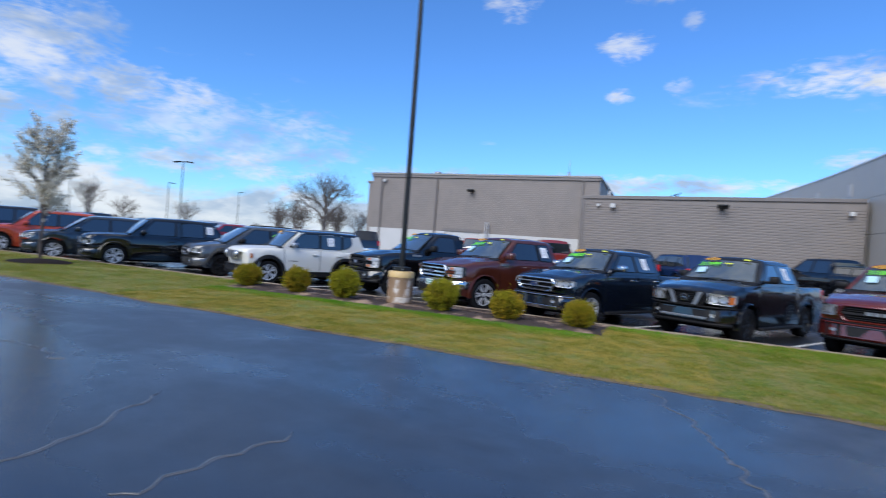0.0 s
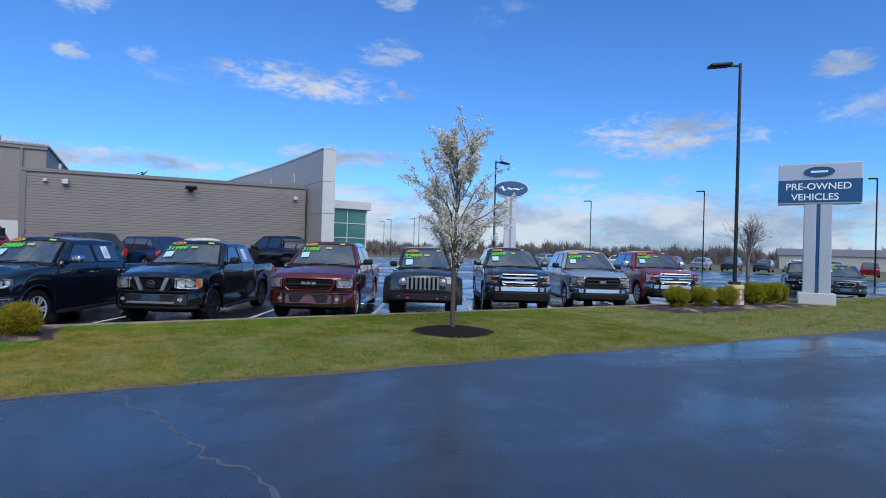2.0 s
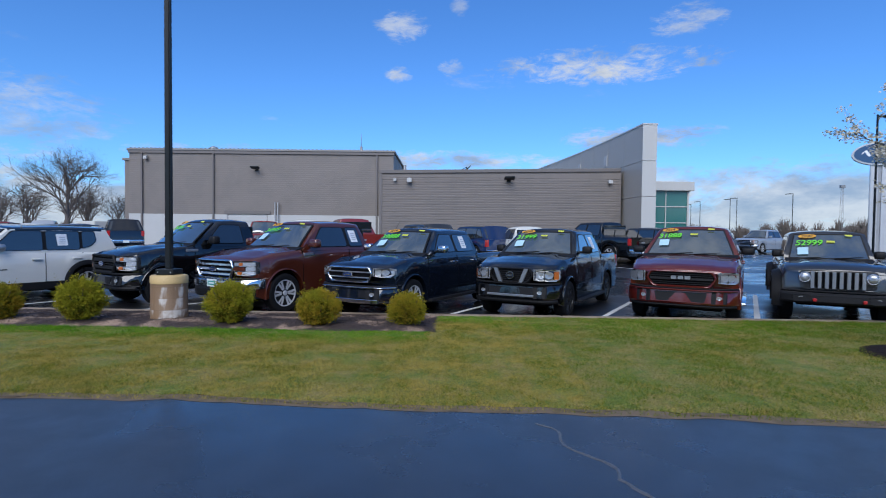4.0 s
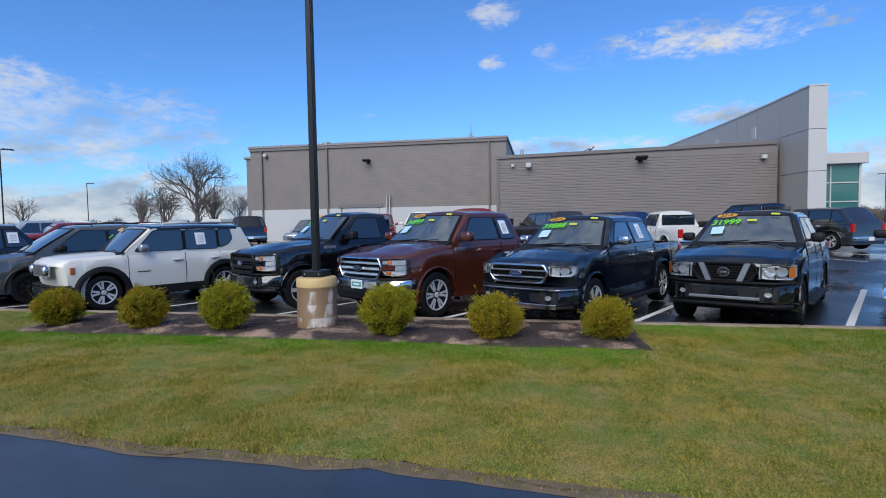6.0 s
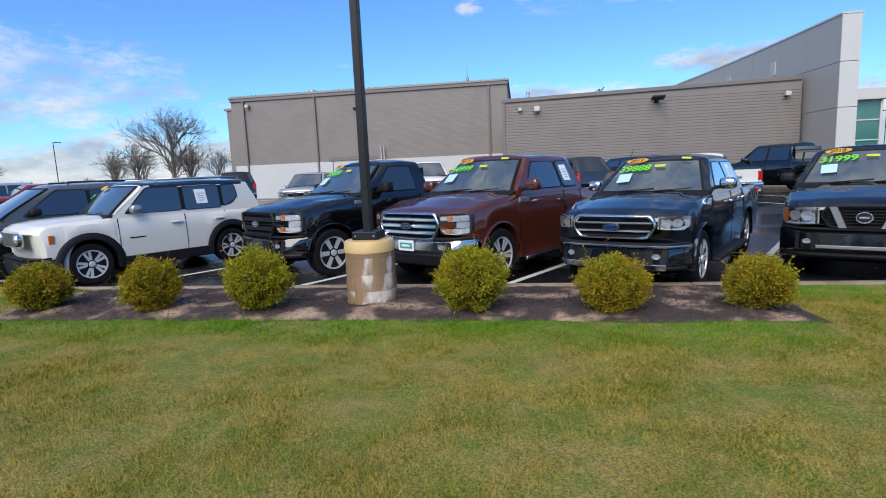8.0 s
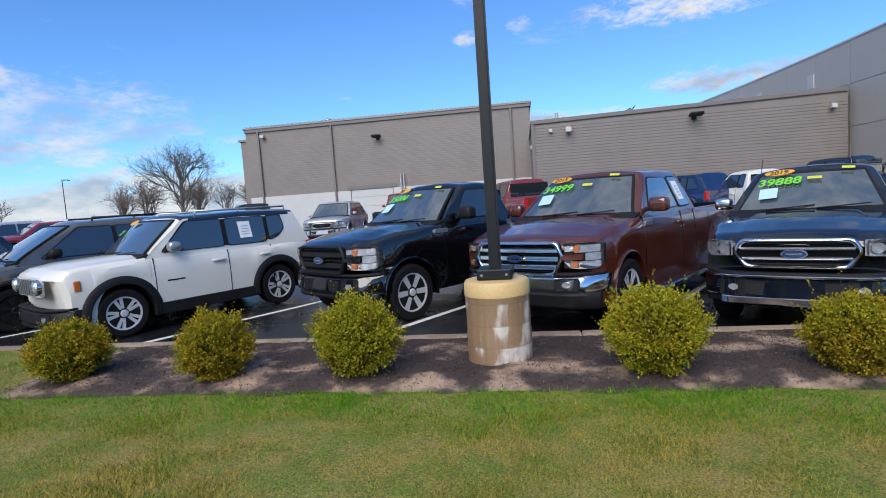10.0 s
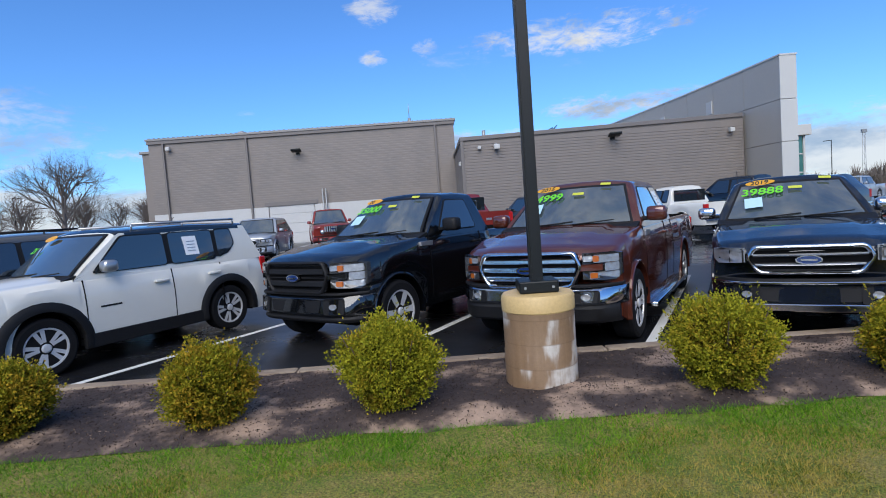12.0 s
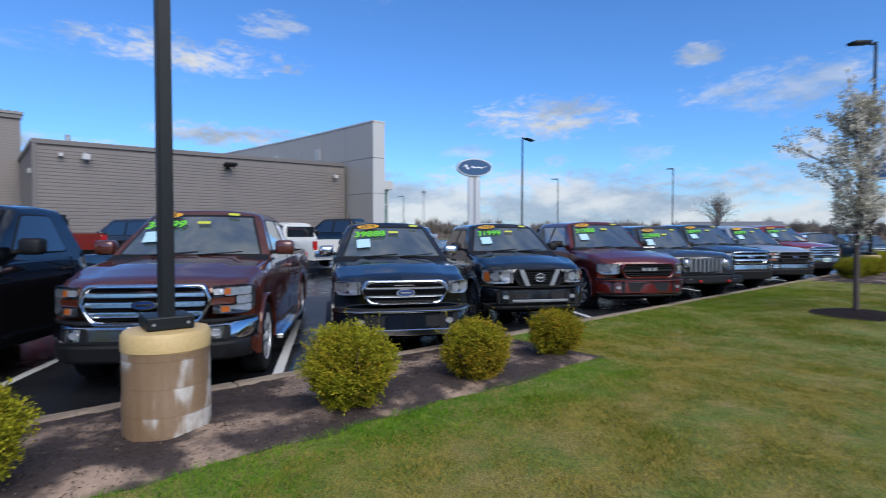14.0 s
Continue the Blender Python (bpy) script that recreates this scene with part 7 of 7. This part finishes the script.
MIX = "short patchy grass, green and straw-coloured"
grass("lawn_grass", -9.5, 1.0, road_edge, lush_edge, 12500, 0.024, GRASS, 1, MIX)
grass("lawn_grass", 1.0, 11.0, road_edge, bed_edge, 5500, 0.032, GREENER, 2, MIX)
grass("lawn_grass", -20.0, -9.5, road_edge, bed_edge, 2400, 0.036, GREENER, 3, MIX)
grass("lawn_grass", 11.0, 40.0, road_edge, lambda x: 8.7 if 14.4 < x < 23 else KERB_Y, 420, 0.05, GREENER, 4, MIX)
grass("lawn_grass", -42.0, -20.0, road_edge, lambda x: KERB_Y, 420, 0.05, GREENER, 5, MIX)
grass("bed_edge_grass", -10.6, 0.4, lambda x: lush_edge(x) - 0.45, bed_edge, 7500, 0.036, LUSH, 6, "longer lush green grass along the mulch bed")
grass("kerb_edge_grass", 0.2, 11.0, lambda x: KERB_Y - 1.45 + 0.6 * noise.noise((x * 0.7, 4, 2)) + 0.3 * noise.noise((x * 2.6, 1, 7)), lambda x: KERB_Y - 0.02, 2600, 0.036, LUSH, 7, "greener grass along the kerb")
rng = np.random.default_rng(21)
n = 15000
px, py = rng.uniform(BED_X0 + 0.1, BED_X1 - 0.1, n), rng.uniform(BED_Y + 0.06, KERB_Y - 0.05, n)
bv = (py - BED_Y) / (KERB_Y - 0.03 - BED_Y)
pz = np.array([fall(a) + 0.012 + 0.075 * min(1.0, 6 * k) * (0.75 + 0.5 * noise.noise((a * 2.2, b * 2.2, 0))) * max(0.15, 1 - max(0.0, k - 0.25) * 1.15) for a, b, k in zip(px, py, bv)])
v, f = leaf_cloud(np.stack([px, py, pz], 1), np.tile([0, 0, 0.12], (n, 1)), 0.019, rng, 0.4)
tagged(quads("mulch_chips", v, f, CHIPS), "loose bark chips scattered over the mulch bed", "mulch", kind="stuff")

# ---------------------------------------------------------------- vehicles further back in the lot
FACE_OLD = dict(FACE_F, grille=(0.72, 1.0, 0.45), lamp=(0.74, 0.98, 0.50), bumper=(0.45, 0.65))


def back_row(x, y, rz):
    return pose(x, y, fall(x) + lot_rise(y) - LOT_DROP, 0, 0, rz)


vehicle("pickup_truck", pickup((4.9, 1.78, 1.70), 1.02, 1.10, (1.40, 2.05, 3.05, 3.2), wheel=0.36, axles=(0.85, 3.8), doors=3, paint=PAINT_WHITE, rims=(6, "plain"), face=FACE_OLD, mirror=(0.2, 0.16)),
        back_row(2.70, 28.07, 104), "older white compact pickup parked facing the building", "pickup truck")
vehicle("pickup_truck", pickup((5.7, 2.0, 1.95), 1.15, 1.24, (1.50, 2.2, 3.75, 3.95), wheel=0.40, axles=(0.95, 4.5), doors=2, paint=PAINT_BLACK, rims=(6, "plain"), face=FACE_F, mirror=(0.26, 0.2)),
        back_row(6.2, 31.2, 120), "black crew-cab pickup parked facing the building", "pickup truck")
vehicle("suv", estate((4.7, 1.9, 1.68), 1.00, 1.06, (1.4, 2.1, 4.1, 4.6), wheel=0.38, paint=PAINT_BLUE, roof_paint=PAINT_BLACK, rims=(6, "plain"), face=FACE_SUV, mirror=(0.2, 0.16)),
        back_row(-0.1, 29.6, 120), "bright blue suv with dark roof facing the building", "suv")
vehicle("suv", estate((4.7, 1.9, 1.74), 1.05, 1.12, (1.4, 2.1, 4.1, 4.6), wheel=0.38, paint=PAINT_GREY, rims=(6, "plain"), face=FACE_SUV, mirror=(0.2, 0.16)),
        back_row(-2.8, 29.8, 120), "dark grey suv parked facing the building", "suv")
vehicle("pickup_truck", pickup((5.7, 2.0, 1.93), 1.15, 1.24, (1.50, 2.2, 3.75, 3.95), wheel=0.40, axles=(0.95, 4.5), doors=2, paint=PAINT_BRICK, rims=(6, "plain"), face=FACE_F, mirror=(0.26, 0.2)),
        back_row(-6.1, 29.6, 112), "red pickup parked facing the building", "pickup truck")
vehicle("suv", estate((4.6, 1.88, 1.72), 1.0, 1.08, (1.3, 2.0, 4.0, 4.5), wheel=0.36, paint=PAINT_GREY, rims=(5, "split"), face=FACE_SUV, mirror=(0.2, 0.16)),
        back_row(8.7, 30.3, 118), "dark suv parked by the pale end wall", "suv")
vehicle("suv", estate((4.55, 1.86, 1.66), 0.96, 1.02, (1.2, 2.0, 3.9, 4.45), wheel=0.35, paint=PAINT_SILVER, rims=(5, "split"), face=FACE_SUV, mirror=(0.2, 0.16), flare=0.02),
        back_row(-13.00, 25.83, -86), "silver crossover suv standing behind the front row", "suv")
vehicle("suv", estate((4.5, 1.86, 1.85), 1.08, 1.14, (1.38, 1.92, 4.1, 4.4), wheel=0.40, clear=0.32, paint=PAINT_BRICK, rims=(5, "split"), face=dict(FACE_SUV, kind="slots", grille=(0.78, 1.02, 0.36), round=True), mirror=(0.22, 0.18)),
        back_row(-10.6, 30.6, -75), "red boxy off-road suv by the workshop door", "suv")
vehicle("pickup_truck", pickup((5.8, 2.02, 1.94), 1.16, 1.25, (1.50, 2.2, 3.75, 3.95), wheel=0.40, axles=(0.95, 4.5), doors=2, paint=PAINT_WHITE, rims=(6, "plain"), face=FACE_F, mirror=(0.26, 0.2)),
        back_row(-7.4, 27.0, -80), "white pickup standing behind the front row", "pickup truck")
vehicle("suv", estate((5.0, 2.0, 1.80), 1.05, 1.12, (1.4, 2.15, 4.3, 4.85), wheel=0.39, paint=PAINT_BLACK, rims=(5, "split"), face=FACE_SUV, mirror=(0.2, 0.16)),
        back_row(-22.2, 36.6, 125), "large black suv parked facing away", "suv")
vehicle("suv", estate((4.9, 1.95, 1.76), 1.05, 1.12, (1.4, 2.15, 4.2, 4.7), wheel=0.38, paint=PAINT_WHITE, rims=(5, "split"), face=FACE_SUV, mirror=(0.2, 0.16)),
        back_row(13.6, 38.5, 95), "white suv parked by the glazed front", "suv")
vehicle("pickup_truck", pickup((5.8, 2.02, 1.92), 1.15, 1.24, (1.50, 2.2, 3.75, 3.95), wheel=0.40, axles=(0.95, 4.5), doors=2, paint=PAINT_SILVER, rims=(6, "plain"), face=FACE_F, mirror=(0.26, 0.2)),
        back_row(24.5, 45.0, -150), "silver pickup parked far across the lot", "pickup truck")
vehicle("suv", estate((4.9, 1.95, 1.78), 1.05, 1.12, (1.4, 2.15, 4.2, 4.7), wheel=0.38, paint=PAINT_BLACK, rims=(5, "split"), face=FACE_SUV, mirror=(0.2, 0.16)),
        back_row(33.5, 14.2, -150), "black suv parked beyond the entrance sign", "suv")
vehicle("suv", estate((4.7, 1.85, 1.68), 0.98, 1.04, (1.2, 2.05, 3.95, 4.6), wheel=0.36, paint=PAINT_TEAL, rims=(5, "split"), face=FACE_SUV, price="25999", year="2018", mirror=(0.2, 0.16)),
        back_row(31.8, 11.6, -150), "grey-teal crossover parked beyond the entrance sign", "suv")


def far_car(x, y, rz, colour, tall, label):
    """A car too far off for more than its main parts."""
    v = empty("parked_car", back_row(x, y, rz), label, "car", "cars far across the lot")
    h = Shape(estate((4.6, 1.85, tall), 0.95, 1.02, (1.25, 2.05, 3.85, 4.5), paint=colour))
    part("body", body_mesh(h), (colour, UNDER), v, smooth=40)
    part("cab", cab_mesh(h), colour, v, smooth=40)
    for sgn in (-1, 1):
        for o in h.d["windows"]:
            part("side_window", side_panel(h, o, sgn, 0.01), TINT, v)
        for s in (h.front, h.rear):
            tyre, rim = wheel_meshes(h.R, 5, "split")
            share("tyre", tyre, v, pose(-s, sgn * 0.8, h.R, 0, 0, 0 if sgn == 1 else 180))
            share("rim", rim, v, pose(-s, sgn * 0.8, h.R, 0, 0, 0 if sgn == 1 else 180))
    a, b = h.cab[0], h.cab[1]
    bm = bmesh.new()
    q = [bm.verts.new(p) for p in ((-a - 0.04, -0.72, h.belt + 0.06), (-a - 0.04, 0.72, h.belt + 0.06), (-b + 0.03, 0.60, tall - 0.02), (-b + 0.03, -0.60, tall - 0.02))]
    r = [bm.verts.new(p.co - Vector((0.03, 0, 0.03))) for p in q]
    bm.faces.new(q), bm.faces.new(r[::-1])
    for i in range(4):
        bm.faces.new((r[i], r[(i + 1) % 4], q[(i + 1) % 4], q[i]))
    part("windscreen", bm, SCREEN, v)


tones = [(PAINT_WHITE, "white"), (PAINT_BLACK, "black"), (PAINT_RUBY, "dark red"), (PAINT_SILVER, "silver"), (PAINT_GREY, "dark grey"), (PAINT_STEEL, "blue-grey")]
rnd = random.Random(4)
for i in range(12):
    colour, word = tones[i % 6]
    far_car(-24.0 - i * 3.0, 27.0 + rnd.uniform(-0.4, 0.4), -120, colour, rnd.uniform(1.5, 1.8), word + " car in the second row of the lot")
for i in range(11):
    colour, word = tones[(i * 5 + 1) % 6]
    far_car(-21.0 - i * 3.1, 45.0 + rnd.uniform(-0.5, 0.5), 120, colour, rnd.uniform(1.5, 1.8), word + " car in a far row of the lot")
for i in range(13):
    colour, word = tones[(i * 7 + 2) % 6]
    far_car(50.0 + i * 1.9, 62.0 - i * 3.0, -160, colour, rnd.uniform(1.5, 1.8), word + " car parked across the far lot")

# low buildings on the left horizon
shed = empty("storage_shed", pose(-92, 80, -0.5, 0, 0, 30), "long low cream storage building on the horizon", "building")
part("wall", boxed(-11, 11, -3, 3, 0, 2.9), CREAM, shed)
part("roof", boxed(-11.3, 11.3, -3.3, 3.3, 2.9, 3.1, bevel=0.05), ROOF_METAL, shed)
for i in range(7):
    part("door", boxed(-10 + i * 3, -7.9 + i * 3, -3.06, -2.99, 0.0, 2.3), PANEL, shed)
barn = empty("farm_building", pose(150, 62, -0.5, 0, 0, -60), "low grey building with pale roof on the horizon", "building")
part("wall", boxed(-12, 12, -5, 5, 0, 3.4), PANEL, barn)
bm = slab(bmesh.new(), [(-12.4, -5.4), (12.4, -5.4), (12.4, 5.4), (-12.4, 5.4)], 3.4, 3.6)
for v in bm.verts:
    if v.co.z > 3.5:
        v.co.y *= 0.15
        v.co.z += 1.5
part("roof", bm, ROOF_METAL, barn)
van = empty("box_truck", pose(-43, 63, fall(-40) - LOT_DROP, 0, 0, 150), "white box truck with a green stripe in the far lot", "truck")
part("cargo_box", boxed(-5.6, -1.7, -1.15, 1.15, 0.75, 2.35, bevel=0.04), PAINT_WHITE, van)
part("stripe", boxed(-5.5, -1.8, 1.15, 1.157, 1.5, 1.9), PLATE_TEAL, van)
part("cab", boxed(-1.65, 0.0, -1.0, 1.0, 0.5, 2.15, bevel=0.15), PAINT_WHITE, van, smooth=40)
part("windscreen", boxed(-0.12, 0.01, -0.85, 0.85, 1.35, 2.0, bevel=0.05), SCREEN, van)
tyre, rim = wheel_meshes(0.42, 6, "plain")
for s in (0.9, 4.3):
    for sgn in (-1, 1):
        wh = empty_part("wheel", van)
        wh.matrix_basis = pose(-s, sgn * 0.92, 0.42, 0, 0, 0 if sgn == 1 else 180)
        share("tyre", tyre, wh), share("rim", rim, wh)
